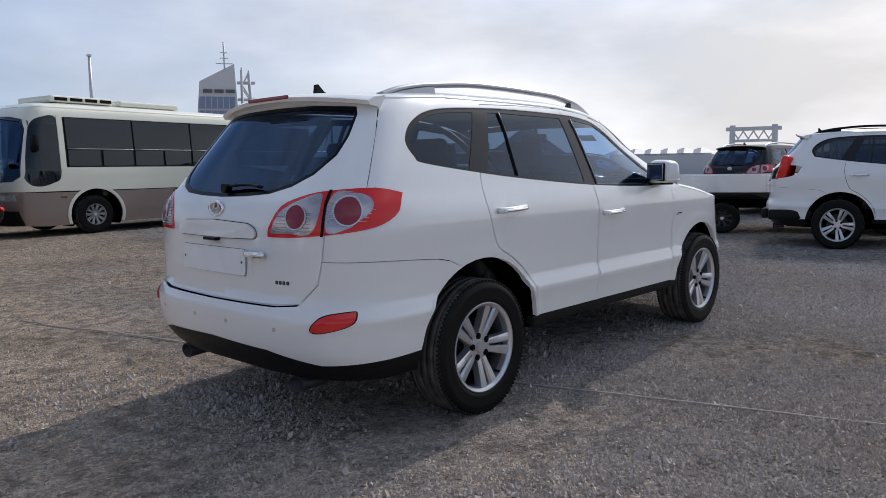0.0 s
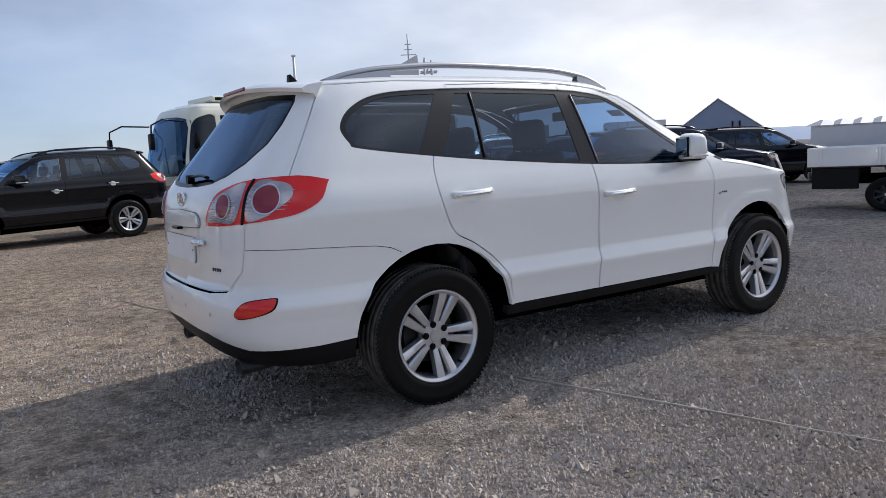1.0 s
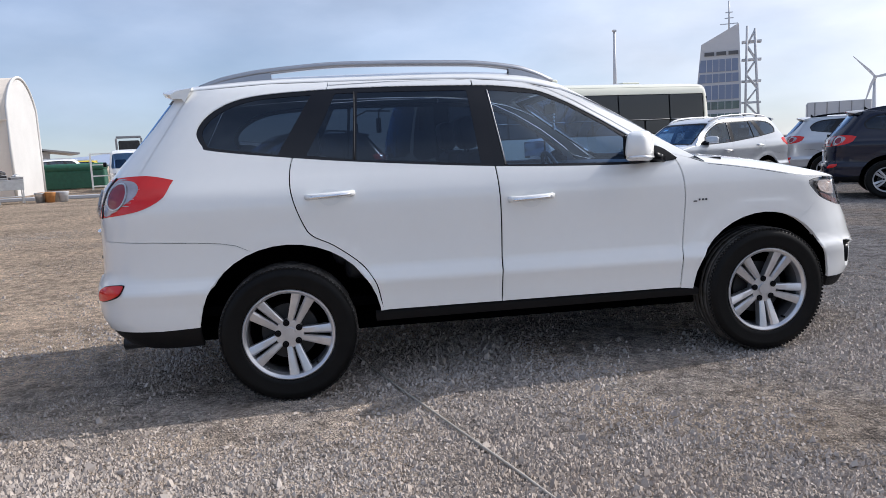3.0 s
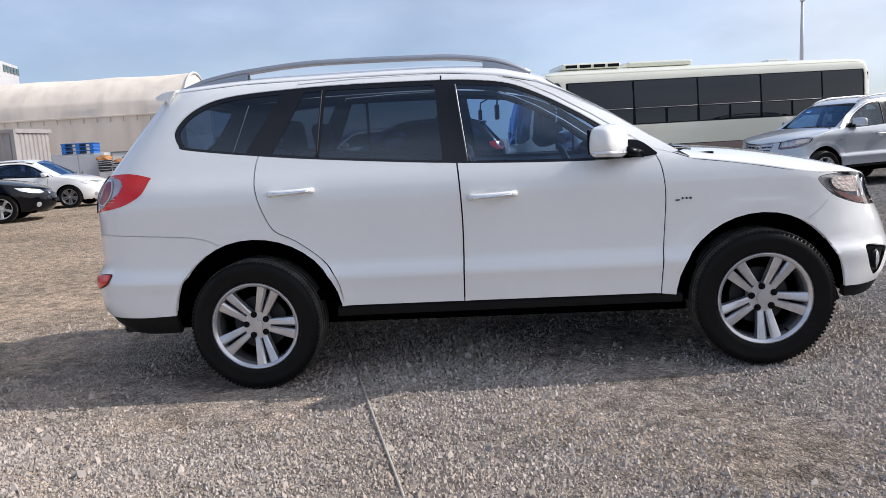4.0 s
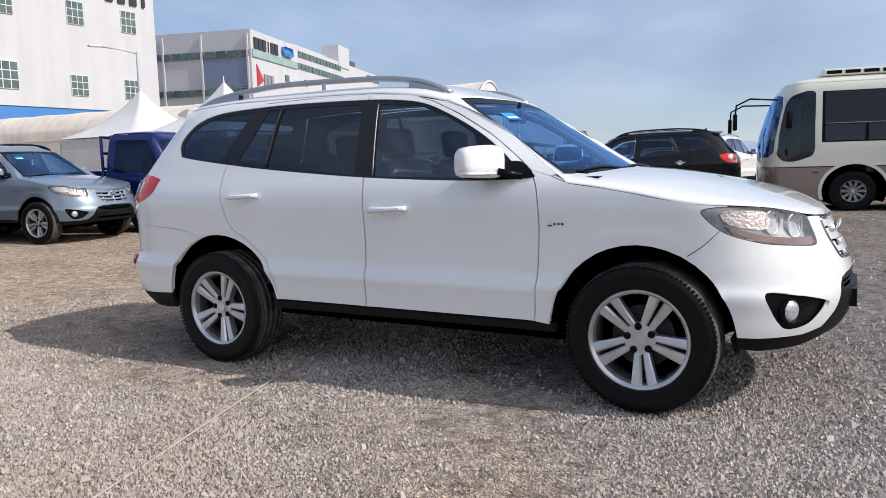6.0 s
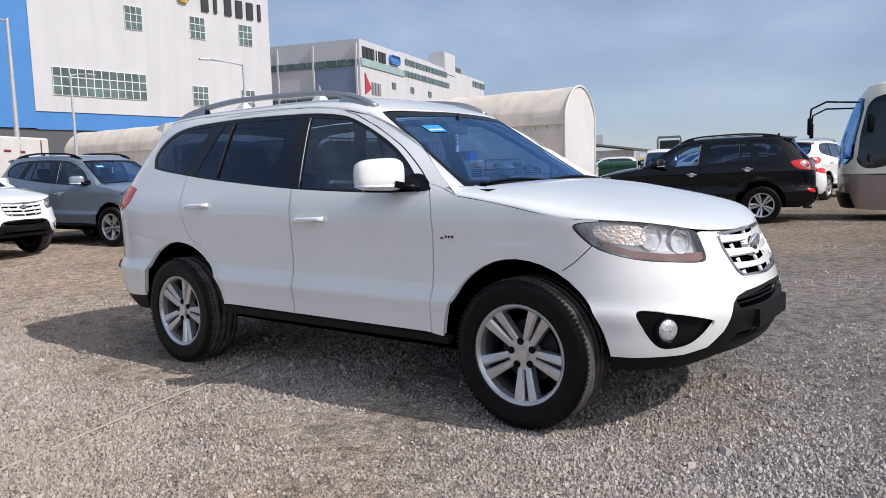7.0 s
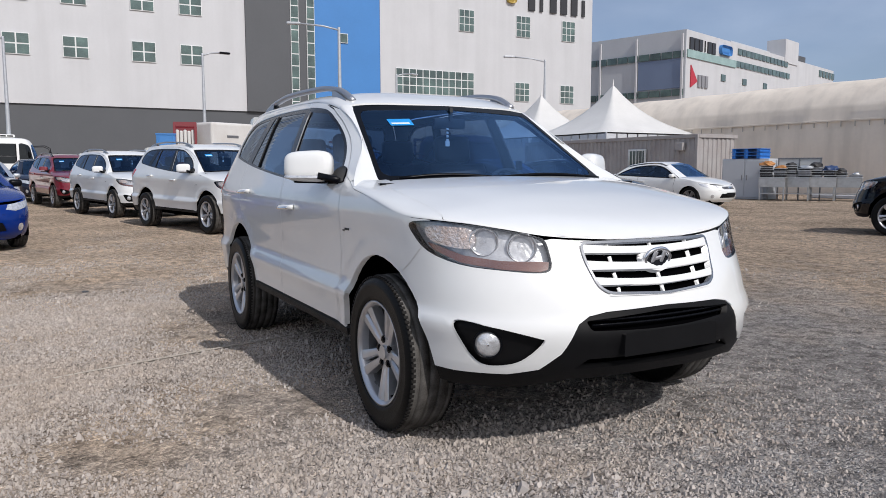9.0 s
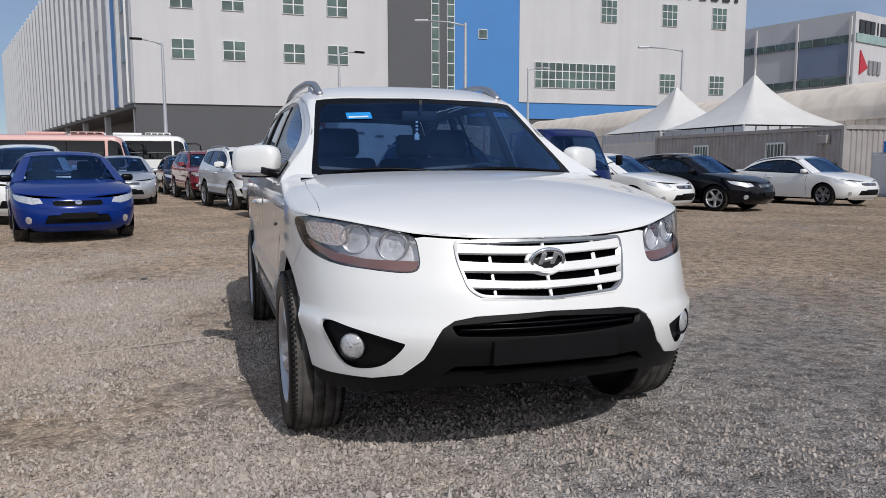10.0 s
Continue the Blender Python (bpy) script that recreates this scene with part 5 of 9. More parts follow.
def make_gravel():
    """Loose stones strewn over the lot round the car, one mesh."""
    rng = np.random.default_rng(5)
    base = np.array([(1, 0, -0.2), (0.2, 1, -0.1), (-1, 0.1, -0.2), (-0.1, -1, -0.2), (0.45, 0.25, 0.85), (-0.4, -0.25, 0.8)])
    tri = np.array([(0, 1, 4), (1, 5, 4), (1, 2, 5), (2, 3, 5), (3, 4, 5), (3, 0, 4)])
    n = 600000
    # denser near the walked side of the car
    x = 0.6 + 3.4 * rng.normal(size=n)
    y = -2.3 + 1.6 * rng.normal(size=n)
    far = rng.random(n) < 0.22
    x[far], y[far] = rng.uniform(-13, 12, far.sum()), rng.uniform(-6, 11, far.sum())
    patch = np.array([noise.noise((a * 0.55, b * 0.55, 7)) + 0.45 * noise.noise((a * 2.1, b * 2.1, 2)) for a, b in zip(x, y)])
    # the sandy ground towards the rear carries fewer stones
    patch -= 0.3 * np.clip((0.4 * y - x - 1.5) / 5, 0, 1)
    keep = patch > rng.uniform(-0.50, 0.42, n)
    x, y = x[keep], y[keep]
    n = len(x)
    r = 0.0036 + 0.0092 * rng.random(n) ** 2.0
    r *= 0.86 + 0.75 * np.clip(patch[keep], 0, 0.6)
    big = rng.random(n) < 0.018
    r[big] *= rng.uniform(1.4, 2.4, big.sum())
    tilt = rng.uniform(-0.5, 0.5, (n, 2))
    a = rng.uniform(0, 2 * math.pi, n)
    c, s = np.cos(a), np.sin(a)
    sh = rng.uniform(0.55, 1.3, (n, 6, 3)) * base[None] + rng.uniform(-0.18, 0.18, (n, 6, 3))
    vx = (sh[..., 0] * c[:, None] - sh[..., 1] * s[:, None]) * r[:, None] + x[:, None]
    vy = (sh[..., 0] * s[:, None] + sh[..., 1] * c[:, None]) * r[:, None] + y[:, None]
    vz = (sh[..., 2] + tilt[:, :1] * sh[..., 0] + tilt[:, 1:] * sh[..., 1]) * r[:, None] * 1.3 + 0.001
    h = np.array([ground_z(p, q) for p, q in zip(x, y)])
    vz += h[:, None]
    co = np.stack([vx, vy, vz], -1).reshape(-1, 3)
    fa = (tri[None] + 6 * np.arange(n)[:, None, None]).reshape(-1, 3)
    me = bpy.data.meshes.new("gravel")
    me.vertices.add(len(co))
    me.vertices.foreach_set("co", co.ravel())
    me.loops.add(len(fa) * 3)
    me.loops.foreach_set("vertex_index", fa.ravel())
    me.polygons.add(len(fa))
    me.polygons.foreach_set("loop_start", np.arange(0, len(fa) * 3, 3))
    me.update(calc_edges=True)
    me.shade_flat()
    me.materials.append(material("gravel_stone", (0.475, 0.440, 0.415), 0.9, vary=0.25, scale=0.55, island=True, second=(0.43, 0.362, 0.302), spec=0.05))
    tagged(new("gravel", me), "loose grey and tan crushed stones on the ground", "gravel", kind="stuff")


def make_rope():
    """A long pale cord lying straight across the lot, under the car."""
    pts = []
    for k in range(90):
        t = k / 89
        y = -3.6 + 7.4 * t
        x = -0.02 - 0.285 * (y + 3.6) + 0.012 * math.sin(y * 1.7)
        pts.append((x, y, ground_z(x, y) + 0.010 + 0.003 * math.sin(y * 3.1)))
    v, f = sweep(pts, ring(0.0058, 8))
    m = material("pale_cord", (0.44, 0.40, 0.35), 0.9, vary=0.3, scale=30)
    tagged(mesh_object("cord", v, f, m), "pale thin cord laid straight on the gravel", "cord")


# ---- other vehicles ----
def recolour(car, paints):
    """Gives a copied vehicle another paint on its painted parts."""
    for o in car.children_recursive:
        if o.type == "MESH" and o.material_slots and o.material_slots[0].material in paints:
            m = paints[o.material_slots[0].material]
            o.material_slots[0].link = "OBJECT"
            o.material_slots[0].material = m


def ground_pose(x, y, deg, sx=1.0, sy=1.0, sz=1.0):
    """A pose on the ground, facing deg counted from +x; the scale suits cars of other lengths and heights."""
    return pose(x, y, 0, 0, 0, deg) @ Matrix.Diagonal((sx, sy, sz, 1))


SUV_LEVEL = Matrix.Translation((0, 0, 0.023)) @ Matrix.Rotation(radians(0.85), 4, "Y")


def put(model, fx, fy, deg, label, paints=None, side=-1, sx=1.0, sy=1.0, sz=1.0, front=True, axle=1.35, track=0.79):
    """Places a copy by the ground point of one wheel: side -1 the right-hand wheel, 1 the left; front axle or rear."""
    a = radians(deg)
    lx, ly = (axle if front else -axle) * sx, side * track * sy
    ox, oy = fx - (lx * math.cos(a) - ly * math.sin(a)), fy - (lx * math.sin(a) + ly * math.cos(a))
    c = copy_thing(model, ground_pose(ox, oy, deg, sx, sy, sz) @ (SUV_LEVEL if model is WHITE_SUV else Matrix.Identity(4)))
    tagged(c, label, "car", "parked cars")
    if paints:
        recolour(c, paints)
    return c


def other_suvs():
    W = WHITE_SUV
    put(W, -9.92, 0.59, 16.5, "white off-road estate with white grille, parked nose out")
    put(W, -15.85, -0.57, 14.5, "white older off-road estate parked behind another", sz=0.99)
    put(W, -22.5, -1.8, 12, "dark red off-road estate parked in the row", {WHITE: RED_PAINT, RAIL: BLACK_PAINT})
    put(W, -9.85, 3.38, 10, "blue-grey off-road estate with black roof rails", {WHITE: GREY_PAINT, RAIL: TRIM})
    d = put(W, -3.26, 11.0, 194, "black off-road estate with chrome window visors", {WHITE: BLACK_PAINT, RAIL: BLACK_PAINT}, side=1, sx=0.98)
    put(W, 11.2, 5.95, -33, "navy off-road estate parked on gravel", {WHITE: NAVY_PAINT, RAIL: NAVY_PAINT}, sz=0.95)
    put(W, 11.1, 12.1, -31, "silver-blue off-road estate with dark rear window", {WHITE: SILVER_PAINT, RAIL: TRIM}, sz=0.96, front=False)
    put(W, 5.98, 9.55, 200, "silver off-road estate with dark lower bumper", {WHITE: SILVER_PAINT}, side=1, sx=0.93, sz=0.97)
    c = put(W, 7.42, -0.30, -75, "white compact off-road estate with upright red taillights", {RAIL: TRIM}, side=-1, sx=0.94, sz=1.0, front=False)
    for lamp in [o for o in c.children if o.name.split(".")[0] in ("taillight", "rear_reflector", "reflector_edge")]:
        for o in (*lamp.children, lamp):
            bpy.data.objects.remove(o)
    for sg in (-1, 1):
        slope = Matrix.Translation((-2.135, sg * 0.735, 1.115)) @ Matrix.Rotation(radians(sg * 22), 4, "Z") @ Matrix.Rotation(radians(13), 4, "Y")
        tl = part("taillight", boxed((0.16, 0.17, 0.40), (0, 0, 0), 0.045, 3, slope), LENS_RED, c, "upright red taillight", smooth=True)
        part("clear_insert", boxed((0.165, 0.12, 0.09), (0, 0, 0), 0.03, 2, slope @ Matrix.Translation((-0.004, sg * 0.01, 0.02))), LENS_TAIL, tl, smooth=True)
        part("lower_guard", boxed((0.62, 0.06, 0.15), (0, 0, 0), 0.03, 2, Matrix.Translation((-2.03, sg * 0.885, 0.445)) @ Matrix.Rotation(radians(sg * -8), 4, "Z")), PLASTIC, c, "black plastic bumper corner", smooth=True)
    part("lower_guard", boxed((0.10, 1.40, 0.15), (-2.405, 0, 0.445), 0.03, 2), PLASTIC, c, "black plastic bumper strip", smooth=True)
    put(W, 14.9, 3.0, -8, "black estate with red taillights behind a flatbed", {WHITE: BLACK_PAINT, RAIL: ALLOY}, front=False)
    put(W, 16.5, 7.6, -31, "black off-road estate parked in a far row", {WHITE: BLACK_PAINT, RAIL: TRIM}, sz=0.93)
    put(W, -6.65, 23.9, 203, "white off-road estate with black roof lamps", None, side=1, sz=1.1)
    put(W, -8.25, 26.4, 203, "white people carrier parked side on", None, side=1, sz=0.98)
    return d


def make_saloon(at, label, paintwork, coupe=False, dark_rims=False, group="parked cars"):
    """A low saloon or coupe, built with the same slices as the off-road estate."""
    car = thing("coupe" if coupe else "saloon", label, "car", group, at)
    X = Shape(
        front=curve((0.18, 2.12), (0.28, 2.22), (0.40, 2.26), (0.52, 2.25), (0.62, 2.20), (0.70, 2.13), (0.78, 2.05)),
        rear=curve((0.20, -2.15), (0.30, -2.24), (0.45, -2.28), (0.60, -2.27), (0.80, -2.24), (0.95, -2.20), (1.02, -2.16)),
        width=curve((0.16, 0.80), (0.26, 0.865), (0.45, 0.895), (0.58, 0.905), (0.72, 0.900), (0.84, 0.888), (0.92, 0.865), (1.0, 0.825), (1.2, 0.725), (1.34, 0.640), (1.42, 0.56)),
        xa=1.1, xb=-1.1, nf=4.0, mf=2.0, nr=6.0, mr=2.4, lean=0.0, z0=0.6)
    S, F, R = X.S, X.F, X.R
    edge = curve((0.8, 0.905), (1.2, 0.865), (1.6, 0.790), (1.9, 0.730), (2.1, 0.690), (2.13, 0.686))
    crown = curve((0.8, 0.985), (1.2, 0.945), (1.6, 0.875), (1.9, 0.790), (2.05, 0.735), (2.12, 0.695), (2.13, 0.686))
    r_edge = curve((-1.30, 1.20), (-0.90, 1.305), (-0.40, 1.355), (0.05, 1.355), (0.35, 1.29))
    r_crown = curve((-1.30, 1.32), (-0.90, 1.395), (-0.40, 1.445), (0.05, 1.440), (0.35, 1.375))
    d_edge = curve((-2.22, 0.955), (-1.9, 0.955), (-1.5, 0.945))
    d_crown = curve((-2.22, 0.965), (-2.1, 1.02), (-1.8, 1.045), (-1.5, 1.065))
    AF, AR = [S(*p) for p in circle(1.32, 0.31, 0.375, 0.365)], [S(*p) for p in circle(-1.30, 0.31, 0.375, 0.365)]
    back = -1.52
    dlo = [S(*p) for p in flow([(back, 0.985), (back, 0.985), (-0.6, 0.945), (0.3, 0.915), (0.86, 0.905), (0.86, 0.905), (0.62, 1.08), (0.32, 1.24), (0.02, 1.315), (-0.4, 1.318), (-0.85, 1.262), (-1.25, 1.12)])]
    head = [S(1.62, 0.755), F(0.68, 0.715), F(0.52, 0.69), F(0.48, 0.62), F(0.62, 0.60), S(1.86, 0.64), S(1.72, 0.68)]
    tail = [S(-1.80, 0.93), S(-2.0, 0.945), R(0.6, 0.93), R(0.50, 0.90), R(0.50, 0.80), R(0.66, 0.78), S(-2.0, 0.80), S(-1.86, 0.86)]
    side = [S(x, edge(x)) for x in (0.95, 1.2, 1.5, 1.7, 1.85)] + [F(0.60, 0.70), F(0.40, 0.69), F(0.40, 0.56), S(1.85, 0.5), S(1.80, 0.22), S(-1.85, 0.22), R(0.60, 0.45), R(0.60, 0.93), S(-2.0, 0.956), S(-1.6, 0.95)] + [S(-1.52, 1.0), S(-1.28, 1.19)] + [S(x, r_edge(x)) for x in (-1.1, -0.8, -0.4, 0.05, 0.35)] + [S(0.62, 1.12), S(0.86, 0.96)]
    glass_dark = GLASS
    for surf, sg in ((X.at, 1), (mirrored(X.at), -1)):
        body = panel("body_side", side, surf, paintwork, car, 0.07, [dlo, AF, AR, head, tail], 0.02)
        for xs in ((0.72, -0.42, -1.12) if not coupe else (0.78, -0.62)):
            top = 0.90 if xs > 0.5 else 0.955
            v, f = sweep([Vector(surf(*S(xs + 0.02 * math.sin(k), 0.28 + (top - 0.28) * k / 8))) for k in range(9)], ring(0.004, 4))
            mesh_object("door_seam", v, f, VOID, body)
        panel("window_surround", dlo, surf, TRIM, car, 0.1, [shrunk(resample(dlo, 0.06), 0.035)], 0, -0.006)
        panel("window_pane", shrunk(resample(dlo, 0.06), 0.03), surf, glass_dark, car, 0.1, (), 0, -0.01)
        for hx in ((-0.30, -1.0) if not coupe else (-0.45,)):
            bm = boxed((0.20, 0.03, 0.025), Vector(surf(*S(hx, 0.80))) + Vector((0, -sg * 0.012, 0)), 0.01, 2)
            part("door_handle", bm, paintwork, car, smooth=True)
        hl = panel("headlight", head, surf, LENS_CLEAR, car, 0.06, (), 0.02, 0.003, "clear swept headlight")
        panel("taillight", tail, surf, LENS_RED, car, 0.06, (), 0.02, 0.003, "red taillight")
        fog = [(lambda c: (c[0] + 0.055 * math.cos(a), c[1] + 0.055 * math.sin(a)))(F(0.68, 0.36)) for a in [2 * math.pi * k / 16 for k in range(16)]]
        panel("fog_lamp", fog, surf, LENS_CLEAR, car, 0.05, (), 0.02, 0.006)
        bm = boxed((0.14, 0.19, 0.12), (0.72, -sg * 0.93, 0.985), 0.045, 3)
        part("mirror", bm, paintwork if not (coupe and paintwork is BLUE_PAINT) else TRIM, car, smooth=True)
        strip("windscreen_pillar", lambda t, surf=surf: surf(*S(0.35 + 0.60 * t, 1.29 - 0.37 * t)), lambda t, sg=sg: (0.40 + 0.72 * t, -sg * (0.53 + 0.16 * t), 1.345 - 0.40 * t), paintwork, car, 12, 4, 0.01)
        strip("rear_pillar", lambda t, surf=surf: surf(*S(-1.10 - 0.52 * t, 1.262 - 0.30 * t)), lambda t, sg=sg: (-1.16 - 0.46 * t, -sg * (0.50 + 0.10 * t), 1.335 - 0.275 * t), paintwork, car, 12, 4, 0.01)
        for cx in (-1.30, 1.32):
            v = []
            for i in range(17):
                a = math.pi * (-0.1 + 1.2 * i / 16)
                for yy in (0.86, 0.52):
                    v.append((cx + 0.375 * math.cos(a), -sg * yy, 0.31 + 0.365 * math.sin(a)))
            mesh_object("arch_liner", v, [(2 * i, 2 * i + 1, 2 * i + 3, 2 * i + 2) for i in range(16)] + [tuple(range(1, 34, 2))], VOID, car, smooth=False)
    rim = [(x, X.Y(x, edge(x))) for x in list(np.linspace(0.92, 2.08, 20)) + [2.1, 2.12, 2.128]]
    panel("hood", rim + [(x, -y) for x, y in rim[::-1]], X.cap(edge, crown), paintwork, car, 0.08, (), 0.01)
    rr = [(x, X.Y(x, r_edge(x))) for x in np.linspace(-1.12, 0.34, 16)]
    panel("roof", rr + [(0.42, 0.3), (0.44, 0), (0.42, -0.3)] + [(x, -y) for x, y in rr[::-1]], X.cap(r_edge, r_crown), paintwork, car, 0.09, (), 0.01)
    dd = [(x, X.Y(x, d_edge(x))) for x in [-2.19, -2.17, -2.1, -2.0, -1.8, -1.6, -1.5]]
    panel("boot_lid", dd + [(x, -y) for x, y in dd[::-1]], X.cap(d_edge, d_crown), paintwork, car, 0.08, (), 0.01)
    ws = lambda y, z: (1.16 - (z - 0.93) * 1.60 - 0.28 * y * y, y, z)
    panel("windscreen", rounded([(-0.70, 0.93), (0.70, 0.93), (0.53, 1.35), (0, 1.395), (-0.53, 1.35)], 0.03), ws, GLASS_FRONT, car, 0.1, (), 0.01)
    rw = lambda y, z: (-1.70 + (z - 1.04) * 1.55 + 0.2 * y * y, y, z)
    panel("rear_window", rounded([(-0.60, 1.05), (0.60, 1.05), (0.50, 1.34), (0, 1.385), (-0.50, 1.34)], 0.03), rw, GLASS, car, 0.1, (), 0.01)
    nose = [F(0.41, 0.69), F(0.2, 0.69), F(0, 0.69)]
    neg = lambda lp: [(-s, z) for s, z in lp]
    grille = rounded([F(-0.34, 0.665), F(0.34, 0.665), F(0.36, 0.60), F(0.30, 0.575), F(-0.30, 0.575), F(-0.36, 0.60)], 0.02)
    intake = rounded([F(-0.42, 0.44), F(0.42, 0.44), F(0.48, 0.30), F(-0.48, 0.30)], 0.03)
    fb = [F(0.41, 0.69), F(0.41, 0.55), S(1.84, 0.51), S(1.80, 0.22), F(0.5, 0.18)]
    panel("front_bumper", [F(0, 0.69)] + fb + [F(0, 0.18)] + neg(fb[::-1]), X.at, paintwork, car, 0.06, [grille, intake, AF, neg(AF)], 0.02)
    gb = panel("grille", grille, X.at, TRIM, car, 0.06, (), 0, -0.02, "dark grille with bright bar")
    panel("air_intake", intake, X.at, PLASTIC, car, 0.08, (), 0, -0.02)
    if paintwork is not BLUE_PAINT:
        for zz in (0.595, 0.615, 0.635, 0.652):
            v, f = sweep([Vector(X.at(*F(-0.33 + 0.66 * k / 12, zz))) for k in range(13)], ring(0.006, 5))
            mesh_object("grille_bar", v, f, CHROME, gb)
    panel("emblem", [F(0.05 * math.cos(a), 0.625 + 0.03 * math.sin(a)) for a in [2 * math.pi * k / 16 for k in range(16)]], X.at, CHROME, gb, 0.04, (), 0.01, 0.012)
    panel("number_plate_holder", rounded([(-0.25, 0.47), (0.25, 0.47), (0.25, 0.38), (-0.25, 0.38)], 0.01), lambda y, z: (2.275, y, z), PLASTIC, car, 0.1, (), 0.02)
    rbp = [R(0.61, 0.93), R(0.61, 0.45), S(-1.84, 0.40), S(-1.84, 0.22), R(0.5, 0.20)]
    panel("rear_bumper", [R(0, 0.955)] + rbp + [R(0, 0.20)] + [(2 * X.half - s, z) for s, z in rbp[::-1]], X.at, paintwork, car, 0.08, [tail, [(2 * X.half - s, z) for s, z in tail]], 0.02)
    bm = boxed((3.9, 1.4, 0.14), (0, 0, 0.24), 0.04)
    box(bm, (2.4, 1.50, 0.5), (-0.1, 0, 0.50), 0.05)
    part("underbody", bm, VOID, car)
    for yy in (-0.36, 0.36):
        bm = boxed((0.14, 0.48, 0.62), (-0.15, yy, 0.80), 0.05, 2)
        s0 = part("seat", bm, SEAT, car, smooth=True)
        bm = boxed((0.10, 0.26, 0.18), (-0.20, yy, 1.18), 0.04, 2)
        part("headrest", bm, SEAT, s0, smooth=True)
    bm = boxed((0.5, 1.3, 0.2), (0.85, 0, 0.84), 0.05)
    part("dashboard", bm, CABIN, car)
    for wx in (-1.30, 1.32):
        for sg in (-1, 1):
            make_wheel(car, (wx, sg * 0.77, 0.318), sg, 0.318, 0.225, 0.205, spokes=5, double=coupe or dark_rims, fine=False, mat=STEEL if dark_rims else None)
    return car


def saloons():
    def at(fx, fy, deg, side=-1, sx=1.0, sz=1.0):
        a = radians(deg)
        lx, ly = 1.32 * sx, side * 0.77
        return ground_pose(fx - (lx * math.cos(a) - ly * math.sin(a)), fy - (lx * math.sin(a) + ly * math.cos(a)), deg, sx, 1, sz)
    b = make_saloon(at(-8.55, -4.1, 14), "bright blue coupe with dark mirrors, parked nose out", BLUE_PAINT, True)
    make_saloon(at(-12.25, 15.6, 12, sx=0.98), "white coupe with black wheels beside a container", WHITE, True, True)
    k = make_saloon(at(-11.2, 11.1, 22, sx=1.07, sz=1.03), "black executive saloon with slatted chrome grille", BLACK_PAINT)
    put(k, -11.35, 8.7, 24, "white saloon with slatted chrome grille", {BLACK_PAINT: WHITE}, axle=1.32, track=0.77, sx=1.03)
    put(k, -20.2, -4.45, 8, "silver executive saloon with chrome grille", {BLACK_PAINT: SILVER_PAINT}, axle=1.32, track=0.77, sx=1.05, sz=1.02)
    put(k, -4.3, 18.6, 203, "white saloon parked on gravel", {BLACK_PAINT: WHITE}, side=1, axle=1.32, track=0.77)
    put(k, -12.6, -5.6, 10, "white saloon behind a blue coupe", {BLACK_PAINT: WHITE}, axle=1.32, track=0.77, sz=1.12)
    put(k, -14.5, 6.0, 12, "dark saloon parked behind a truck", None, axle=1.32, track=0.77)
    put(k, -28.0, -2.9, 8, "dark saloon in the far end of the row", {BLACK_PAINT: NAVY_PAINT}, axle=1.32, track=0.77, sz=1.1)


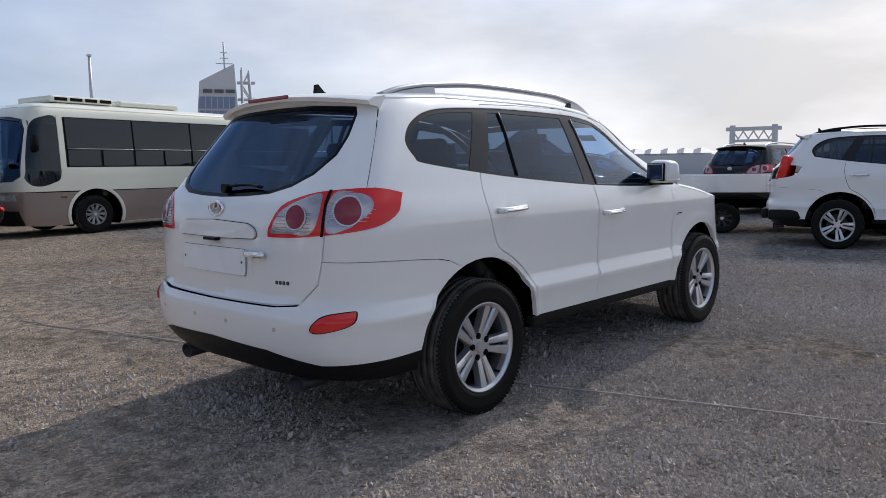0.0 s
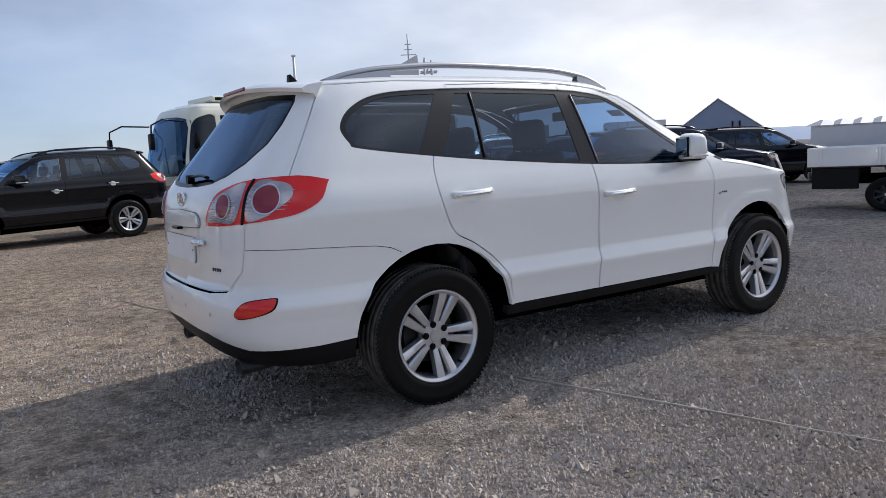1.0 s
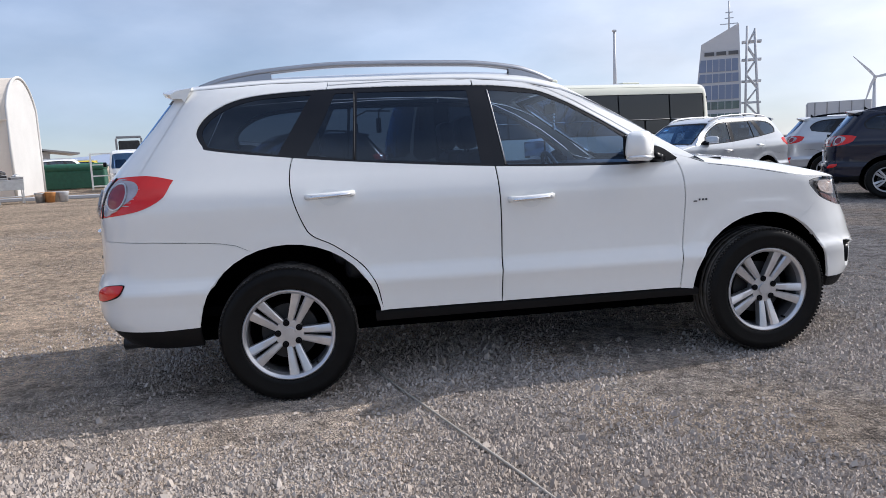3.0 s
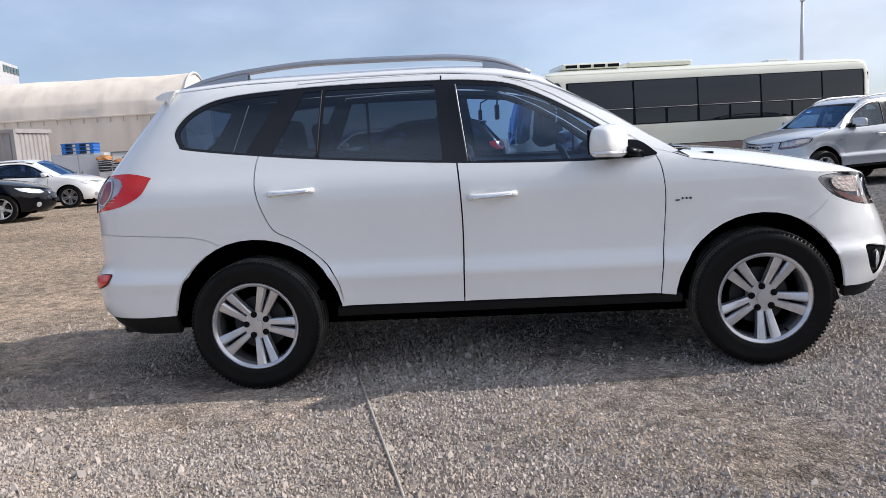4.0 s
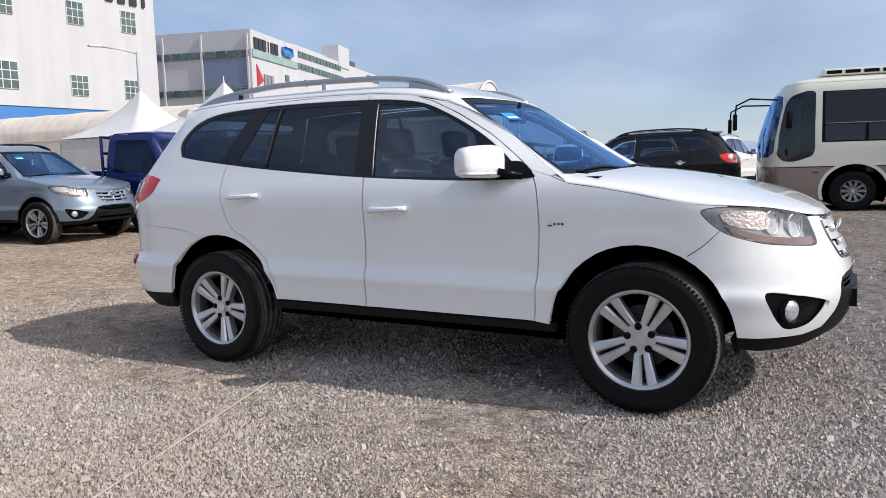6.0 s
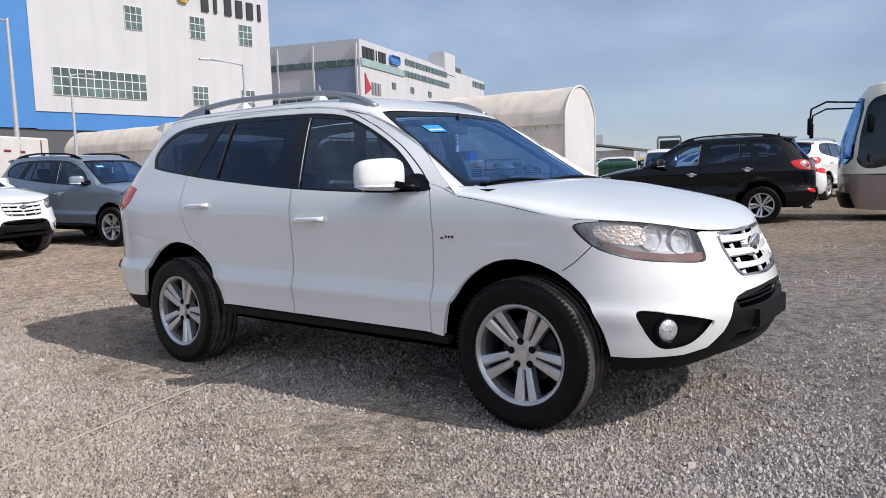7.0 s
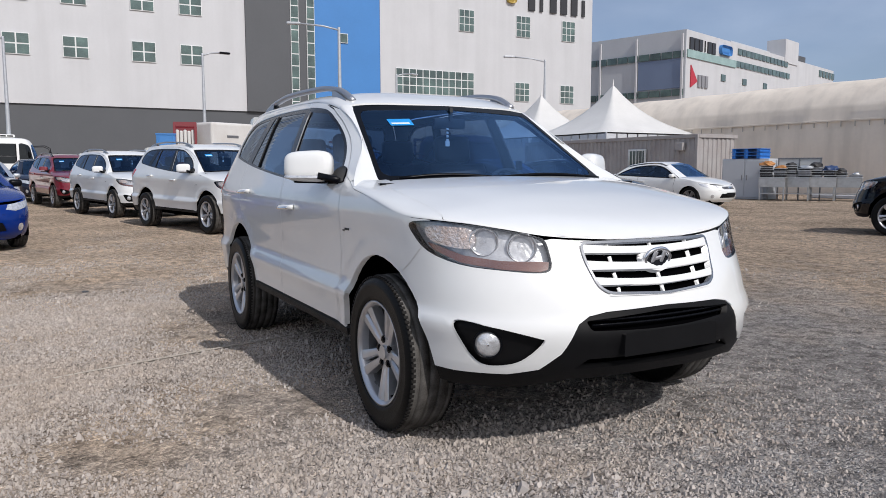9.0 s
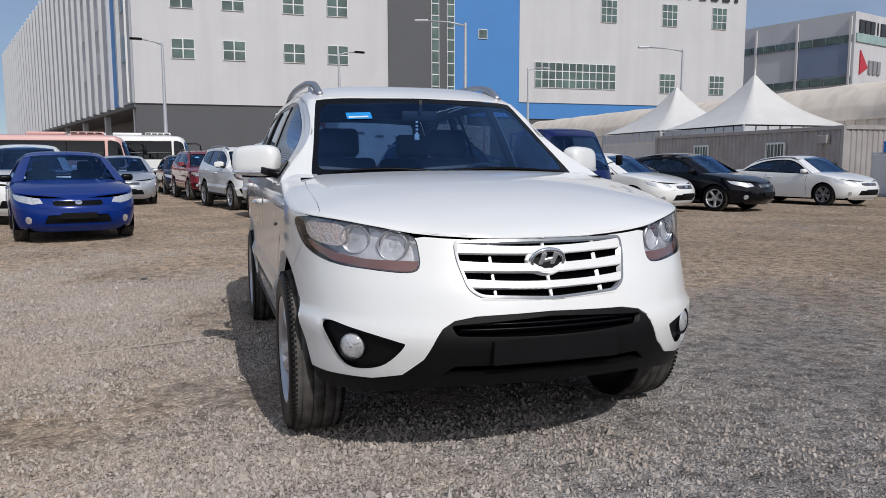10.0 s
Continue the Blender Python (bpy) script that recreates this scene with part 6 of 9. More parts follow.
# ---- bus and trucks ----
def make_bus(at, label):
    bus = thing("bus", label, "bus", "parked buses", at)
    X = Shape(
        front=curve((0.2, 3.80), (0.5, 3.90), (0.95, 3.93), (1.35, 3.92), (1.9, 3.80), (2.4, 3.62), (2.65, 3.45), (2.75, 3.3)),
        rear=curve((0.2, -4.22), (0.6, -4.28), (2.3, -4.26), (2.6, -4.20), (2.75, -4.1)),
        width=curve((0.18, 1.12), (0.5, 1.15), (1.3, 1.15), (1.5, 1.145), (2.0, 1.115), (2.42, 1.075), (2.58, 1.03), (2.68, 0.95), (2.74, 0.82)),
        xa=3.0, xb=-3.7, nf=4.5, mf=2.6, nr=8.0, mr=3.0, lean=0.0, z0=1.2)
    S, F, R = X.S, X.F, X.R
    arch = [[S(*p) for p in circle(cx, 0.42, 0.56, 0.53, 32)] for cx in (2.28, -2.55)]
    dlo = [S(*p) for p in rounded([(2.86, 1.40), (-4.02, 1.40), (-4.02, 2.43), (2.86, 2.43)], 0.03)]
    cab = [S(*p) for p in flow([(2.98, 2.40), (3.28, 2.40), (3.47, 2.25), (3.62, 1.75), (3.66, 1.30), (3.58, 1.08), (3.40, 1.02), (3.15, 1.08), (2.98, 1.22), (2.98, 1.8)])]
    wind = [F(0, 2.44), F(0.55, 2.42), F(0.88, 2.36), F(0.98, 2.15), F(1.02, 1.6), F(1.02, 1.22), F(0.90, 1.12), F(0, 1.10)]
    top = 2.60
    for surf, sg in ((X.at, 1), (mirrored(X.at), -1)):
        panel("upper_side", [F(0.9, 2.40), F(1.0, 2.3), F(1.06, 1.3), F(1.0, 0.92), S(-3.9, 0.90), R(0.7, 0.90), R(0.7, top), S(-3.5, top), S(3.2, top), F(0.8, top)], surf, BEIGE_PAINT, bus, 0.12, [dlo, cab, *arch], 0.03)
        panel("lower_side", [F(0.97, 0.92), S(3.3, 0.895), S(-3.9, 0.895), R(0.7, 0.895), R(0.7, 0.24), S(-3.9, 0.22), S(3.3, 0.22), F(0.97, 0.24)], surf, BROWN_PAINT, bus, 0.12, arch, 0.03)
        wb = panel("window_band", dlo, surf, TRIM, bus, 0.15, (), 0, -0.03, "dark band of bus side windows")
        xs = [2.83, 1.36, -0.10, -1.56, -3.0, -3.99]
        for a, b in zip(xs, xs[1:]):
            up = rounded([(a - 0.02, 1.80), (b + 0.02, 1.80), (b + 0.02, 2.41), (a - 0.02, 2.41)], 0.02)
            panel("window_pane", [S(*p) for p in up], surf, GLASS_BUS, wb, 0.2, (), 0.01, -0.004)
            mid = (a + b) / 2
            for p, q in ((a, mid), (mid, b)):
                lo = rounded([(p - 0.03, 1.43), (q + 0.03, 1.43), (q + 0.03, 1.755), (p - 0.03, 1.755)], 0.02)
                panel("sliding_pane", [S(*v) for v in lo], surf, GLASS_BUS, wb, 0.2, (), 0.01, -0.006)
            v, f = sweep([Vector(surf(*S(a - 0.02 - (a - b - 0.04) * k / 6, 1.778))) for k in range(7)], ring(0.012, 4))
            mesh_object("window_rail", v, f, STEEL, wb)
        panel("side_window", cab, surf, GLASS_BUS, bus, 0.1, (), 0.01, -0.008)
        panel("window_post", [S(*p) for p in [(2.975, 1.36), (2.87, 1.36), (2.87, 2.46), (2.975, 2.46)]], surf, BEIGE_PAINT, bus, 0.1, (), 0.02, 0.006)
        for o, cx in zip(arch, (2.28, -2.55)):
            panel("arch_trim", [S(*p) for p in circle(cx, 0.42, 0.62, 0.59, 32)], surf, BEIGE_PAINT, bus, 0.1, [o, [S(cx + 1, -0.5), S(cx - 1, -0.5), S(cx - 1, 0.24), S(cx + 1, 0.24)]], 0.02, 0.012)
            v = []
            for i in range(17):
                a = math.pi * (-0.15 + 1.3 * i / 16)
                for yy in (1.12, 0.7):
                    v.append((cx + 0.56 * math.cos(a), -sg * yy, 0.42 + 0.53 * math.sin(a)))
            mesh_object("arch_liner", v, [(2 * i, 2 * i + 1, 2 * i + 3, 2 * i + 2) for i in range(16)] + [tuple(range(1, 34, 2))], VOID, bus, smooth=False)
            make_wheel(bus, (cx, -sg * 0.98, 0.40), -sg, 0.40, 0.225, 0.22, spokes=10, double=False, fine=False, mat=STEEL)
        for x, c in ((0.45, 0.006), (-1.2, 0.006)):
            v, f = sweep([Vector(surf(*S(x, 0.26 + 0.6 * k / 5))) for k in range(6)], ring(0.008, 4))
            mesh_object("hatch_seam", v, f, VOID, bus)
        bm = boxed((0.12, 0.02, 0.05), Vector(surf(*S(2.95, 0.80))), 0.008, 1)
        part("side_marker", bm, LENS_AMBER, bus)
        panel("headlight", rounded([F(0.60, 0.86), F(0.92, 0.86), F(0.94, 0.74), F(0.60, 0.74)], 0.02), surf, LENS_CLEAR, bus, 0.1, (), 0.02, 0.006, "rectangular clear headlight")
        arm = [(3.62, -sg * 0.95, 2.30), (4.15, -sg * 1.18, 2.33), (4.40, -sg * 1.24, 2.20), (4.42, -sg * 1.24, 1.95)]
        v, f = sweep(arm, ring(0.018, 8))
        am = mesh_object("mirror_arm", v, f, TRIM, bus)
        bm = boxed((0.08, 0.20, 0.34), (4.42, -sg * 1.24, 1.86), 0.03, 2)
        part("mirror_head", bm, TRIM, am, smooth=True)
        bm = boxed((0.12, 0.10, 0.34), (3.45, -sg * 1.16, 1.88), 0.04, 2)
        part("side_mirror", bm, TRIM, bus, smooth=True)
    whole = lambda lp: lp + [(-s, z) for s, z in lp[::-1][1:-1]]
    face = [F(0, top), F(0.82, top), F(0.93, 2.40), F(1.01, 2.2), F(1.07, 1.3), F(1.01, 0.92), F(0, 0.92)]
    panel("front_face", whole(face), X.at, BEIGE_PAINT, bus, 0.12, [whole(wind)], 0.03)
    panel("windscreen", whole(wind), X.at, GLASS_FRONT, bus, 0.15, (), 0.02, -0.01, "curved bus windscreen")
    panel("front_skirt", whole([F(0, 0.915), F(0.985, 0.915), F(0.985, 0.24), F(0, 0.24)]), X.at, BROWN_PAINT, bus, 0.12, (), 0.03)
    panel("front_bumper", whole([F(0, 0.56), F(0.95, 0.54), F(0.97, 0.26), F(0, 0.26)]), X.at, PLASTIC, bus, 0.15, (), 0.05, 0.05)
    back = [R(0.71, top), R(0.71, 0.24), R(0, 0.24), R(0, top)]
    panel("rear_face", back[:2] + [(2 * X.half - s, z) for s, z in back[1::-1]], X.at, BEIGE_PAINT, bus, 0.2, (), 0.03)
    re, rc = curve((-4.3, top), (4, top)), curve((-4.25, 2.66), (-3.8, 2.74), (2.6, 2.76), (3.2, 2.72), (3.45, 2.62), (3.5, 2.605))
    rr = [(x, X.Y(x, top)) for x in np.linspace(-4.18, 3.44, 24)] + [(3.47, X.Y(3.47, top)), (3.485, X.Y(3.485, top))]
    panel("roof", rr + [(x, -y) for x, y in rr[::-1]], X.cap(re, rc, 3.5, 2.0), BEIGE_PAINT, bus, 0.16, (), 0.02)
    bm = boxed((1.35, 1.30, 0.15), (2.15, 0, 2.83), 0.05, 2)
    ac = part("roof_air_unit", bm, BEIGE_PAINT, bus, "cream roof air-conditioning unit")
    bm = boxed((1.5, 1.2, 0.13), (0.55, 0, 2.82), 0.04, 2)
    part("unit_cover", bm, BEIGE_PAINT, ac)
    for k in range(4):
        for sg in (-1, 1):
            bm = boxed((0.26, 0.02, 0.07), (1.65 + 0.32 * k, sg * 0.65, 2.83), 0.004, 1)
            part("vent", bm, TRIM, ac)
    bm = boxed((0.5, 0.6, 0.05), (-2.4, 0, 2.78), 0.02, 2)
    part("roof_hatch", bm, BEIGE_PAINT, bus)
    bm = boxed((7.6, 2.0, 0.1), (-0.2, 0, 0.36))
    box(bm, (0.06, 2.1, 1.9), (-4.1, 0, 1.4))
    part("underbody", bm, VOID, bus)
    for k in range(8):
        for yy in (-0.62, 0.62):
            bm = boxed((0.16, 0.85, 0.95), (2.0 - 0.78 * k, yy, 1.25), 0.05, 2)
            part("seat", bm, SEAT, bus)
    v, f = sweep([(3.86, 0.55, 1.16), (3.82, 0.35, 1.6), (3.80, 0.30, 1.75)], ring(0.014, 6))
    mesh_object("wiper", v, f, TRIM, bus)
    v, f = sweep([(3.86, -0.35, 1.16), (3.82, -0.5, 1.6), (3.80, -0.55, 1.75)], ring(0.014, 6))
    mesh_object("wiper", v, f, TRIM, bus)
    return bus


def make_truck(at, label, paintwork, bed_paint, group="parked trucks"):
    """A cab-over light truck with a drop-side bed."""
    tr = thing("truck", label, "truck", group, at)
    X = Shape(
        front=curve((0.25, 2.28), (0.5, 2.34), (0.85, 2.33), (1.05, 2.25), (1.5, 1.95), (1.85, 1.68), (1.95, 1.55)),
        rear=curve((0.25, 0.55), (1.1, 0.55), (1.9, 0.62)),
        width=curve((0.25, 0.80), (0.6, 0.85), (1.0, 0.86), (1.5, 0.80), (1.8, 0.74), (1.92, 0.66), (1.97, 0.55)),
        xa=1.55, xb=0.75, nf=3.6, mf=2.4, nr=6, mr=3, lean=0.0, z0=0.8)
    S, F, R = X.S, X.F, X.R
    arch = [S(*p) for p in circle(1.42, 0.34, 0.42, 0.43, 32)]
    dlo = [S(*p) for p in rounded([(0.80, 1.18), (1.92, 1.12), (1.70, 1.50), (1.52, 1.78), (0.84, 1.80)], 0.04)]
    wind = [F(0, 1.80), F(0.5, 1.79), F(0.66, 1.74), F(0.74, 1.15), F(0.70, 1.08), F(0, 1.08)]
    whole = lambda lp: lp + [(-s, z) for s, z in lp[::-1][1:-1]]
    top = 1.90
    for surf, sg in ((X.at, 1), (mirrored(X.at), -1)):
        panel("cab_side", [F(0.6, top), F(0.69, 1.74), F(0.77, 1.1), F(0.74, 0.3), S(1.9, 0.28), S(0.75, 0.30), R(0.6, 0.30), R(0.6, top)], surf, paintwork, tr, 0.08, [dlo, arch], 0.02)
        panel("side_window", dlo, surf, GLASS, tr, 0.1, (), 0.01, -0.006)
        v, f = sweep([Vector(surf(*S(1.92 - 0.05 * k / 6, 1.12 - 0.5 * k / 6))) for k in range(7)], ring(0.005, 4))
        mesh_object("door_seam", v, f, VOID, tr)
        panel("headlight", rounded([F(0.48, 0.86), F(0.74, 0.90), F(0.78, 0.78), F(0.70, 0.70), F(0.50, 0.70)], 0.02), surf, LENS_CLEAR, tr, 0.06, (), 0.02, 0.006, "clear headlight")
        bm = boxed((0.08, 0.16, 0.22), (2.05, -sg * 1.0, 1.28), 0.03, 2)
        mr = part("mirror", bm, TRIM, tr, smooth=True)
        v, f = sweep([(1.9, -sg * 0.78, 1.2), (2.0, -sg * 0.92, 1.25)], ring(0.012, 6))
        mesh_object("mirror_arm", v, f, TRIM, mr)
        v = []
        for i in range(17):
            a = math.pi * (-0.1 + 1.2 * i / 16)
            for yy in (0.83, 0.5):
                v.append((1.42 + 0.42 * math.cos(a), -sg * yy, 0.34 + 0.43 * math.sin(a)))
        mesh_object("arch_liner", v, [(2 * i, 2 * i + 1, 2 * i + 3, 2 * i + 2) for i in range(16)] + [tuple(range(1, 34, 2))], VOID, tr, smooth=False)
        for wx, r in ((1.42, 0.335), (-1.25, 0.31)):
            make_wheel(tr, (wx, -sg * 0.74, r), -sg, r, 0.19, 0.19, spokes=8, double=False, fine=False, mat=STEEL)
        bd = part("bed_side", boxed((2.95, 0.03, 0.36), (-0.93, -sg * 0.84, 1.03), 0.008, 1), bed_paint, tr, "drop-side panel")
        for k in range(4):
            part("bed_rib", boxed((0.04, 0.02, 0.34), (-2.2 + 0.85 * k, -sg * 0.862, 1.03), 0.005, 1), bed_paint, bd)
    panel("front_face", whole([F(0, top), F(0.61, top), F(0.70, 1.74), F(0.78, 1.1), F(0.75, 0.3), F(0, 0.3)]), X.at, paintwork, tr, 0.08, [whole(wind)], 0.02)
    panel("windscreen", whole(wind), X.at, GLASS_FRONT, tr, 0.1, (), 0.02, -0.008)
    panel("grille", rounded(whole([F(0, 0.80), F(0.42, 0.80), F(0.40, 0.70), F(0, 0.70)]), 0.02), X.at, TRIM, tr, 0.08, (), 0.01, 0.005)
    panel("front_bumper", whole([F(0, 0.55), F(0.80, 0.55), F(0.80, 0.30), F(0, 0.30)]), X.at, paintwork, tr, 0.1, (), 0.06, 0.05)
    rr = [(x, X.Y(x, top)) for x in np.linspace(0.64, 1.60, 12)]
    panel("cab_roof", rr + [(x, -y) for x, y in rr[::-1]], X.cap(curve((0, top), (2, top)), curve((0.6, 1.95), (1.3, 1.97), (1.55, 1.94), (1.62, top + 0.002))), paintwork, tr, 0.1, (), 0.02)
    bm = boxed((0.04, 1.3, 1.55), (0.62, 0, 1.12), 0.01, 1)
    part("cab_back", bm, paintwork, tr)
    part("bed_floor", boxed((2.95, 1.66, 0.06), (-0.93, 0, 0.85), 0.01, 1), STEEL, tr)
    part("tailgate", boxed((0.03, 1.66, 0.36), (-2.40, 0, 1.03), 0.008, 1), bed_paint, tr)
    hb = bmesh.new()
    for yy in (-0.76, 0.76):
        box(hb, (0.05, 0.05, 1.0), (0.50, yy, 1.36), 0.01, 1)
    for zz in (1.25, 1.55, 1.86):
        box(hb, (0.05, 1.56, 0.05), (0.50, 0, zz), 0.01, 1)
    part("head_rack", hb, paintwork, tr)
    bm = boxed((4.3, 0.70, 0.16), (-0.2, 0, 0.58), 0.02, 1)
    box(bm, (1.2, 1.4, 0.3), (1.3, 0, 0.5), 0.05, 1)
    box(bm, (0.3, 1.45, 0.28), (-0.2, 0, 0.5), 0.05, 1)
    part("chassis", bm, VOID, tr)
    # Added dark boxes that stand for the shade below the bed.
    for sg in (-1, 1):
        part("side_guard", boxed((0.75, 0.05, 0.48), (0.05, sg * 0.76, 0.56), 0.01, 1), PLASTIC, tr)
        part("side_guard", boxed((0.70, 0.05, 0.40), (-2.0, sg * 0.76, 0.62), 0.01, 1), PLASTIC, tr)
    part("number_plate", boxed((0.01, 0.30, 0.16), (-2.44, -0.45, 0.66), 0.005, 1), PLATE_WHITE, tr)
    for yy in (-0.36, 0.36):
        part("seat", boxed((0.14, 0.5, 0.7), (0.85, yy, 1.15), 0.05, 2), SEAT, tr)
    return tr


def trucks():
    a = make_truck(pose(-9.72 - 1.42 * math.cos(radians(14)) - 0.74 * math.sin(radians(14)), 5.43 - 1.42 * math.sin(radians(14)) + 0.74 * math.cos(radians(14)), 0, 0, 0, 14), "deep blue cab-over light truck with stickered windscreen", TRUCK_BLUE, TRUCK_BLUE)
    b = copy_thing(a, pose(10.27, 1.19, 0, 0, 0, -69) @ Matrix.Diagonal((1, 1, 0.87, 1)))
    # Steel swapped for a darker one, painting the heavy shade under this truck.
    recolour(b, {TRUCK_BLUE: WHITE, STEEL: DARK_STEEL})
    tagged(b, "white flatbed light truck with low dropsides")
    c = copy_thing(a, pose(-11.1, 34.5, 0, 0, 0, -78))
    recolour(c, {TRUCK_BLUE: WHITE})
    tagged(c, "white light truck with a rig on its bed")
    rig = thing("lifting_rig", "grey steel lifting rig standing on a truck bed", "rig", at=pose(-11.35, 35.8, 0.88, 0, 0, -78))
    part("mast", boxed((0.8, 1.0, 0.75), (0, 0, 1.2), 0.05, 1), DARK_STEEL, rig)
    part("base_frame", boxed((1.2, 1.3, 0.6), (0, 0, 0.45), 0.03, 1), STEEL, rig)
    part("top_bar", boxed((0.12, 1.2, 0.12), (0.3, 0, 1.75), 0.02, 1), STEEL, rig)
    for sg in (-1, 1):
        part("side_arm", boxed((0.1, 0.1, 0.9), (0.35, sg * 0.6, 1.25), 0.02, 1), STEEL, rig)
    for x, y, deg, ln in ((28.0, 33.0, -32, 5.0), (35.0, 30.0, -36, 6.0)):
        t = copy_thing(a, pose(x, y, 0, 0, 0, deg))
        recolour(t, {TRUCK_BLUE: WHITE})
        tagged(t, "white box-body light truck parked far off")
        bx = thing("cargo_box", "white ribbed cargo box on a truck bed", "cargo box", at=pose(x, y, 0, 0, 0, deg))
        part("box_wall", boxed((ln * 0.62, 1.75, 1.9), (-1.0, 0, 1.98), 0.02, 1), WALL_WHITE, bx)
        for k in range(5):
            for sg in (-1, 1):
                part("box_rib", boxed((0.05, 0.03, 1.85), (-2.2 + 0.6 * k, sg * 0.885, 1.98), 0.005, 1), STEEL, bx)
        part("box_door", boxed((0.03, 1.6, 1.75), (-1.0 - ln * 0.31 - 0.02, 0, 1.98), 0.01, 1), WALL_WHITE, bx)


# ---- buildings ----
WALL_WHITE = material("white_cladding", (0.55, 0.556, 0.575), 0.6, vary=0.06, scale=0.2)
WALL_GREY = material("dark_grey_cladding", (0.085, 0.09, 0.10), 0.6, vary=0.1, scale=0.2)
WALL_MID = material("light_grey_cladding", (0.50, 0.52, 0.55), 0.6, vary=0.08, scale=0.2)
# Grey lowered to paint the warehouse side wall's shade; pavilion roofs share it.
WALL_SIDE = material("grey_and_shaded_cladding", (0.36, 0.38, 0.42), 0.6, vary=0.1, scale=0.2)
WALL_BLUE = material("blue_cladding", (0.055, 0.21, 0.52), 0.55, vary=0.08, scale=0.2)
WALL_SLATE = material("slate_blue_cladding", (0.17, 0.22, 0.33), 0.5, vary=0.1, scale=0.2)
PANE = material("dark_window_glass", (0.05, 0.065, 0.07), 0.12, vary=0.5, scale=0.35, second=(0.13, 0.20, 0.19))
FRAME = material("white_window_frame", (0.72, 0.74, 0.74), 0.5, vary=0.1)
FABRIC = material("weathered_tent_fabric", (0.82, 0.735, 0.63), 0.8, vary=0.2, scale=0.5, second=(0.73, 0.645, 0.55), bump=0.3, bump_scale=1.5)


def streaked(m, scale, amount):
    """Adds long upright rain stains to a material's colour."""
    nt = m.node_tree
    b = nt.nodes["Principled BSDF"]
    src = b.inputs["Base Color"].links[0].from_socket
    co, mp, tx, mr, mx = (nt.nodes.new(k) for k in ("ShaderNodeTexCoord", "ShaderNodeMapping", "ShaderNodeTexNoise", "ShaderNodeMapRange", "ShaderNodeMix"))
    mp.inputs["Scale"].default_value = scale
    tx.inputs["Scale"].default_value, tx.inputs["Detail"].default_value = 1.0, 5
    mr.inputs["From Min"].default_value, mr.inputs["From Max"].default_value = 0.42, 0.66
    mr.inputs["To Min"].default_value, mr.inputs["To Max"].default_value = 1.0, 1.0 - amount
    mx.data_type, mx.blend_type = "RGBA", "MULTIPLY"
    mx.inputs["Factor"].default_value = 1.0
    li = nt.links.new
    li(co.outputs["Object"], mp.inputs["Vector"])
    li(mp.outputs["Vector"], tx.inputs["Vector"])
    li(tx.outputs["Fac"], mr.inputs["Value"])
    li(src, mx.inputs["A"])
    li(mr.outputs["Result"], mx.inputs["B"])
    li(mx.outputs["Result"], b.inputs["Base Color"])
    return m


streaked(FABRIC, (1.3, 1.3, 0.22), 0.15)
streaked(WALL_WHITE, (0.5, 0.5, 0.03), 0.06)
TIE = material("weathered_webbing", (0.46, 0.43, 0.39), 0.85, vary=0.25, scale=3)
TENT = material("white_tent_fabric", (0.64, 0.635, 0.62), 0.7, vary=0.10, scale=0.8)
CONTAINER = material("grey_container_paint", (0.40, 0.39, 0.39), 0.6, vary=0.25, scale=1.2, second=(0.30, 0.27, 0.26))
POLE = material("galvanised_pole", (0.50, 0.52, 0.55), 0.5, metal=0.4, vary=0.15)


def grid_window(parent, y0, y1, z0, z1, ny, nz, x=-125.0):
    """A window on the front wall: a white frame with dark panes in a grid, sunk panes proud bars."""
    w = part("window", boxed((0.30, y1 - y0, z1 - z0), (x + 0.05, (y0 + y1) / 2, (z0 + z1) / 2)), FRAME, parent)
    dy, dz = (y1 - y0) / ny, (z1 - z0) / nz
    bar = min(dy, dz) * 0.13
    for i in range(ny):
        for j in range(nz):
            part("pane", boxed((0.06, dy - bar, dz - bar), (x + 0.21, y0 + dy * (i + 0.5), z0 + dz * (j + 0.5))), PANE, w)
    return w


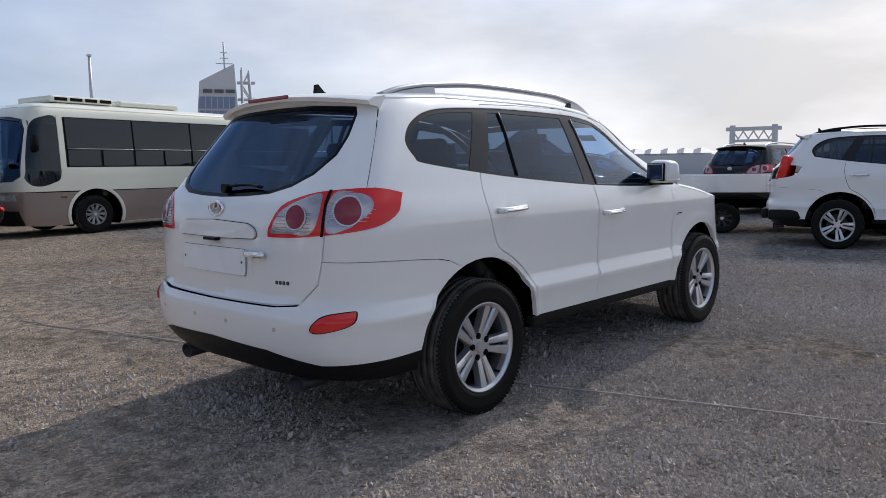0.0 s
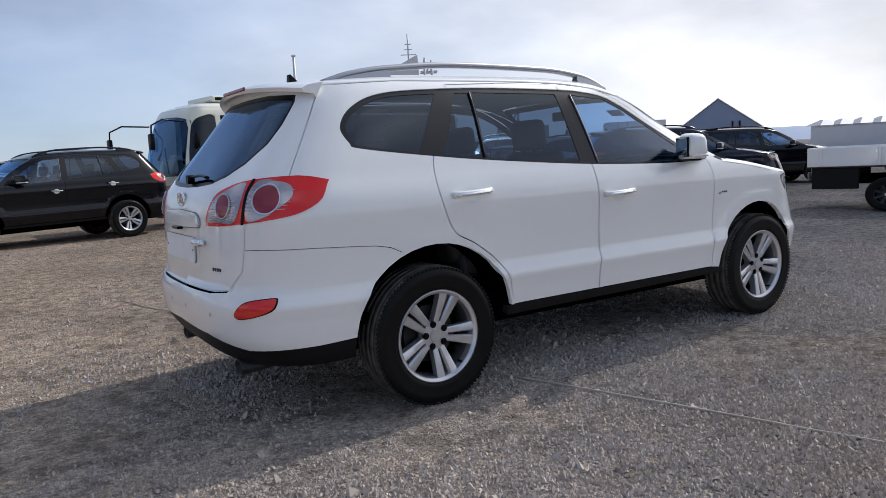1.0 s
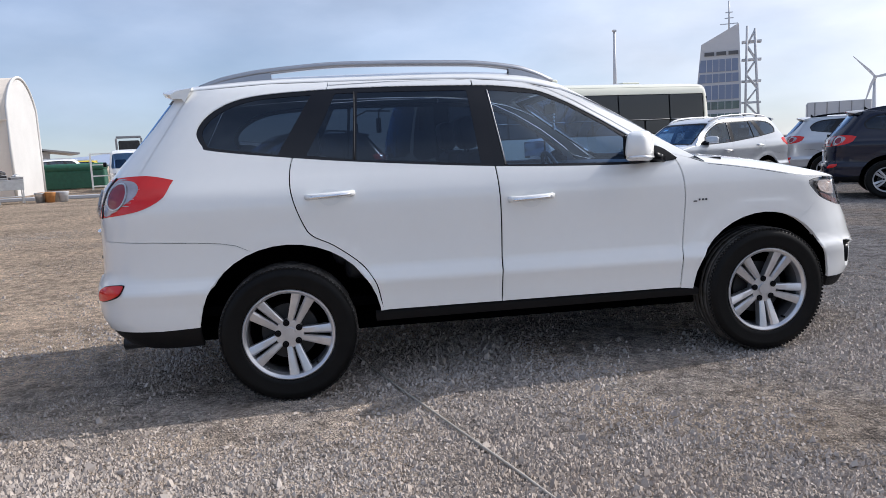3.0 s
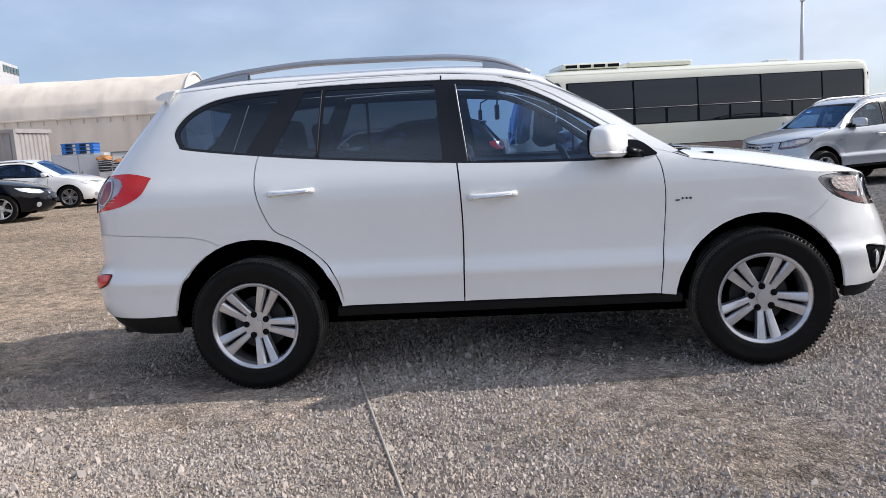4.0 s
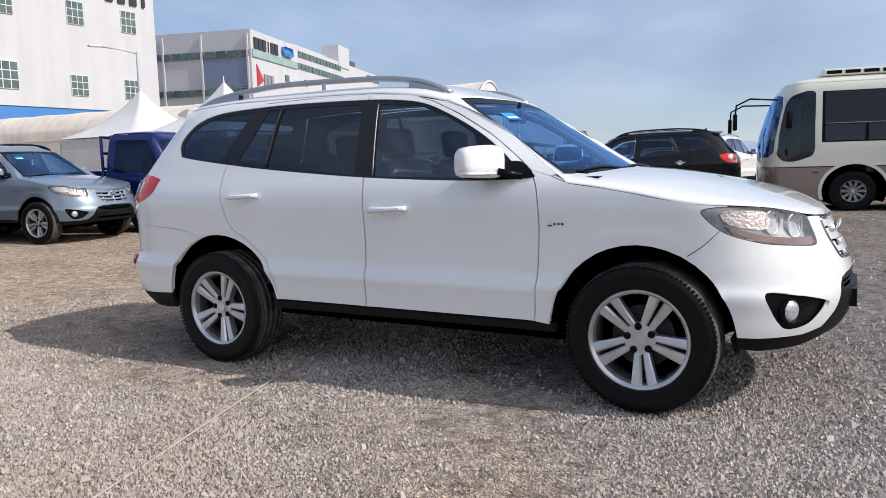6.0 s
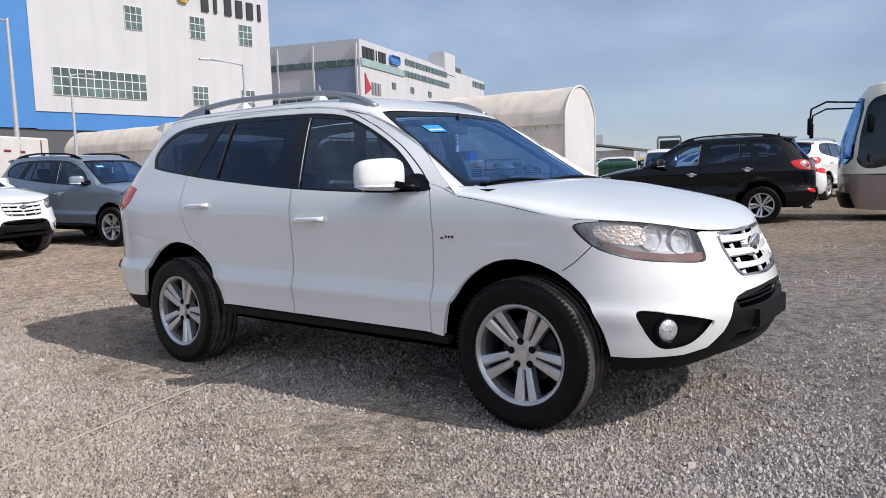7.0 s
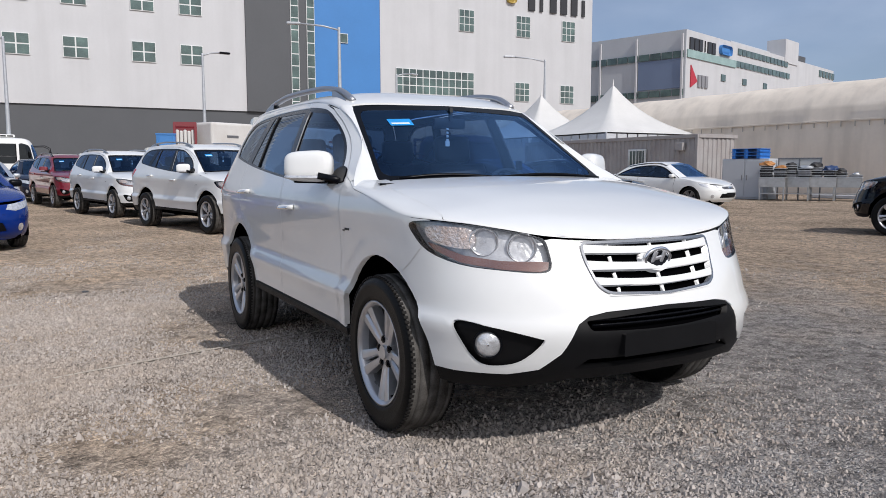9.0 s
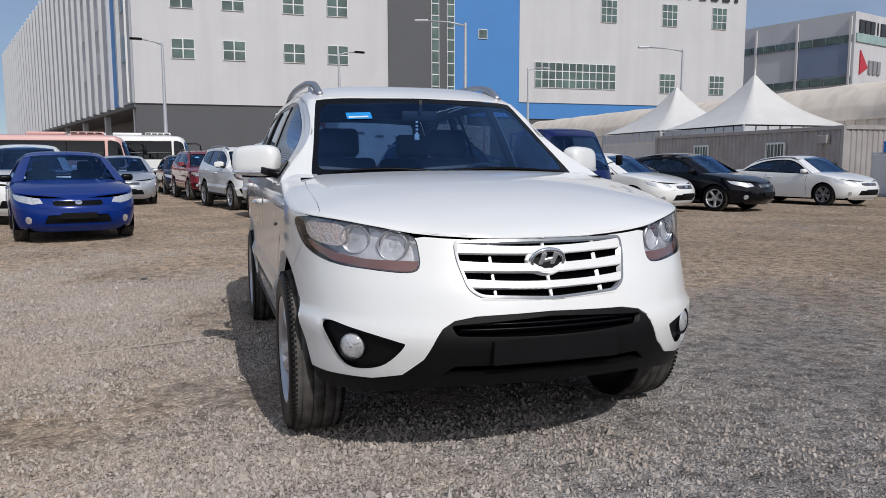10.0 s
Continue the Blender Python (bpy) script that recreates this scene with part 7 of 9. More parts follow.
def make_logistics_building():
    b = thing("logistics_building", "tall white warehouse with dark grey base and blue stripe", "building")
    def wall(name, mat, y0, y1, z0, z1, x0=-125.0, x1=-160.0, label=""):
        return part(name, boxed((x0 - x1, y1 - y0, z1 - z0), ((x0 + x1) / 2, (y0 + y1) / 2, (z0 + z1) / 2)), mat, b, label)
    wall("white_wall", WALL_WHITE, -12.0, 29.7, 11.2, 44)
    wall("grey_base", WALL_GREY, -12.0, 41.8, 0, 11.2, -125.3)
    wall("grey_tower", WALL_GREY, 29.7, 41.8, 11.2, 45, -124.7)
    wall("blue_wall", WALL_BLUE, 41.8, 54.6, 10.0, 45, -124.9)
    wall("blue_stripe", WALL_BLUE, 54.6, 104.7, 9.8, 12.8, -125.0)
    wall("grey_base", WALL_GREY, 41.8, 104.7, 0, 9.9, -125.3)
    wall("white_wall", WALL_WHITE, 54.6, 104.7, 12.8, 44, -124.8)
    for z0, z1 in ((18.4, 21.6), (26.4, 29.6), (34.4, 37.6)):
        for y0 in (-6.2, 1.8, 11.6, 19.0):
            grid_window(b, y0, y0 + 3.6, z0 - y0 * 0.0, z1, 2, 2)
    grid_window(b, 57.7, 74.8, 15.6, 20.3, 12, 3, -124.8)
    for y0 in (84.7, 96.3):
        grid_window(b, y0, y0 + 3.5, 15.2, 19.0, 3, 3, -124.8)
    for y0 in (71.4, 84.9, 96.5):
        grid_window(b, y0, y0 + 3.4, 28.2, 32.4, 3, 3, -124.8)
    grid_window(b, 46.5, 48.2, 24.0, 25.7, 1, 1, -124.9)
    grid_window(b, 46.5, 48.6, 5.4, 8.2, 1, 1, -125.3)
    for y0 in (37.5, 40.4):
        grid_window(b, y0, y0 + 1.45, 7.0, 42.0, 1, 17, -124.7)
    # wall sign: plain dark bars and a hexagon in its colours
    sign = part("wall_sign", boxed((0.25, 2.2, 2.6), (-124.6, 83.6, 36.0), 0.6, 2), material("gold_sign", (0.45, 0.33, 0.08), 0.5), b)
    for k in range(6):
        part("sign_bar", boxed((0.3, 1.6 if k not in (1, 5) else 0.7, 3.4), (-124.6, 88.6 + 2.75 * k - (0.6 if k in (1, 5) else 0) * 0.5, 35.4)), DARK_MARK, sign)
    # side wall with fins and a deep dock canopy
    ang = radians(17.4)
    along, out, turn = Vector((-math.cos(ang), -math.sin(ang), 0)), Vector((math.sin(ang), -math.cos(ang), 0)), Matrix.Rotation(ang, 4, "Z")
    foot = Vector((-125.2, -12.1, 0))
    step = 7.0
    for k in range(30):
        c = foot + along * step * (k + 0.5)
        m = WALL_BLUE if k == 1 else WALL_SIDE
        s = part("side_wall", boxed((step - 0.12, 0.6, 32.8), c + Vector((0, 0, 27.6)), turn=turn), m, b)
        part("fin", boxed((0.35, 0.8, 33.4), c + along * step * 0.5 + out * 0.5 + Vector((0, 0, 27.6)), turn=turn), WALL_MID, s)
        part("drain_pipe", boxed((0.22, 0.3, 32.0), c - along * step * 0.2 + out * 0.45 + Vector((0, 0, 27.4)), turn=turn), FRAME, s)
        for z0 in ((18.0, 26.0, 34.0) if k in (0, 3, 5) else ()):
            part("side_louvre", boxed((2.6, 0.2, 4.0), c + along * 0.8 + out * 0.36 + Vector((0, 0, z0 + 2)), turn=turn), PANE if k == 0 else WALL_MID, s)
    mid = foot + along * step * 15
    part("dock_wall", boxed((step * 30, 1.0, 11.2), mid - out * 9 + Vector((0, 0, 5.6)), turn=turn), WALL_GREY, b)
    part("dock_canopy", boxed((step * 30, 9.4, 0.8), mid - out * 4.6 + Vector((0, 0, 10.9)), turn=turn), WALL_GREY, b)
    for k in range(9):
        part("dock_column", boxed((1.0, 1.0, 10.6), foot + along * (4 + 24 * k) - out * 1.2 + Vector((0, 0, 5.3)), turn=turn), WALL_MID, b)
    return b


def make_text_building():
    """The white block behind, with a sign of dark bars."""
    at = Matrix.Translation((-137.4, 147.2, 0)) @ Matrix.Rotation(math.atan2(0.956, -0.293), 4, "Z")
    b = thing("office_block", "long white block with ribbon windows and slate corner", "building", at=at)
    L, H = 116.0, 37.2
    part("long_wall", boxed((L, 50, H), (L / 2, 25.5, H / 2)), WALL_WHITE, b)
    part("end_wall", boxed((0.5, 50, H), (-0.25, 25.5, H / 2)), WALL_MID, b)
    part("slate_corner", boxed((0.5, 12.8, 7.6), (-0.52, 7.7, 26.2)), WALL_SLATE, b)
    for z in (31.0, 21.2):
        for k in range(14):
            part("ribbon_pane", boxed((0.3, 2.9, 1.7), (-0.8, 2.4 + 3.3 * k, z)), PANE, b)
    part("pale_band", boxed((30, 0.3, 2.0), (15, 0.3, 31.2)), material("pale_green_glass", (0.30, 0.42, 0.40), 0.2, vary=0.2, scale=0.4), b)
    for z, x0, n in ((35.0, 32.5, 13), (31.4, 31.5, 14)):
        for k in range(n):
            part("ribbon_pane", boxed((2.5, 0.3, 1.7), (x0 + 3.0 * k, 0.35, z)), PANE, b)
    for k in range(5):
        part("ribbon_pane", boxed((2.3, 0.3, 2.2), (101.5 + 3.4 * k, 0.35, 35.0)), PANE, b)
    part("roof_house", boxed((11.5, 6, 7.5), (73, 3.2, H + 2)), WALL_WHITE, b)
    part("roof_box", boxed((30, 8, 2.2), (52, 9, H + 1.0)), WALL_MID, b)
    for x in (22.0, 36.5, 52.0):
        part("small_window", boxed((2.6, 0.3, 1.8), (x, 0.35, 26.7)), PANE, b)
    part("roof_unit", boxed((8.5, 5, 2.6), (85, 4, H + 0.9)), WALL_GREY, b)
    for k in range(6):
        part("sign_bar", boxed((2.0 if k != 3 else 0.1, 0.35, 3.0), (2.2 + 2.6 * k, 0.3, 33.9)), DARK_MARK, b)
    part("sign_mark", boxed((7.0, 0.35, 2.6), (22.4, 0.3, 34.2), 0.9, 2), WALL_BLUE, b)
    bm = bmesh.new()
    q = [bm.verts.new(p) for p in ((2.2, 0.2, 28.4), (2.2, 0.2, 22.6), (6.0, 0.2, 24.4), (2.2, 0.5, 28.4), (2.2, 0.5, 22.6), (6.0, 0.5, 24.4))]
    for f in ((0, 1, 2), (5, 4, 3), (0, 3, 4, 1), (1, 4, 5, 2), (2, 5, 3, 0)):
        bm.faces.new([q[i] for i in f])
    part("red_mark", bm, material("red_sign", (0.45, 0.03, 0.05), 0.5), b)
    for k in range(3):
        part("sign_bar", boxed((1.5, 0.35, 3.2), (7.2 + 2.1 * k, 0.3, 24.6)), material("grey_sign", (0.25, 0.25, 0.27), 0.5) if k == 0 else bpy.data.materials["grey_sign"], b)
    for k, y in enumerate((1.3, 14.6, 26.0)):
        part("downpipe", boxed((0.5, 0.5, H - 2), (-0.9, y, H / 2)), WALL_WHITE, b)
    return b


def make_fabric_hall():
    """An arched storage hall of pale fabric: its near end stands towards the lot."""
    n, w, top, wall = 20, 4.0, 5.5, 4.05
    prof = [(0.0, 0.0), (0.0, wall * 0.55), (0.05, wall)] + [(0.05 + (w - 0.10) * (0.55 * k / n + 0.225 * (1 - math.cos(math.pi * k / n))), wall + (top - wall) * math.sin(math.pi * k / n)) for k in range(1, n)] + [(w - 0.05, wall), (w, wall * 0.55), (w, 0.0)]
    h = thing("fabric_hall", "arched storage hall of weathered pale fabric", "hall", at=pose(-15.25, 31.1, 0, 0, 0, 3))
    bays = 12
    for k in range(bays):
        vs, fs = [], []
        x0, x1 = -4.0 * k, -4.0 * (k + 1)
        for x in (x0, (x0 + x1) / 2, x1):
            sag = 0.05 if x not in (x0, x1) else 0.0
            vs += [(x, y + (sag if y < w / 2 else -sag), z - (sag if z > wall else 0)) for y, z in prof]
        m = len(prof)
        for r in range(2):
            fs += [(r * m + i, r * m + i + 1, (r + 1) * m + i + 1, (r + 1) * m + i) for i in range(m - 1)]
        o = mesh_object("fabric_bay", vs, fs, FABRIC, h)
        part("wall_seam", boxed((4.0, 0.05, 0.09), (x0 - 2, -0.01, 3.46), 0.01, 1), FABRIC, o)
        for q in range(6 if k < 8 else 0):
            part("eave_tie", boxed((0.05, 0.03, 0.26), (x0 - 0.33 - 0.667 * q, -0.012, 3.30), 0.006, 1), TIE, o)
    vs = [(0.02, y, z) for y, z in prof]
    mesh_object("end_sheet", vs, [tuple(range(len(vs)))], TENT, h, "white end sheet", smooth=False)
    v, f = sweep([(0.03, y, z) for y, z in prof], ring(0.07, 6))
    mesh_object("end_arch", v, f, TENT, h)
    return h


def make_tent(x, y, half=3.3):
    t = thing("peaked_tent", "white peaked party tent behind a container", "tent", "peaked tents", pose(x, y, 0))
    n, m = 8, 10
    vs, fs = [], []
    top, eave = 6.0, 3.15
    ringpts = []
    for s in range(4):
        a = [(-1, -1), (1, -1), (1, 1), (-1, 1)]
        p, q = a[s], a[(s + 1) % 4]
        ringpts += [((p[0] + (q[0] - p[0]) * i / n) * half, (p[1] + (q[1] - p[1]) * i / n) * half) for i in range(n)]
    k = len(ringpts)
    for j in range(m + 1):
        u = j / m
        for px, py in ringpts:
            vs.append((px * (1 - u) + px / half * 0.05 * u, py * (1 - u) + py / half * 0.05 * u, eave + (top - eave) * (0.55 * u + 0.45 * u**3)))
    for j in range(m):
        for i in range(k):
            fs.append((j * k + i, j * k + (i + 1) % k, (j + 1) * k + (i + 1) % k, (j + 1) * k + i))
    roof = mesh_object("tent_roof", vs, fs, TENT, t)
    for sx, sy in ((-1, -1), (1, -1), (1, 1), (-1, 1)):
        part("post", boxed((0.08, 0.08, eave), (sx * half, sy * half, eave / 2)), POLE, t)
    for s, (dx, dy) in enumerate(((0, -1), (1, 0))):
        for i in range(9):
            c = -half + (i + 0.5) * 2 * half / 9
            at = (c, dy * half, eave - 0.35) if dx == 0 else (dx * half, c, eave - 0.35)
            sz = (0.66, 0.03, 0.55) if dx == 0 else (0.03, 0.66, 0.55)
            part("clear_valance", boxed(sz, at, 0.01, 1), WALL_MID, t)
    for s, (dx, dy) in enumerate(((0, -1), (1, 0))):
        part("valance_bar", boxed((2 * half, 0.06, 0.08) if dx == 0 else (0.06, 2 * half, 0.08), (dx * half, dy * half, eave - 0.66)), TENT, t)
        part("side_sheet", boxed((2 * half, 0.03, eave - 0.75) if dx == 0 else (0.03, 2 * half, eave - 0.75), (dx * half, dy * half, (eave - 0.75) / 2)), TENT, t)
    v, f = lathe([(top - 0.1, 0.06), (top + 0.35, 0.02), (top + 0.4, 0.001)], 8, "z")
    mesh_object("finial", v, f, TENT, roof)
    return t


def make_container():
    """A long corrugated container with barred windows, used as a site hut."""
    c = thing("site_container", "grey corrugated shipping container with barred windows", "container", at=pose(-30.4, 22.0, 0.06, 0, 0, 1.5))
    L, D, H = 12.2, 2.44, 2.60
    vs, fs = [], []
    k = 0
    x = 0.12
    pts = []
    while x < L - 0.2:
        pts += [(x, 0.0), (x + 0.11, 0.0), (x + 0.14, 0.04), (x + 0.25, 0.04)]
        x += 0.28
    for px, py in pts:
        vs += [(px, py, 0.16), (px, py, H - 0.12)]
    fs = [(2 * i, 2 * i + 2, 2 * i + 3, 2 * i + 1) for i in range(len(pts) - 1)]
    mesh_object("corrugated_wall", vs, fs, CONTAINER, c, smooth=False)
    pts = []
    y = 0.1
    while y < D - 0.2:
        pts += [(L, y), (L, y + 0.11), (L - 0.04, y + 0.14), (L - 0.04, y + 0.25)]
        y += 0.28
    vs = []
    for px, py in pts:
        vs += [(px, py, 0.16), (px, py, H - 0.12)]
    mesh_object("corrugated_end", vs, [(2 * i, 2 * i + 2, 2 * i + 3, 2 * i + 1) for i in range(len(pts) - 1)], CONTAINER, c, smooth=False)
    part("inner_box", boxed((L - 0.2, D - 0.2, H - 0.1), (L / 2, D / 2 + 0.06, H / 2)), CONTAINER, c)
    for z in (0.08, H - 0.06):
        part("rail", boxed((L, 0.10, 0.16), (L / 2, 0.0, z), 0.01, 1), CONTAINER, c)
        part("rail", boxed((0.10, D, 0.16), (L, D / 2, z), 0.01, 1), CONTAINER, c)
    for xx in (0.05, L - 0.05):
        part("corner_post", boxed((0.16, 0.14, H), (xx, 0.0, H / 2), 0.01, 1), CONTAINER, c)
    for wx in (3.8, 8.7):
        w = part("window", boxed((1.10, 0.08, 1.0), (wx, -0.05, 1.55), 0.01, 1), FRAME, c, "white-framed barred window")
        for s in (-1, 1):
            part("pane", boxed((0.46, 0.03, 0.84), (wx + s * 0.25, -0.085, 1.55)), PANE, w)
        for b in range(5):
            v, f = sweep([(wx - 0.4 + 0.2 * b, -0.13, 1.1), (wx - 0.4 + 0.2 * b, -0.13, 2.0)], ring(0.012, 6))
            mesh_object("bar", v, f, FRAME, w)
    part("meter_box", boxed((0.45, 0.2, 0.35), (11.3, -0.1, 2.1), 0.02, 1), CONTAINER, c)
    part("switch_box", boxed((0.3, 0.2, 0.45), (11.75, -0.1, 0.95), 0.02, 1), STEEL, c)
    return c


def make_clutter():
    """Old kitchen fittings heaped beside the container."""
    rng = random.Random(11)
    cab = thing("steel_cabinet", "pale grey steel cabinet standing on gravel", "cabinet", at=pose(-16.9, 22.6, 0, 0, 0, 14))
    part("body", boxed((1.9, 0.8, 1.6), (0.95, 0.0, 0.80), 0.02, 1), WALL_MID, cab)
    for k in range(2):
        d = part("door", boxed((0.88, 0.03, 1.46), (0.49 + 0.92 * k, -0.415, 0.80), 0.01, 1), WALL_MID, cab)
        part("handle", boxed((0.03, 0.03, 0.2), (0.85 + 0.2 * k, -0.45, 0.85), 0.005, 1), STEEL, d)
    BLUE = material("blue_plastic", (0.02, 0.16, 0.55), 0.5, vary=0.2)
    for k in range(3):
        p = thing("plastic_pallet", "blue plastic pallet stacked on a steel cabinet", "pallet", "stacked pallets", pose(-15.95, 22.85, 1.60 + 0.135 * k, 0, 0, 14))
        part("deck", boxed((1.2, 0.9, 0.025), (0, 0, 0.118), 0.004, 1), BLUE, p)
        for i in range(3):
            part("runner", boxed((0.14, 0.9, 0.10), (-0.5 + 0.5 * i, 0, 0.052), 0.01, 1), BLUE, p)
    STAIN = material("stainless_steel", (0.55, 0.56, 0.57), 0.35, metal=0.7, vary=0.25, scale=5)
    SACK = material("dark_sack", (0.035, 0.033, 0.034), 0.6, vary=0.3, scale=4)
    NAVY_BAG = material("blue_bag_plastic", (0.03, 0.06, 0.16), 0.4, vary=0.4, scale=5)
    ORANGE = material("faded_orange", (0.45, 0.20, 0.06), 0.6, vary=0.3)
    for k in range(4):
        x, y = -14.6 + 0.60 * k, 22.5 + 0.62 * k
        t = thing("steel_table", "dull stainless kitchen table with lower shelf", "table", "old kitchen tables", pose(x, y, 0, 0, 0, 28 + rng.uniform(-6, 6)))
        part("top", boxed((0.95, 0.65, 0.04), (0, 0, 0.86), 0.006, 1), STAIN, t)
        part("shelf", boxed((0.9, 0.6, 0.025), (0, 0, 0.25), 0.004, 1), STAIN, t)
        part("apron", boxed((0.93, 0.02, 0.35), (0, -0.31, 0.68), 0.004, 1), STAIN, t)
        for sx in (-1, 1):
            for sy in (-1, 1):
                part("leg", boxed((0.04, 0.04, 0.84), (sx * 0.43, sy * 0.29, 0.42), 0.006, 1), STAIN, t)
        for j in range(2):
            z = 0.882
            for i in range((5, 5, 4, 2)[k] - j):
                h = rng.uniform(0.07, 0.11)
                px, py = x + (j - 0.5) * 0.44, y + (j - 0.5) * 0.24 + rng.uniform(-0.03, 0.03)
                tr = thing("metal_tray", "dented metal tray in a stack on a table", "tray", "stacked trays", pose(px, py, z, 0, 0, 28 + rng.uniform(-9, 9)))
                bm = boxed((0.42, 0.40, h - 0.004), (0, 0, h / 2), 0.012, 1)
                part("pan", bm, rng.choice((STEEL, DARK_STEEL, DARK_STEEL)), tr)
                part("rim", boxed((0.47, 0.45, 0.022), (0, 0, h - 0.008), 0.004, 1), STAIN, tr)
                z += h
            nm, lab, mt, rx, rz = ((("rag_bundle", "faded orange rag bundle on stacked trays", ORANGE, 0.30, 0.15), ("rag_bundle", "faded orange rag bundle on stacked trays", ORANGE, 0.22, 0.11)),
                                   (("black_sack", "stuffed dark sack lying on stacked trays", SACK, 0.20, 0.10), ("foil_bundle", "crumpled silver foil bundle on trays", STAIN, 0.26, 0.09)),
                                   (("black_sack", "stuffed dark sack lying on stacked trays", SACK, 0.27, 0.17), ("blue_bag", "crumpled blue plastic bag on trays", NAVY_BAG, 0.28, 0.16)),
                                   (("black_sack", "stuffed dark sack lying on stacked trays", SACK, 0.24, 0.15), ("foil_bundle", "crumpled silver foil bundle on trays", STAIN, 0.16, 0.08)))[k][j]
            bm = bmesh.new()
            bmesh.ops.create_icosphere(bm, subdivisions=3, radius=1)
            for vv in bm.verts:
                c = vv.co * (1 + 0.35 * noise.noise(vv.co * 1.9 + Vector((k * 3.1, j * 5.7, 0))) + 0.12 * noise.noise(vv.co * 5))
                vv.co = (c.x * rx, c.y * rx * 0.8, max(-0.2, c.z) * rz)
            low = min(vv.co.z for vv in bm.verts)
            ob = part(nm, bm, mt, None, smooth=True)
            ob.matrix_world = pose(px, py, z - low, 0, 0, 40 * k)
            tagged(ob, lab, nm.split("_")[1], "bundles on the tables")
    board = thing("white_board", "pale framed board leaning behind old tables", "board", at=pose(-14.3, 23.6, 0, 0, 0, 20))
    part("sheet", boxed((1.55, 0.03, 0.95), (0, 0, 1.10), 0.006, 1), TENT, board)
    for sx in (-0.77, 0, 0.77):
        part("post", boxed((0.05, 0.05, 1.6), (sx, -0.02, 0.80), 0.006, 1), STEEL, board)
    part("rail", boxed((1.6, 0.05, 0.05), (0, -0.02, 1.60), 0.006, 1), STEEL, board)
    for k in range(5):
        x, y = -11.6 + 0.35 * (k % 3), 23.9 + 0.3 * (k // 2)
        c = thing("plastic_tub", "worn plastic tub on the ground", "tub", "plastic tubs", pose(x, y, 0, 0, 0, 20 * k))
        v, f = lathe([(0.0, 0.001), (0.0, 0.14), (0.36, 0.18), (0.37, 0.19), (0.345, 0.185), (0.02, 0.13), (0.02, 0.001)], 18, "z")
        mesh_object("bowl", v, f, rng.choice((ORANGE, WALL_MID, STAIN)), c)
    kerb = part("concrete_kerb", boxed((7.0, 0.25, 0.14), (-12.2, 26.4, 0.06), 0.02, 1, None), WALL_MID)
    tagged(kerb, "low pale concrete kerb before the fabric hall", "kerb")


def make_lamp(x, y, h, arm, deg):
    l = thing("street_lamp", "tall galvanised street lamp with one arm", "lamp", "street lamps", pose(x, y, 0, 0, 0, deg))
    v, f = lathe([(0, 0.16), (0.3, 0.14), (h - 0.1, 0.075), (h, 0.07), (h + 0.01, 0.001)], 12, "z")
    mesh_object("pole", v, f, POLE, l)
    v, f = sweep([(0, 0, h - 0.15), (arm * 0.4, 0, h + 0.05), (arm, 0, h + 0.15)], ring(0.05, 8))
    a = mesh_object("arm", v, f, POLE, l)
    part("lamp_head", boxed((0.75, 0.30, 0.14), (arm + 0.25, 0, h + 0.15), 0.05, 2), TRIM if arm < 1.6 else POLE, a)
    part("base_plate", boxed((0.45, 0.45, 0.04), (0, 0, 0.02), 0.01, 1), POLE, l)


def around(t_eye, az, d):
    return t_eye[0] + d * math.cos(radians(az)), t_eye[1] + d * math.sin(radians(az))


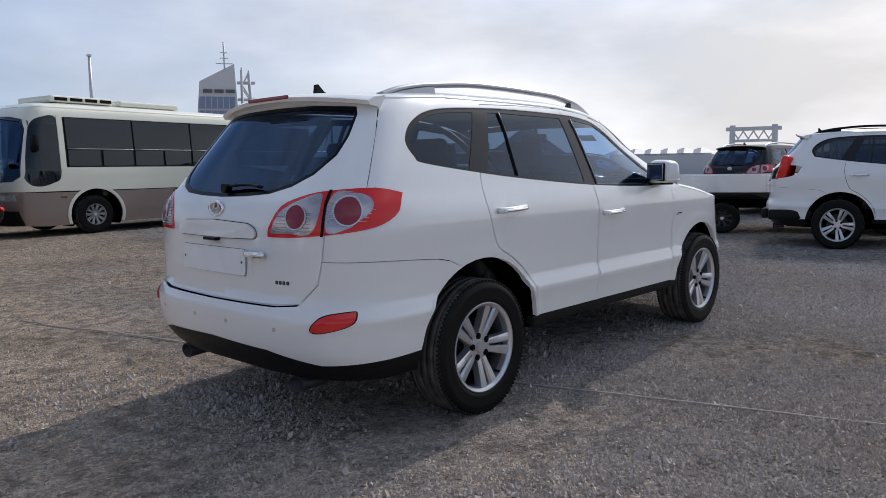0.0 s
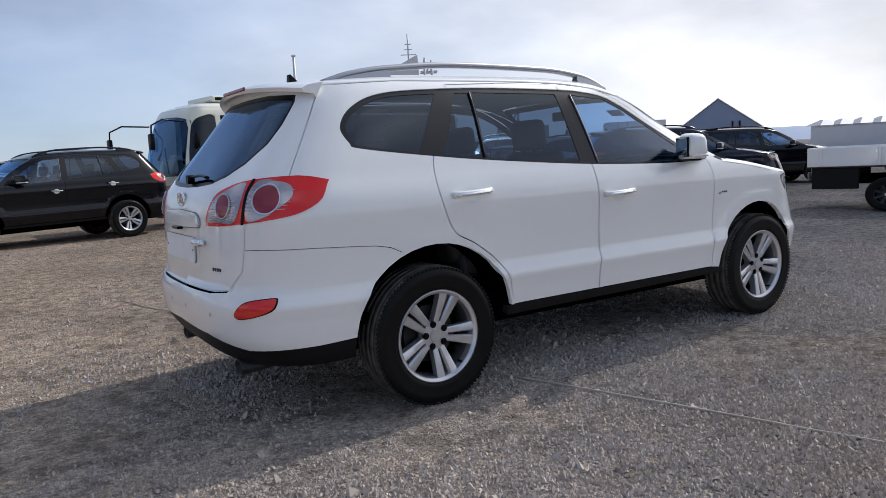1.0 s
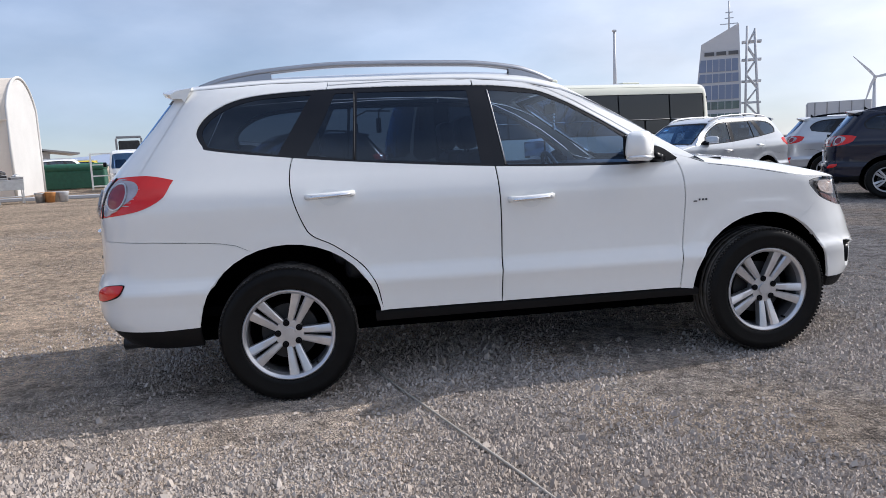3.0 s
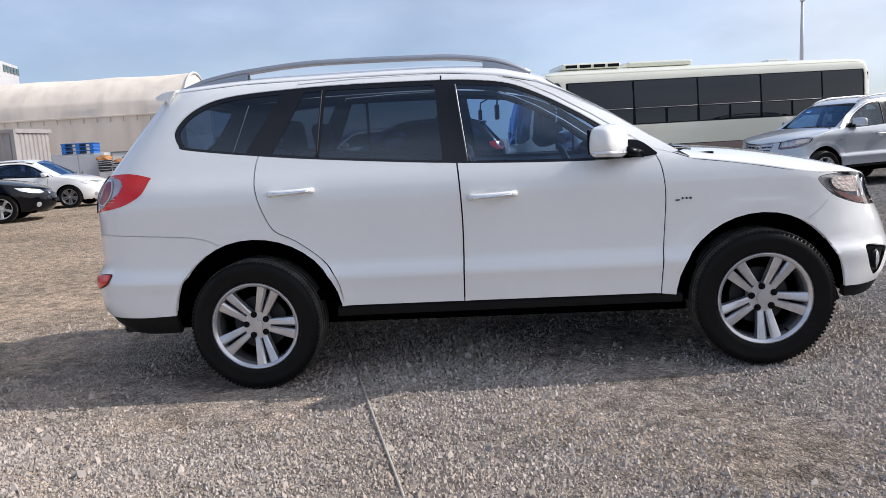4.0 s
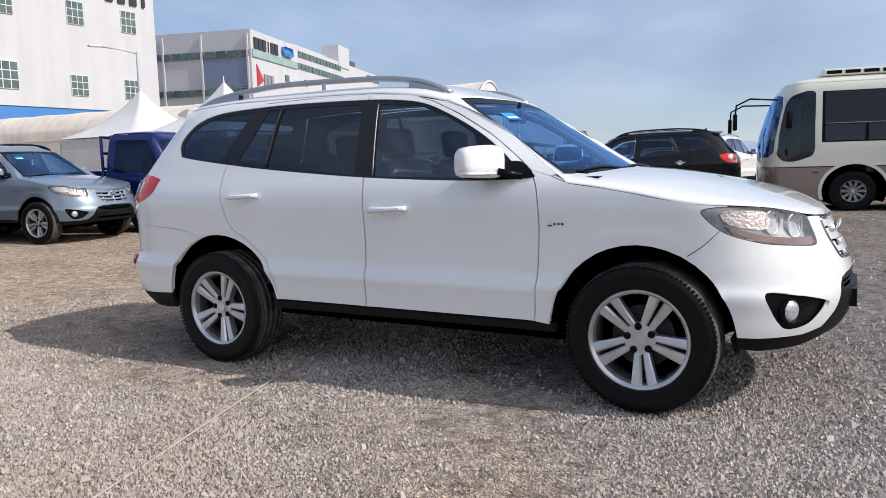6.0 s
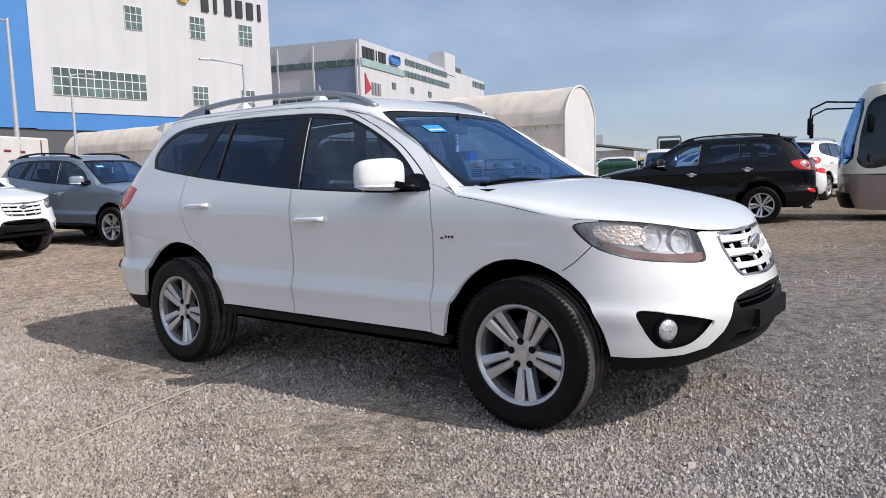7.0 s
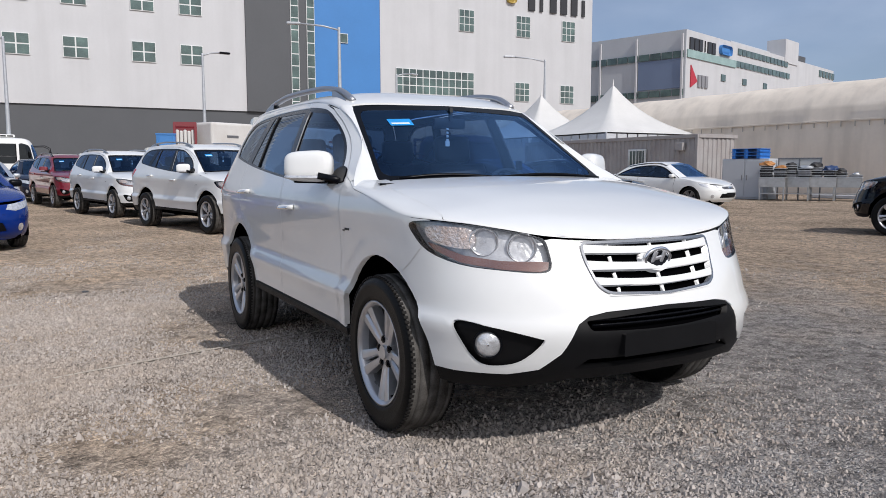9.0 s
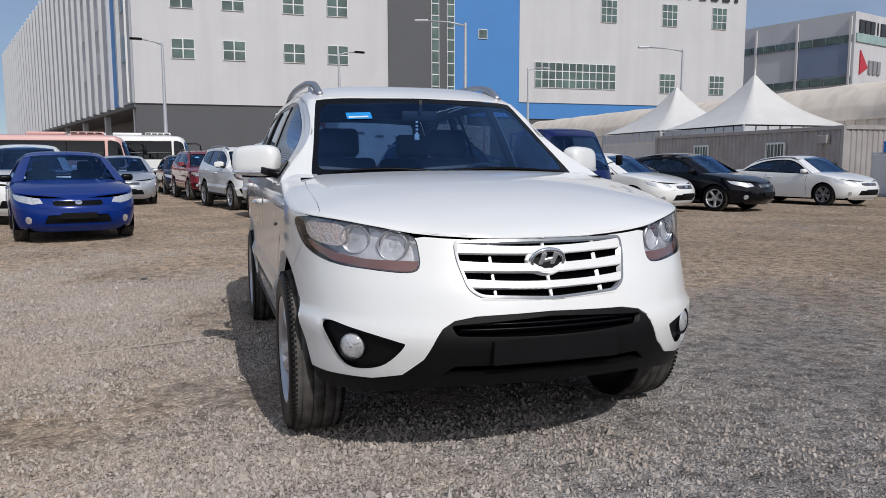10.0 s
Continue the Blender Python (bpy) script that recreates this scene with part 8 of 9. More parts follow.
def far_things():
    E10, E2, E0 = (4.68, -1.22), (-1.65, -4.73), (-4.31, -3.36)
    for az, el, arm, deg in ((-177.2, 8.6, 1.3, -85), (170.3, 8.3, 1.3, 100), (160.75, 10.5, 2.2, -110), (156.0, 7.2, 1.8, 110), (144.85, 8.2, 2.4, -110)):
        d = (9.0 - 1.19) / math.tan(radians(el))
        x, y = around(E10, az, d)
        make_lamp(x, y, 9.0, arm, deg)
    # harbour tower
    x, y = around(E2, 60.4, 115)
    t = thing("harbour_tower", "grey glazed harbour control tower with roof mast", "tower", at=pose(x, y, 0, 0, 0, 60.4 - 90))
    def slab(name, mat, p, y0, y1, parent=None, label=""):
        bm = bmesh.new()
        a = [bm.verts.new((px, y0, pz)) for px, pz in p]
        b = [bm.verts.new((px, y1, pz)) for px, pz in p]
        bm.faces.new(a)
        bm.faces.new(b[::-1])
        for i in range(len(p)):
            bm.faces.new((a[i], a[(i + 1) % len(p)], b[(i + 1) % len(p)], b[i]))
        return part(name, bm, mat, parent or t, label)
    slab("shaft", WALL_MID, [(-4.6, 0), (-4.5, 3.0), (-3.4, 14.4), (1.6, 17.0), (1.9, 10), (2.0, 0)], 0, 7)
    for yy in (1.0, 3.4):
        for xa, xb, zt in ((2.5, 2.7, 16.6), (4.5, 3.7, 16.2)):
            v, f = sweep([(xa, yy, 0), (xb, yy, zt)], ring(0.17, 6))
            mesh_object("stair_post", v, f, WALL_MID, t)
        for k in range(8):
            u0, u1 = k / 8, (k + 1) / 8
            v, f = sweep([(2.5 + 0.2 * u0 if k % 2 else 4.5 - 0.8 * u0, yy, 16 * u0), (4.5 - 0.8 * u1 if k % 2 else 2.5 + 0.2 * u1, yy, 16 * u1)], ring(0.11, 5))
            mesh_object("stair_brace", v, f, WALL_MID, t)
    for z in (3, 6, 9, 12, 14.5):
        part("landing", boxed((2.6, 2.0, 0.25), (3.3, 2.2, z)), WALL_MID, t)
    for z0, z1, a, b in ((1.0, 4.6, -4.3, 1.7), (5.2, 6.3, -4.15, 1.7), (6.6, 8.6, -4.0, 1.65), (9.0, 10.2, -3.8, 1.6), (10.5, 12.2, -3.7, 1.5)):
        p = slab("glass_band", PANE if z0 < 6 else WALL_SLATE, [(a, z0), (a + 0.25, z1), (b, z1), (b, z0)], -0.12, 0.05)
        for k in range(1, 6):
            part("mullion", boxed((0.08, 0.06, z1 - z0), (a + 0.2 + (b - a - 0.2) * k / 6, -0.15, (z0 + z1) / 2)), WALL_MID, p)
    for k in range(3):
        part("deck_opening", boxed((1.3, 0.2, 0.5), (-2.3 + 1.6 * k, -0.08, 13.0)), WALL_GREY, t)
    v, f = sweep([(0.3, 3, 15.5), (0.3, 3, 20.6)], ring(0.12, 6))
    ms = mesh_object("mast", v, f, POLE, t)
    for z, w in ((17.4, 2.4), (18.2, 1.2), (19.0, 1.0)):
        part("mast_arm", boxed((w, 0.1, 0.12), (0.3, 3, z)), POLE, ms)
    x, y = around(E0, 67.75, 320)
    p = thing("tall_pole", "tall bare steel pole behind the bus", "pole", at=pose(x, y, 0))
    v, f = lathe([(0, 0.9), (28, 0.75), (46.4, 0.5), (46.42, 0.001)], 10, "z")
    mesh_object("shaft", v, f, POLE, p)
    part("cap", boxed((1.5, 1.5, 0.8), (0, 0, 46.4), 0.1, 1), POLE, p)
    # wind turbine
    x, y = around(E2, 51.45, 600)
    w = thing("wind_turbine", "far white wind turbine with three blades", "wind turbine", at=pose(x, y, 0, 0, 0, 51.45 - 90))
    v, f = lathe([(0, 1.8), (36, 1.0), (36.2, 0.01)], 12, "z")
    mesh_object("tower", v, f, WALL_MID, w)
    part("nacelle", boxed((2.2, 6, 2.2), (0, 0, 37.5), 0.5, 2), WALL_MID, w)
    for k in range(3):
        bm = bmesh.new()
        v = [bm.verts.new(p) for p in ((-0.5, -3.2, 0.8), (0.8, -3.2, 0.8), (1.3, -3.2, 5), (0.25, -3.2, 20), (-0.15, -3.2, 20), (-0.5, -3.0, 5))]
        v2 = [bm.verts.new((a.co.x, -2.7, a.co.z)) for a in v]
        bm.faces.new(v)
        bm.faces.new(v2[::-1])
        for i in range(6):
            bm.faces.new((v[i], v[(i + 1) % 6], v2[(i + 1) % 6], v2[i]))
        bm.transform(Matrix.Translation((0, 0, 37.5)) @ Matrix.Rotation(radians(-42 + 120 * k), 4, "Y"))
        part("blade", bm, WALL_MID, w)
    # gantry, gabled shed, pale wall with small pavilions
    x, y = around(E0, 20.15, 120)
    g = thing("harbour_gantry", "grey steel gantry frame with lattice beam", "gantry", at=pose(x, y, 0, 0, 0, 20.15 - 90))
    for sx in (-2.9, 2.9):
        part("leg", boxed((0.8, 0.8, 6.9), (sx, 0, 3.45)), POLE, g)
    part("top_beam", boxed((7.6, 0.7, 0.55), (0, 0, 6.35)), POLE, g)
    part("low_beam", boxed((5.8, 0.5, 0.4), (0, 0, 4.6)), POLE, g)
    for k in range(8):
        part("brace", boxed((0.18, 0.2, 1.5), (0, 0, 0), turn=Matrix.Translation((-2.45 + 0.7 * k, 0, 5.45)) @ Matrix.Rotation(radians(32 * (1 if k % 2 else -1)), 4, "Y")), POLE, g)
    x, y = around((-3.3, -4.07), 36.9, 120)
    s = thing("gabled_shed", "plain blue-grey gabled shed", "shed", at=pose(x, y, 0, 0, 0, 36.9 - 90))
    bm = bmesh.new()
    prof = [(-6.2, 0), (-6.2, 3.2), (0, 7.7), (6.2, 3.2), (6.2, 0)]
    a = [bm.verts.new((px, 0, pz)) for px, pz in prof]
    b = [bm.verts.new((px, 25, pz)) for px, pz in prof]
    bm.faces.new(a)
    bm.faces.new(b[::-1])
    for i in range(5):
        bm.faces.new((a[i], a[(i + 1) % 5], b[(i + 1) % 5], b[i]))
    part("wall", bm, WALL_SLATE, s)
    for sg in (-1, 1):
        part("roof_sheet", boxed((7.8, 25.6, 0.12), (0, 0, 0), turn=Matrix.Translation((sg * 3.15, 12.5, 5.55)) @ Matrix.Rotation(radians(sg * 36), 4, "Y")), WALL_MID, s)
    part("wall_frame", boxed((0.25, 0.2, 1.8), (2.0, -0.1, 3.5)), TRIM, s)
    part("wall_frame", boxed((0.25, 0.2, 1.8), (3.0, -0.1, 3.5)), TRIM, s)
    part("wall_frame", boxed((1.2, 0.2, 0.2), (2.5, -0.1, 3.4)), TRIM, s)
    a0, a1 = around(E0, 14, 66), around(E0, 30, 74)
    ln = math.hypot(a1[0] - a0[0], a1[1] - a0[1])
    wl = part("boundary_wall", boxed((ln, 0.3, 2.1), (0, 0, 1.05)), WALL_MID)
    wl.matrix_world = pose((a0[0] + a1[0]) / 2, (a0[1] + a1[1]) / 2, 0, 0, 0, math.degrees(math.atan2(a1[1] - a0[1], a1[0] - a0[0])))
    tagged(wl, "long pale grey site wall", "wall", kind="structure")
    for k in range(6):
        x, y = around(E0, 23.6 + 1.15 * k, 82)
        pv = thing("pavilion", "small pale pavilion with a hipped roof", "pavilion", "far pavilions", pose(x, y, 0, 0, 0, 20))
        part("wall", boxed((1.9, 1.9, 2.4), (0, 0, 1.2)), WALL_MID, pv)
        bm = bmesh.new()
        cyl(bm, 1.7, 0.55, (0, 0, 2.67), "z", 4, 0.3)
        part("roof", bm, WALL_SIDE, pv)
    # far left: skip, cage, long trailer, buses
    x, y = around(E2, 107.2, 46)
    s = thing("waste_skip", "green waste skip under a green sheet", "skip", at=pose(x, y, 0, 0, 0, 10))
    GREEN = material("green_tarpaulin", (0.02, 0.11, 0.07), 0.6, vary=0.3, bump=0.4, bump_scale=4)
    part("body", boxed((3.2, 1.6, 1.0), (0, 0, 0.55), 0.05, 1), GREEN, s)
    bm = boxed((3.3, 1.7, 0.45), (0, 0, 1.2), 0.2, 3)
    part("sheet", bm, GREEN, s, smooth=True)
    x, y = around(E2, 105.4, 44)
    c = thing("roll_cage", "white steel roll cage on the lot", "cage", at=pose(x, y, 0, 0, 0, 15))
    for sx in (-0.55, 0.55):
        for sy in (-0.5, 0.5):
            part("post", boxed((0.06, 0.06, 1.9), (sx, sy, 0.95)), FRAME, c)
    for z in (0.15, 0.7, 1.3, 1.88):
        for sy in (-0.5, 0.5):
            part("rail", boxed((1.16, 0.05, 0.05), (0, sy, z)), FRAME, c)
    tr = thing("box_trailer", "long weathered white box trailer", "trailer", at=pose(-34.5, 9.1, 0, 0, 0, 117))
    RUST = material("streaked_white_paint", (0.66, 0.655, 0.64), 0.6, vary=0.1, scale=1.2, second=(0.56, 0.53, 0.50))
    body = part("body", boxed((10.9, 2.4, 2.5), (0.05, 0, 2.15), 0.12, 3), RUST, tr)
    for k, (dx, dz, w) in enumerate(((-4.2, 2.75, 1.5), (-2.9, 2.62, 1.2), (-1.7, 2.60, 0.8), (2.6, 2.70, 1.0), (3.6, 2.66, 0.7))):
        part("faded_mark", boxed((w * 0.45, 0.02, 0.12), (dx, -1.205, dz), 0.004, 1), STEEL if k < 3 else RED_PAINT, body)
    part("red_strip", boxed((0.16, 2.44, 2.3), (4.9, 0, 2.15), 0.05, 1), RED_PAINT, body)
    part("frame", boxed((10.6, 1.2, 0.3), (0, 0, 0.78)), VOID, tr)
    rack = thing("red_stake_rack", "rusty red stake rack holding upright white sacks", "rack", at=pose(-31.9, 3.8, 0, 0, 0, 80.5))
    for sx in (-0.46, 0.46):
        for sy in (-0.3, 0.3):
            part("post", boxed((0.12, 0.12, 3.35), (sx, sy, 1.675), 0.01, 1), RED_PAINT, rack)
    for z in (0.6, 1.5, 3.28):
        for sy in (-0.3, 0.3):
            part("rail", boxed((1.0, 0.08, 0.22 if z > 3 else 0.10), (0, sy, z), 0.01, 1), RED_PAINT, rack)
    part("back_panel", boxed((0.9, 0.05, 3.1), (0, 0.28, 1.7), 0.01, 1), RED_PAINT, rack)
    for k in range(5):
        part("sack", boxed((0.15, 0.28, 2.5 - 0.1 * (k % 2)), (-0.34 + 0.17 * k, -0.08, 1.80), 0.06, 2), TENT, rack, "upright white sack")
    for k in (-4.0, -2.7, 3.4):
        for sg in (-1, 1):
            bm = bmesh.new()
            cyl(bm, 0.48, 0.3, (k, sg * 1.0, 0.48), "y", 24)
            part("tyre", bm, RUBBER, tr)
    for k in range(5):
        cr = thing("plastic_crate", "blue plastic crate stacked beside a red rack", "crate", "stacked crates", pose(-31.9 + 0.02 * (k % 2), 2.95, 0.57 * k, 0, 0, 80))
        part("bin", boxed((0.84, 0.6, 0.50), (0, 0, 0.25), 0.02, 1), WALL_BLUE, cr)
        part("rim", boxed((0.89, 0.65, 0.07), (0, 0, 0.535), 0.01, 1), WALL_BLUE, cr)
        for sx in (-0.3, 0.3):
            part("rib", boxed((0.06, 0.04, 0.46), (sx, -0.31, 0.25), 0.006, 1), WALL_BLUE, cr)
    # hills on the horizon
    HILL = material("hazy_hill", (0.30, 0.36, 0.48), 0.95, vary=0.1, scale=0.01)
    for az, d, wid, hgt in ((100.8, 1500, 130, 40), (104.5, 1900, 260, 30), (96, 1900, 220, 28), (32, 2200, 500, 34)):
        x, y = around(E2, az, d)
        vs, fs = [], []
        n = 24
        for i in range(n + 1):
            for j in range(7):
                u, v = i / n * 2 - 1, j / 6 * 2 - 1
                z = max(0, (1 - abs(u) ** 1.7) * (1 - v * v)) * hgt * (1 + 0.35 * noise.noise((u * 3 + az, v * 2, 1)))
                vs.append((u * wid, v * wid * 0.6, z - 0.5))
        for i in range(n):
            for j in range(6):
                a = i * 7 + j
                fs.append((a, a + 1, a + 8, a + 7))
        o = mesh_object("hill", vs, fs, HILL)
        o.matrix_world = pose(x, y, 0, 0, 0, az - 90)
        tagged(o, "low hazy blue-grey hill on the horizon", "hill", kind="structure")
    # sheds and small vehicles beyond the fabric hall
    E7 = (2.95, -3.92)
    x, y = around(E7, 114.3, 75)
    sh = thing("market_shed", "grey open shed with a sloping roof", "shed", at=pose(x, y, 0, 0, 0, 24))
    part("wall", boxed((4.6, 5, 2.6), (0, 0, 1.3)), WALL_MID, sh)
    part("roof_sheet", boxed((7.5, 7, 0.15), (0, 0, 0), turn=Matrix.Translation((0.8, 0, 2.9)) @ Matrix.Rotation(radians(8), 4, "Y")), STEEL, sh)
    part("upper_box", boxed((2.2, 2, 1.2), (-1.6, 0, 3.6), 0.02, 1), WALL_MID, sh)
    x, y = around(E7, 112.3, 55)
    c = copy_thing(WHITE_SUV, ground_pose(x, y, 205, 0.8, 0.9, 0.95) @ SUV_LEVEL)
    recolour(c, {WHITE: paint("yellow_car_paint", (0.62, 0.48, 0.02))})
    tagged(c, "small yellow car far across the lot", "car", "parked cars")
    x, y = around(E7, 114.6, 50)
    c = copy_thing(WHITE_SUV, ground_pose(x, y, 215, 1, 1, 1) @ SUV_LEVEL)
    tagged(c, "white off-road estate far across the lot", "car", "parked cars")
    x, y = around(E7, 100.1, 27)
    c = copy_thing(WHITE_SUV, ground_pose(x, y, 80, 1, 1, 1.05) @ SUV_LEVEL)
    tagged(c, "white double-cab vehicle behind the black car", "car", "parked cars")


def small_litter():
    """Paper scraps and clods lying on the lot."""
    for x, y, r in ((4.9, 10.6, 0.12), (-3.6, -1.9, 0.03), (3.2, 1.6, 0.03), (4.0, 3.4, 0.04)):
        bm = bmesh.new()
        bmesh.ops.create_icosphere(bm, subdivisions=2, radius=r)
        for v in bm.verts:
            v.co *= 1 + 0.5 * noise.noise(v.co * (2.2 / r) * 0.5 + Vector((x, y, 0)))
            v.co.z = max(-0.2 * r, v.co.z * 0.45)
        o = part("scrap", bm, STICKER_WHITE if r > 0.04 else WALL_GREY)
        o.location = (x, y, r * 0.1)
        tagged(o, "crumpled pale scrap lying on gravel" if r > 0.04 else "small dark clod lying on gravel", "litter")


# ---- ground ----
def make_ground():
    m = bpy.data.materials.new("gravel_ground")
    m.use_nodes = True
    nt = m.node_tree
    li = nt.links.new
    b = nt.nodes["Principled BSDF"]
    b.inputs["Roughness"].default_value = 0.93
    b.inputs["Specular IOR Level"].default_value = 0.0
    b.inputs["Diffuse Roughness"].default_value = 1.0
    co = nt.nodes.new("ShaderNodeTexCoord")

    def tex(scale, detail=5, kind="ShaderNodeTexNoise"):
        n = nt.nodes.new(kind)
        n.inputs["Scale"].default_value = scale
        if kind == "ShaderNodeTexNoise":
            n.inputs["Detail"].default_value = detail
        li(wob.outputs["Vector"] if kind != "ShaderNodeTexNoise" else co.outputs["Object"], n.inputs["Vector"])
        return n

    wn = nt.nodes.new("ShaderNodeTexNoise")
    wn.inputs["Scale"].default_value, wn.inputs["Detail"].default_value = 17, 4
    li(co.outputs["Object"], wn.inputs["Vector"])
    wob = nt.nodes.new("ShaderNodeVectorMath")
    wob.operation = "MULTIPLY_ADD"
    wob.inputs[1].default_value = (0.07, 0.07, 0.07)
    li(wn.outputs["Color"], wob.inputs[0])
    li(co.outputs["Object"], wob.inputs[2])
    big, mid, fine = tex(0.16, 4), tex(1.3, 6), tex(38, 5)
    st = tex(58, kind="ShaderNodeTexVoronoi")
    st2 = tex(120, kind="ShaderNodeTexVoronoi")
    ramp = nt.nodes.new("ShaderNodeValToRGB")
    e = ramp.color_ramp.elements
    e[0].position, e[0].color = 0.38, (0.49, 0.458, 0.438, 1)
    e[1].position, e[1].color = 0.64, (0.65, 0.525, 0.41, 1)
    # sandier towards the far rear of the car
    gr = nt.nodes.new("ShaderNodeMapRange")
    gr.inputs["From Min"].default_value, gr.inputs["From Max"].default_value = 0.0, 5.0
    gr.inputs["To Min"].default_value, gr.inputs["To Max"].default_value = -0.08, 0.27
    off = nt.nodes.new("ShaderNodeVectorMath")
    off.operation = "DOT_PRODUCT"
    off.inputs[1].default_value = (-1.0, 0.4, 0.0)
    li(co.outputs["Object"], off.inputs[0])
    li(off.outputs["Value"], gr.inputs["Value"])
    a1 = nt.nodes.new("ShaderNodeMath")
    li(big.outputs["Fac"], a1.inputs[0])
    li(gr.outputs["Result"], a1.inputs[1])
    a2 = nt.nodes.new("ShaderNodeMath")
    a2.operation = "MULTIPLY_ADD"
    a2.inputs[1].default_value = 0.35
    li(mid.outputs["Fac"], a2.inputs[0])
    a3 = nt.nodes.new("ShaderNodeMath")
    a3.operation = "SUBTRACT"
    a3.inputs[1].default_value = 0.175
    li(a1.outputs[0], a2.inputs[2])
    li(a2.outputs[0], a3.inputs[0])
    li(a3.outputs[0], ramp.inputs["Fac"])
    mx = nt.nodes.new("ShaderNodeMix")
    mx.data_type, mx.blend_type = "RGBA", "MULTIPLY"
    mx.inputs["Factor"].default_value = 0.9
    sr = nt.nodes.new("ShaderNodeMapRange")
    sr.inputs["From Max"].default_value = 0.9
    sr.inputs["To Min"].default_value, sr.inputs["To Max"].default_value = 0.66, 1.30
    hue = nt.nodes.new("ShaderNodeSeparateColor")
    li(st.outputs["Color"], hue.inputs["Color"])
    li(hue.outputs["Red"], sr.inputs["Value"])
    li(ramp.outputs["Color"], mx.inputs["A"])
    li(sr.outputs["Result"], mx.inputs["B"])
    mx2 = nt.nodes.new("ShaderNodeMix")
    mx2.data_type, mx2.blend_type = "RGBA", "MULTIPLY"
    mx2.inputs["Factor"].default_value = 0.6
    sr2 = nt.nodes.new("ShaderNodeMapRange")
    sr2.inputs["From Min"].default_value, sr2.inputs["From Max"].default_value = 0.3, 0.7
    sr2.inputs["To Min"].default_value, sr2.inputs["To Max"].default_value = 0.6, 1.25
    li(fine.outputs["Fac"], sr2.inputs["Value"])
    li(mx.outputs["Result"], mx2.inputs["A"])
    li(sr2.outputs["Result"], mx2.inputs["B"])
    # damp and trodden patches
    soil = tex(0.75, 7)
    sr3 = nt.nodes.new("ShaderNodeMapRange")
    sr3.inputs["From Min"].default_value, sr3.inputs["From Max"].default_value = 0.34, 0.62
    sr3.inputs["To Min"].default_value, sr3.inputs["To Max"].default_value = 0.78, 1.10
    li(soil.outputs["Fac"], sr3.inputs["Value"])
    mx3 = nt.nodes.new("ShaderNodeMix")
    mx3.data_type, mx3.blend_type = "RGBA", "MULTIPLY"
    mx3.inputs["Factor"].default_value = 1.0
    li(mx2.outputs["Result"], mx3.inputs["A"])
    li(sr3.outputs["Result"], mx3.inputs["B"])
    # Colour darkened in the hollows, painting the shade between clods and stones.
    clod = tex(9, 6)
    sr4 = nt.nodes.new("ShaderNodeMapRange")
    sr4.inputs["From Min"].default_value, sr4.inputs["From Max"].default_value = 0.36, 0.56
    sr4.inputs["To Min"].default_value, sr4.inputs["To Max"].default_value = 0.64, 1.10
    li(clod.outputs["Fac"], sr4.inputs["Value"])
    mx4 = nt.nodes.new("ShaderNodeMix")
    mx4.data_type, mx4.blend_type = "RGBA", "MULTIPLY"
    mx4.inputs["Factor"].default_value = 1.0
    li(mx3.outputs["Result"], mx4.inputs["A"])
    li(sr4.outputs["Result"], mx4.inputs["B"])
    li(mx4.outputs["Result"], b.inputs["Base Color"])
    bh = nt.nodes.new("ShaderNodeMath")
    bh.operation = "MULTIPLY_ADD"
    bh.inputs[1].default_value = -1.2
    li(st.outputs["Distance"], bh.inputs[0])
    li(fine.outputs["Fac"], bh.inputs[2])
    bh2 = nt.nodes.new("ShaderNodeMath")
    bh2.operation = "MULTIPLY_ADD"
    bh2.inputs[1].default_value = -0.7
    li(st2.outputs["Distance"], bh2.inputs[0])
    li(bh.outputs[0], bh2.inputs[2])
    bp = nt.nodes.new("ShaderNodeBump")
    bp.inputs["Strength"].default_value, bp.inputs["Distance"].default_value = 1.0, 0.034
    bh3 = nt.nodes.new("ShaderNodeMath")
    bh3.operation = "MULTIPLY_ADD"
    bh3.inputs[1].default_value = 2.4
    li(clod.outputs["Fac"], bh3.inputs[0])
    li(bh2.outputs[0], bh3.inputs[2])
    li(bh3.outputs[0], bp.inputs["Height"])
    li(bp.outputs["Normal"], b.inputs["Normal"])
    # one sheet, finely relieved near the cars, reaching the horizon
    xs = np.concatenate([np.array([-3000, -900, -300, -120, -60, -40]), np.arange(-30, -5, 0.4), np.arange(-5, 6.0, 0.055), np.arange(6, 22.01, 0.4), np.array([30, 45, 70, 130, 300, 900, 3000])])
    ys = np.concatenate([np.array([-3000, -900, -300, -100, -40, -20]), np.arange(-12, -4.4, 0.4), np.arange(-4.4, 2.5, 0.055), np.arange(2.5, 28.01, 0.4), np.array([36, 50, 70, 130, 300, 900, 3000])])
    vs = []
    for y in ys:
        for x in xs:
            h = 0.0
            if abs(x) < 35 and -14 < y < 32:
                h = ground_z(x, y)
            vs.append((x, y, h))
    nx = len(xs)
    fs = [(j * nx + i, j * nx + i + 1, (j + 1) * nx + i + 1, (j + 1) * nx + i) for j in range(len(ys) - 1) for i in range(nx - 1)]
    g = mesh_object("ground", vs, fs, m)
    return tagged(g, "flat lot of grey gravel with tan sandy patches", "ground", kind="structure")


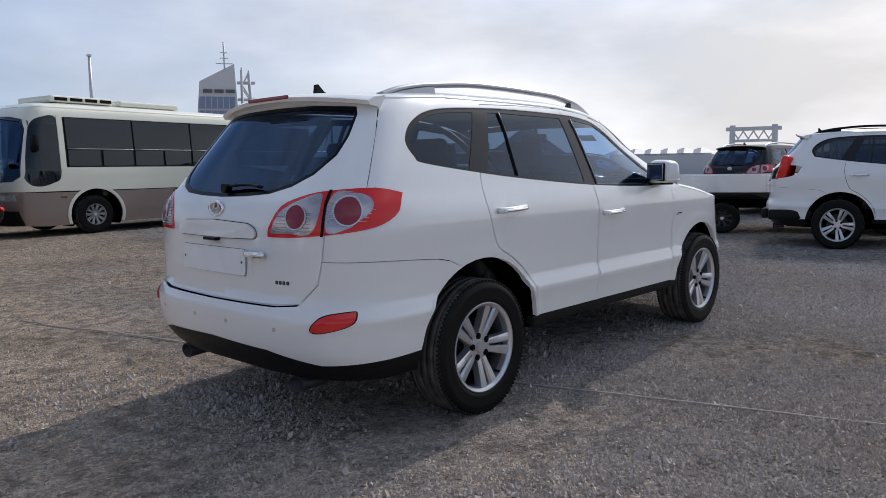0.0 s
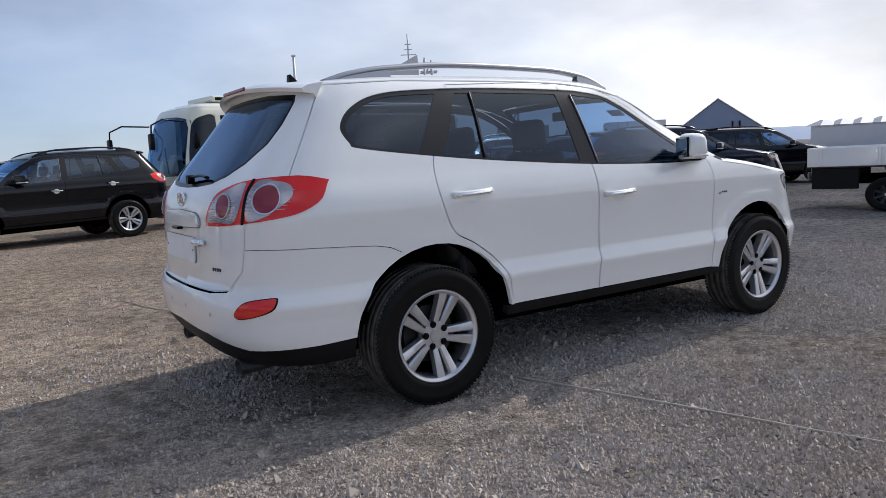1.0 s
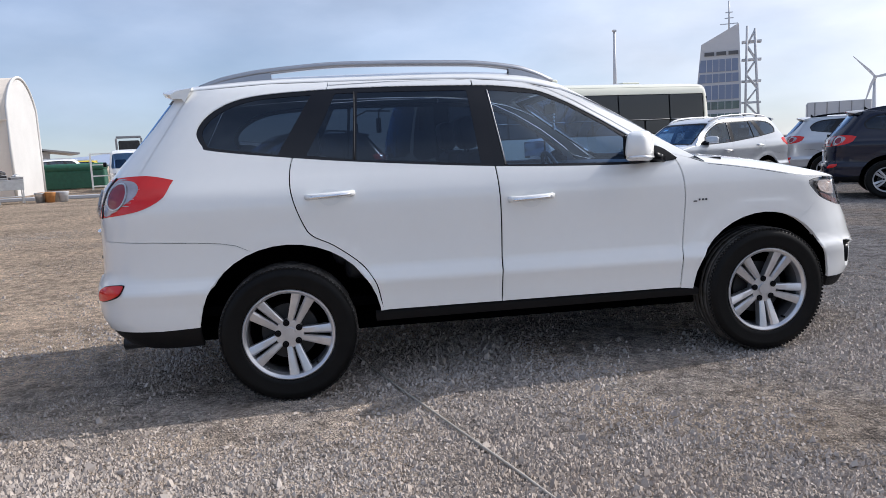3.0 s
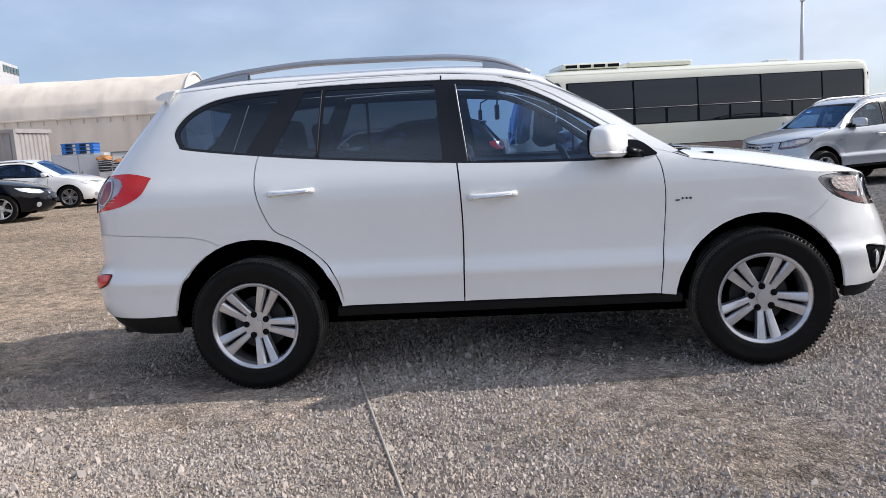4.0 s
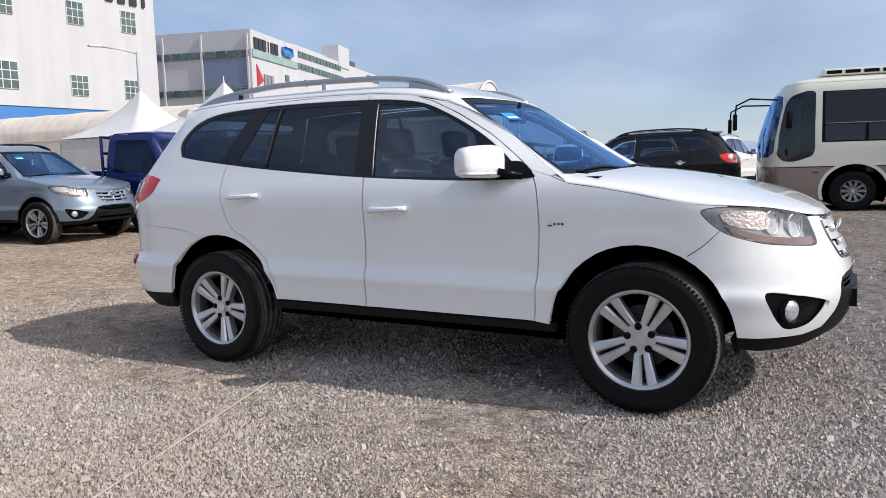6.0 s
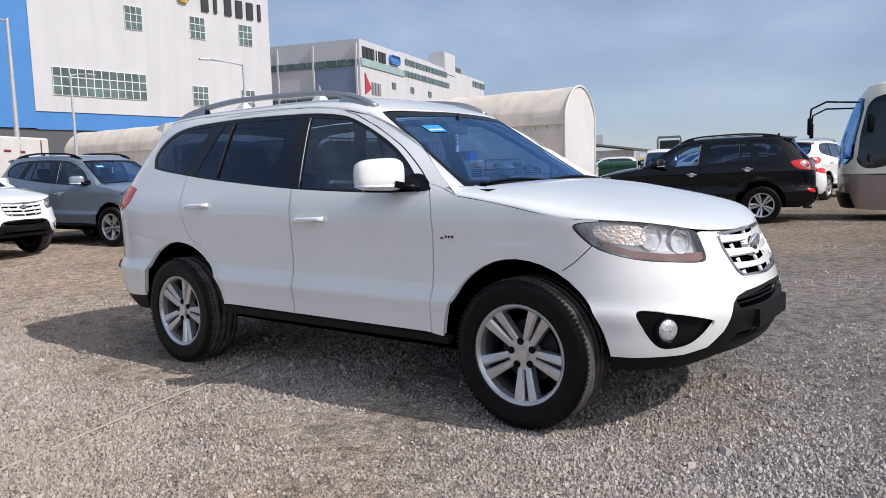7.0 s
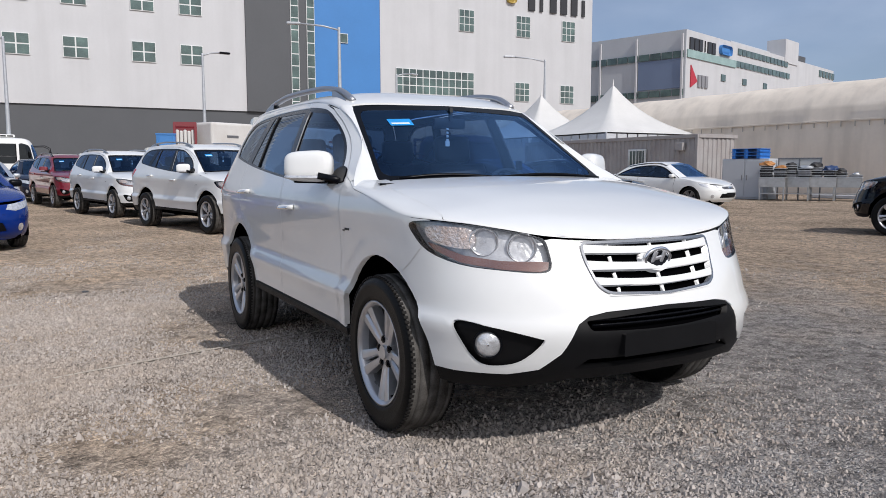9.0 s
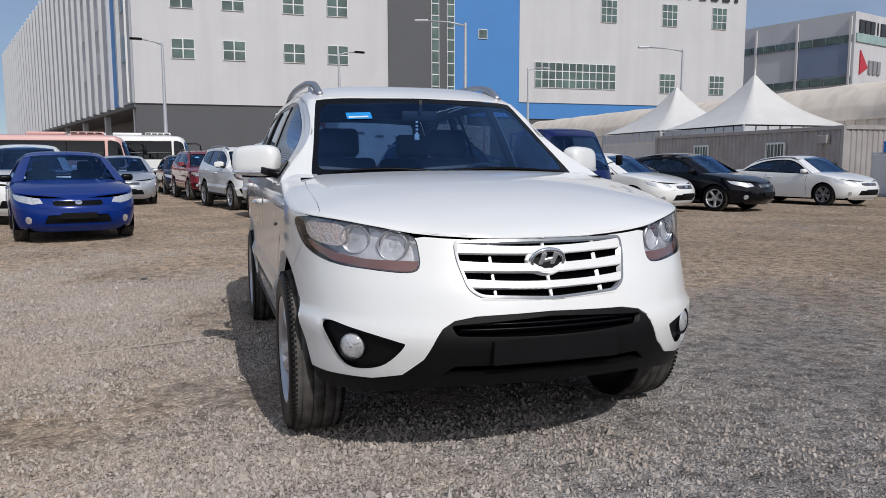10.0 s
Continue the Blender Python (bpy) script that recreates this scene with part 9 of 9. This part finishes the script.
make_ground()
WHITE_SUV = make_suv(pose(0, 0, 0), "white mid-size off-road estate car parked on gravel")
BUS = make_bus(pose(4.43, 14.3, 0, 0, 0, 190) @ Matrix.Diagonal((1.06, 1, 1, 1)), "beige and brown bus with dark side windows")
for _x, _y, _deg, _red in ((-41.6, -10.4, 92, True), (-46.4, -6.6, 91, False)):
    _c = copy_thing(BUS, pose(_x, _y, 0, 0, 0, _deg) @ Matrix.Diagonal((1.22 if _red else 1.06, 1, 1.06 if _red else 1.12, 1)))
    recolour(_c, {BEIGE_PAINT: PALE_RED if _red else WHITE, BROWN_PAINT: WHITE})
    tagged(_c, "pale red bus parked far off" if _red else "plain white bus parked far off")
trucks()
other_suvs()
saloons()
make_logistics_building()
make_text_building()
make_fabric_hall()
make_tent(-29.4, 27.4)
make_tent(-36.2, 27.2)
make_container()
make_clutter()
far_things()
make_rope()
small_litter()
make_gravel()
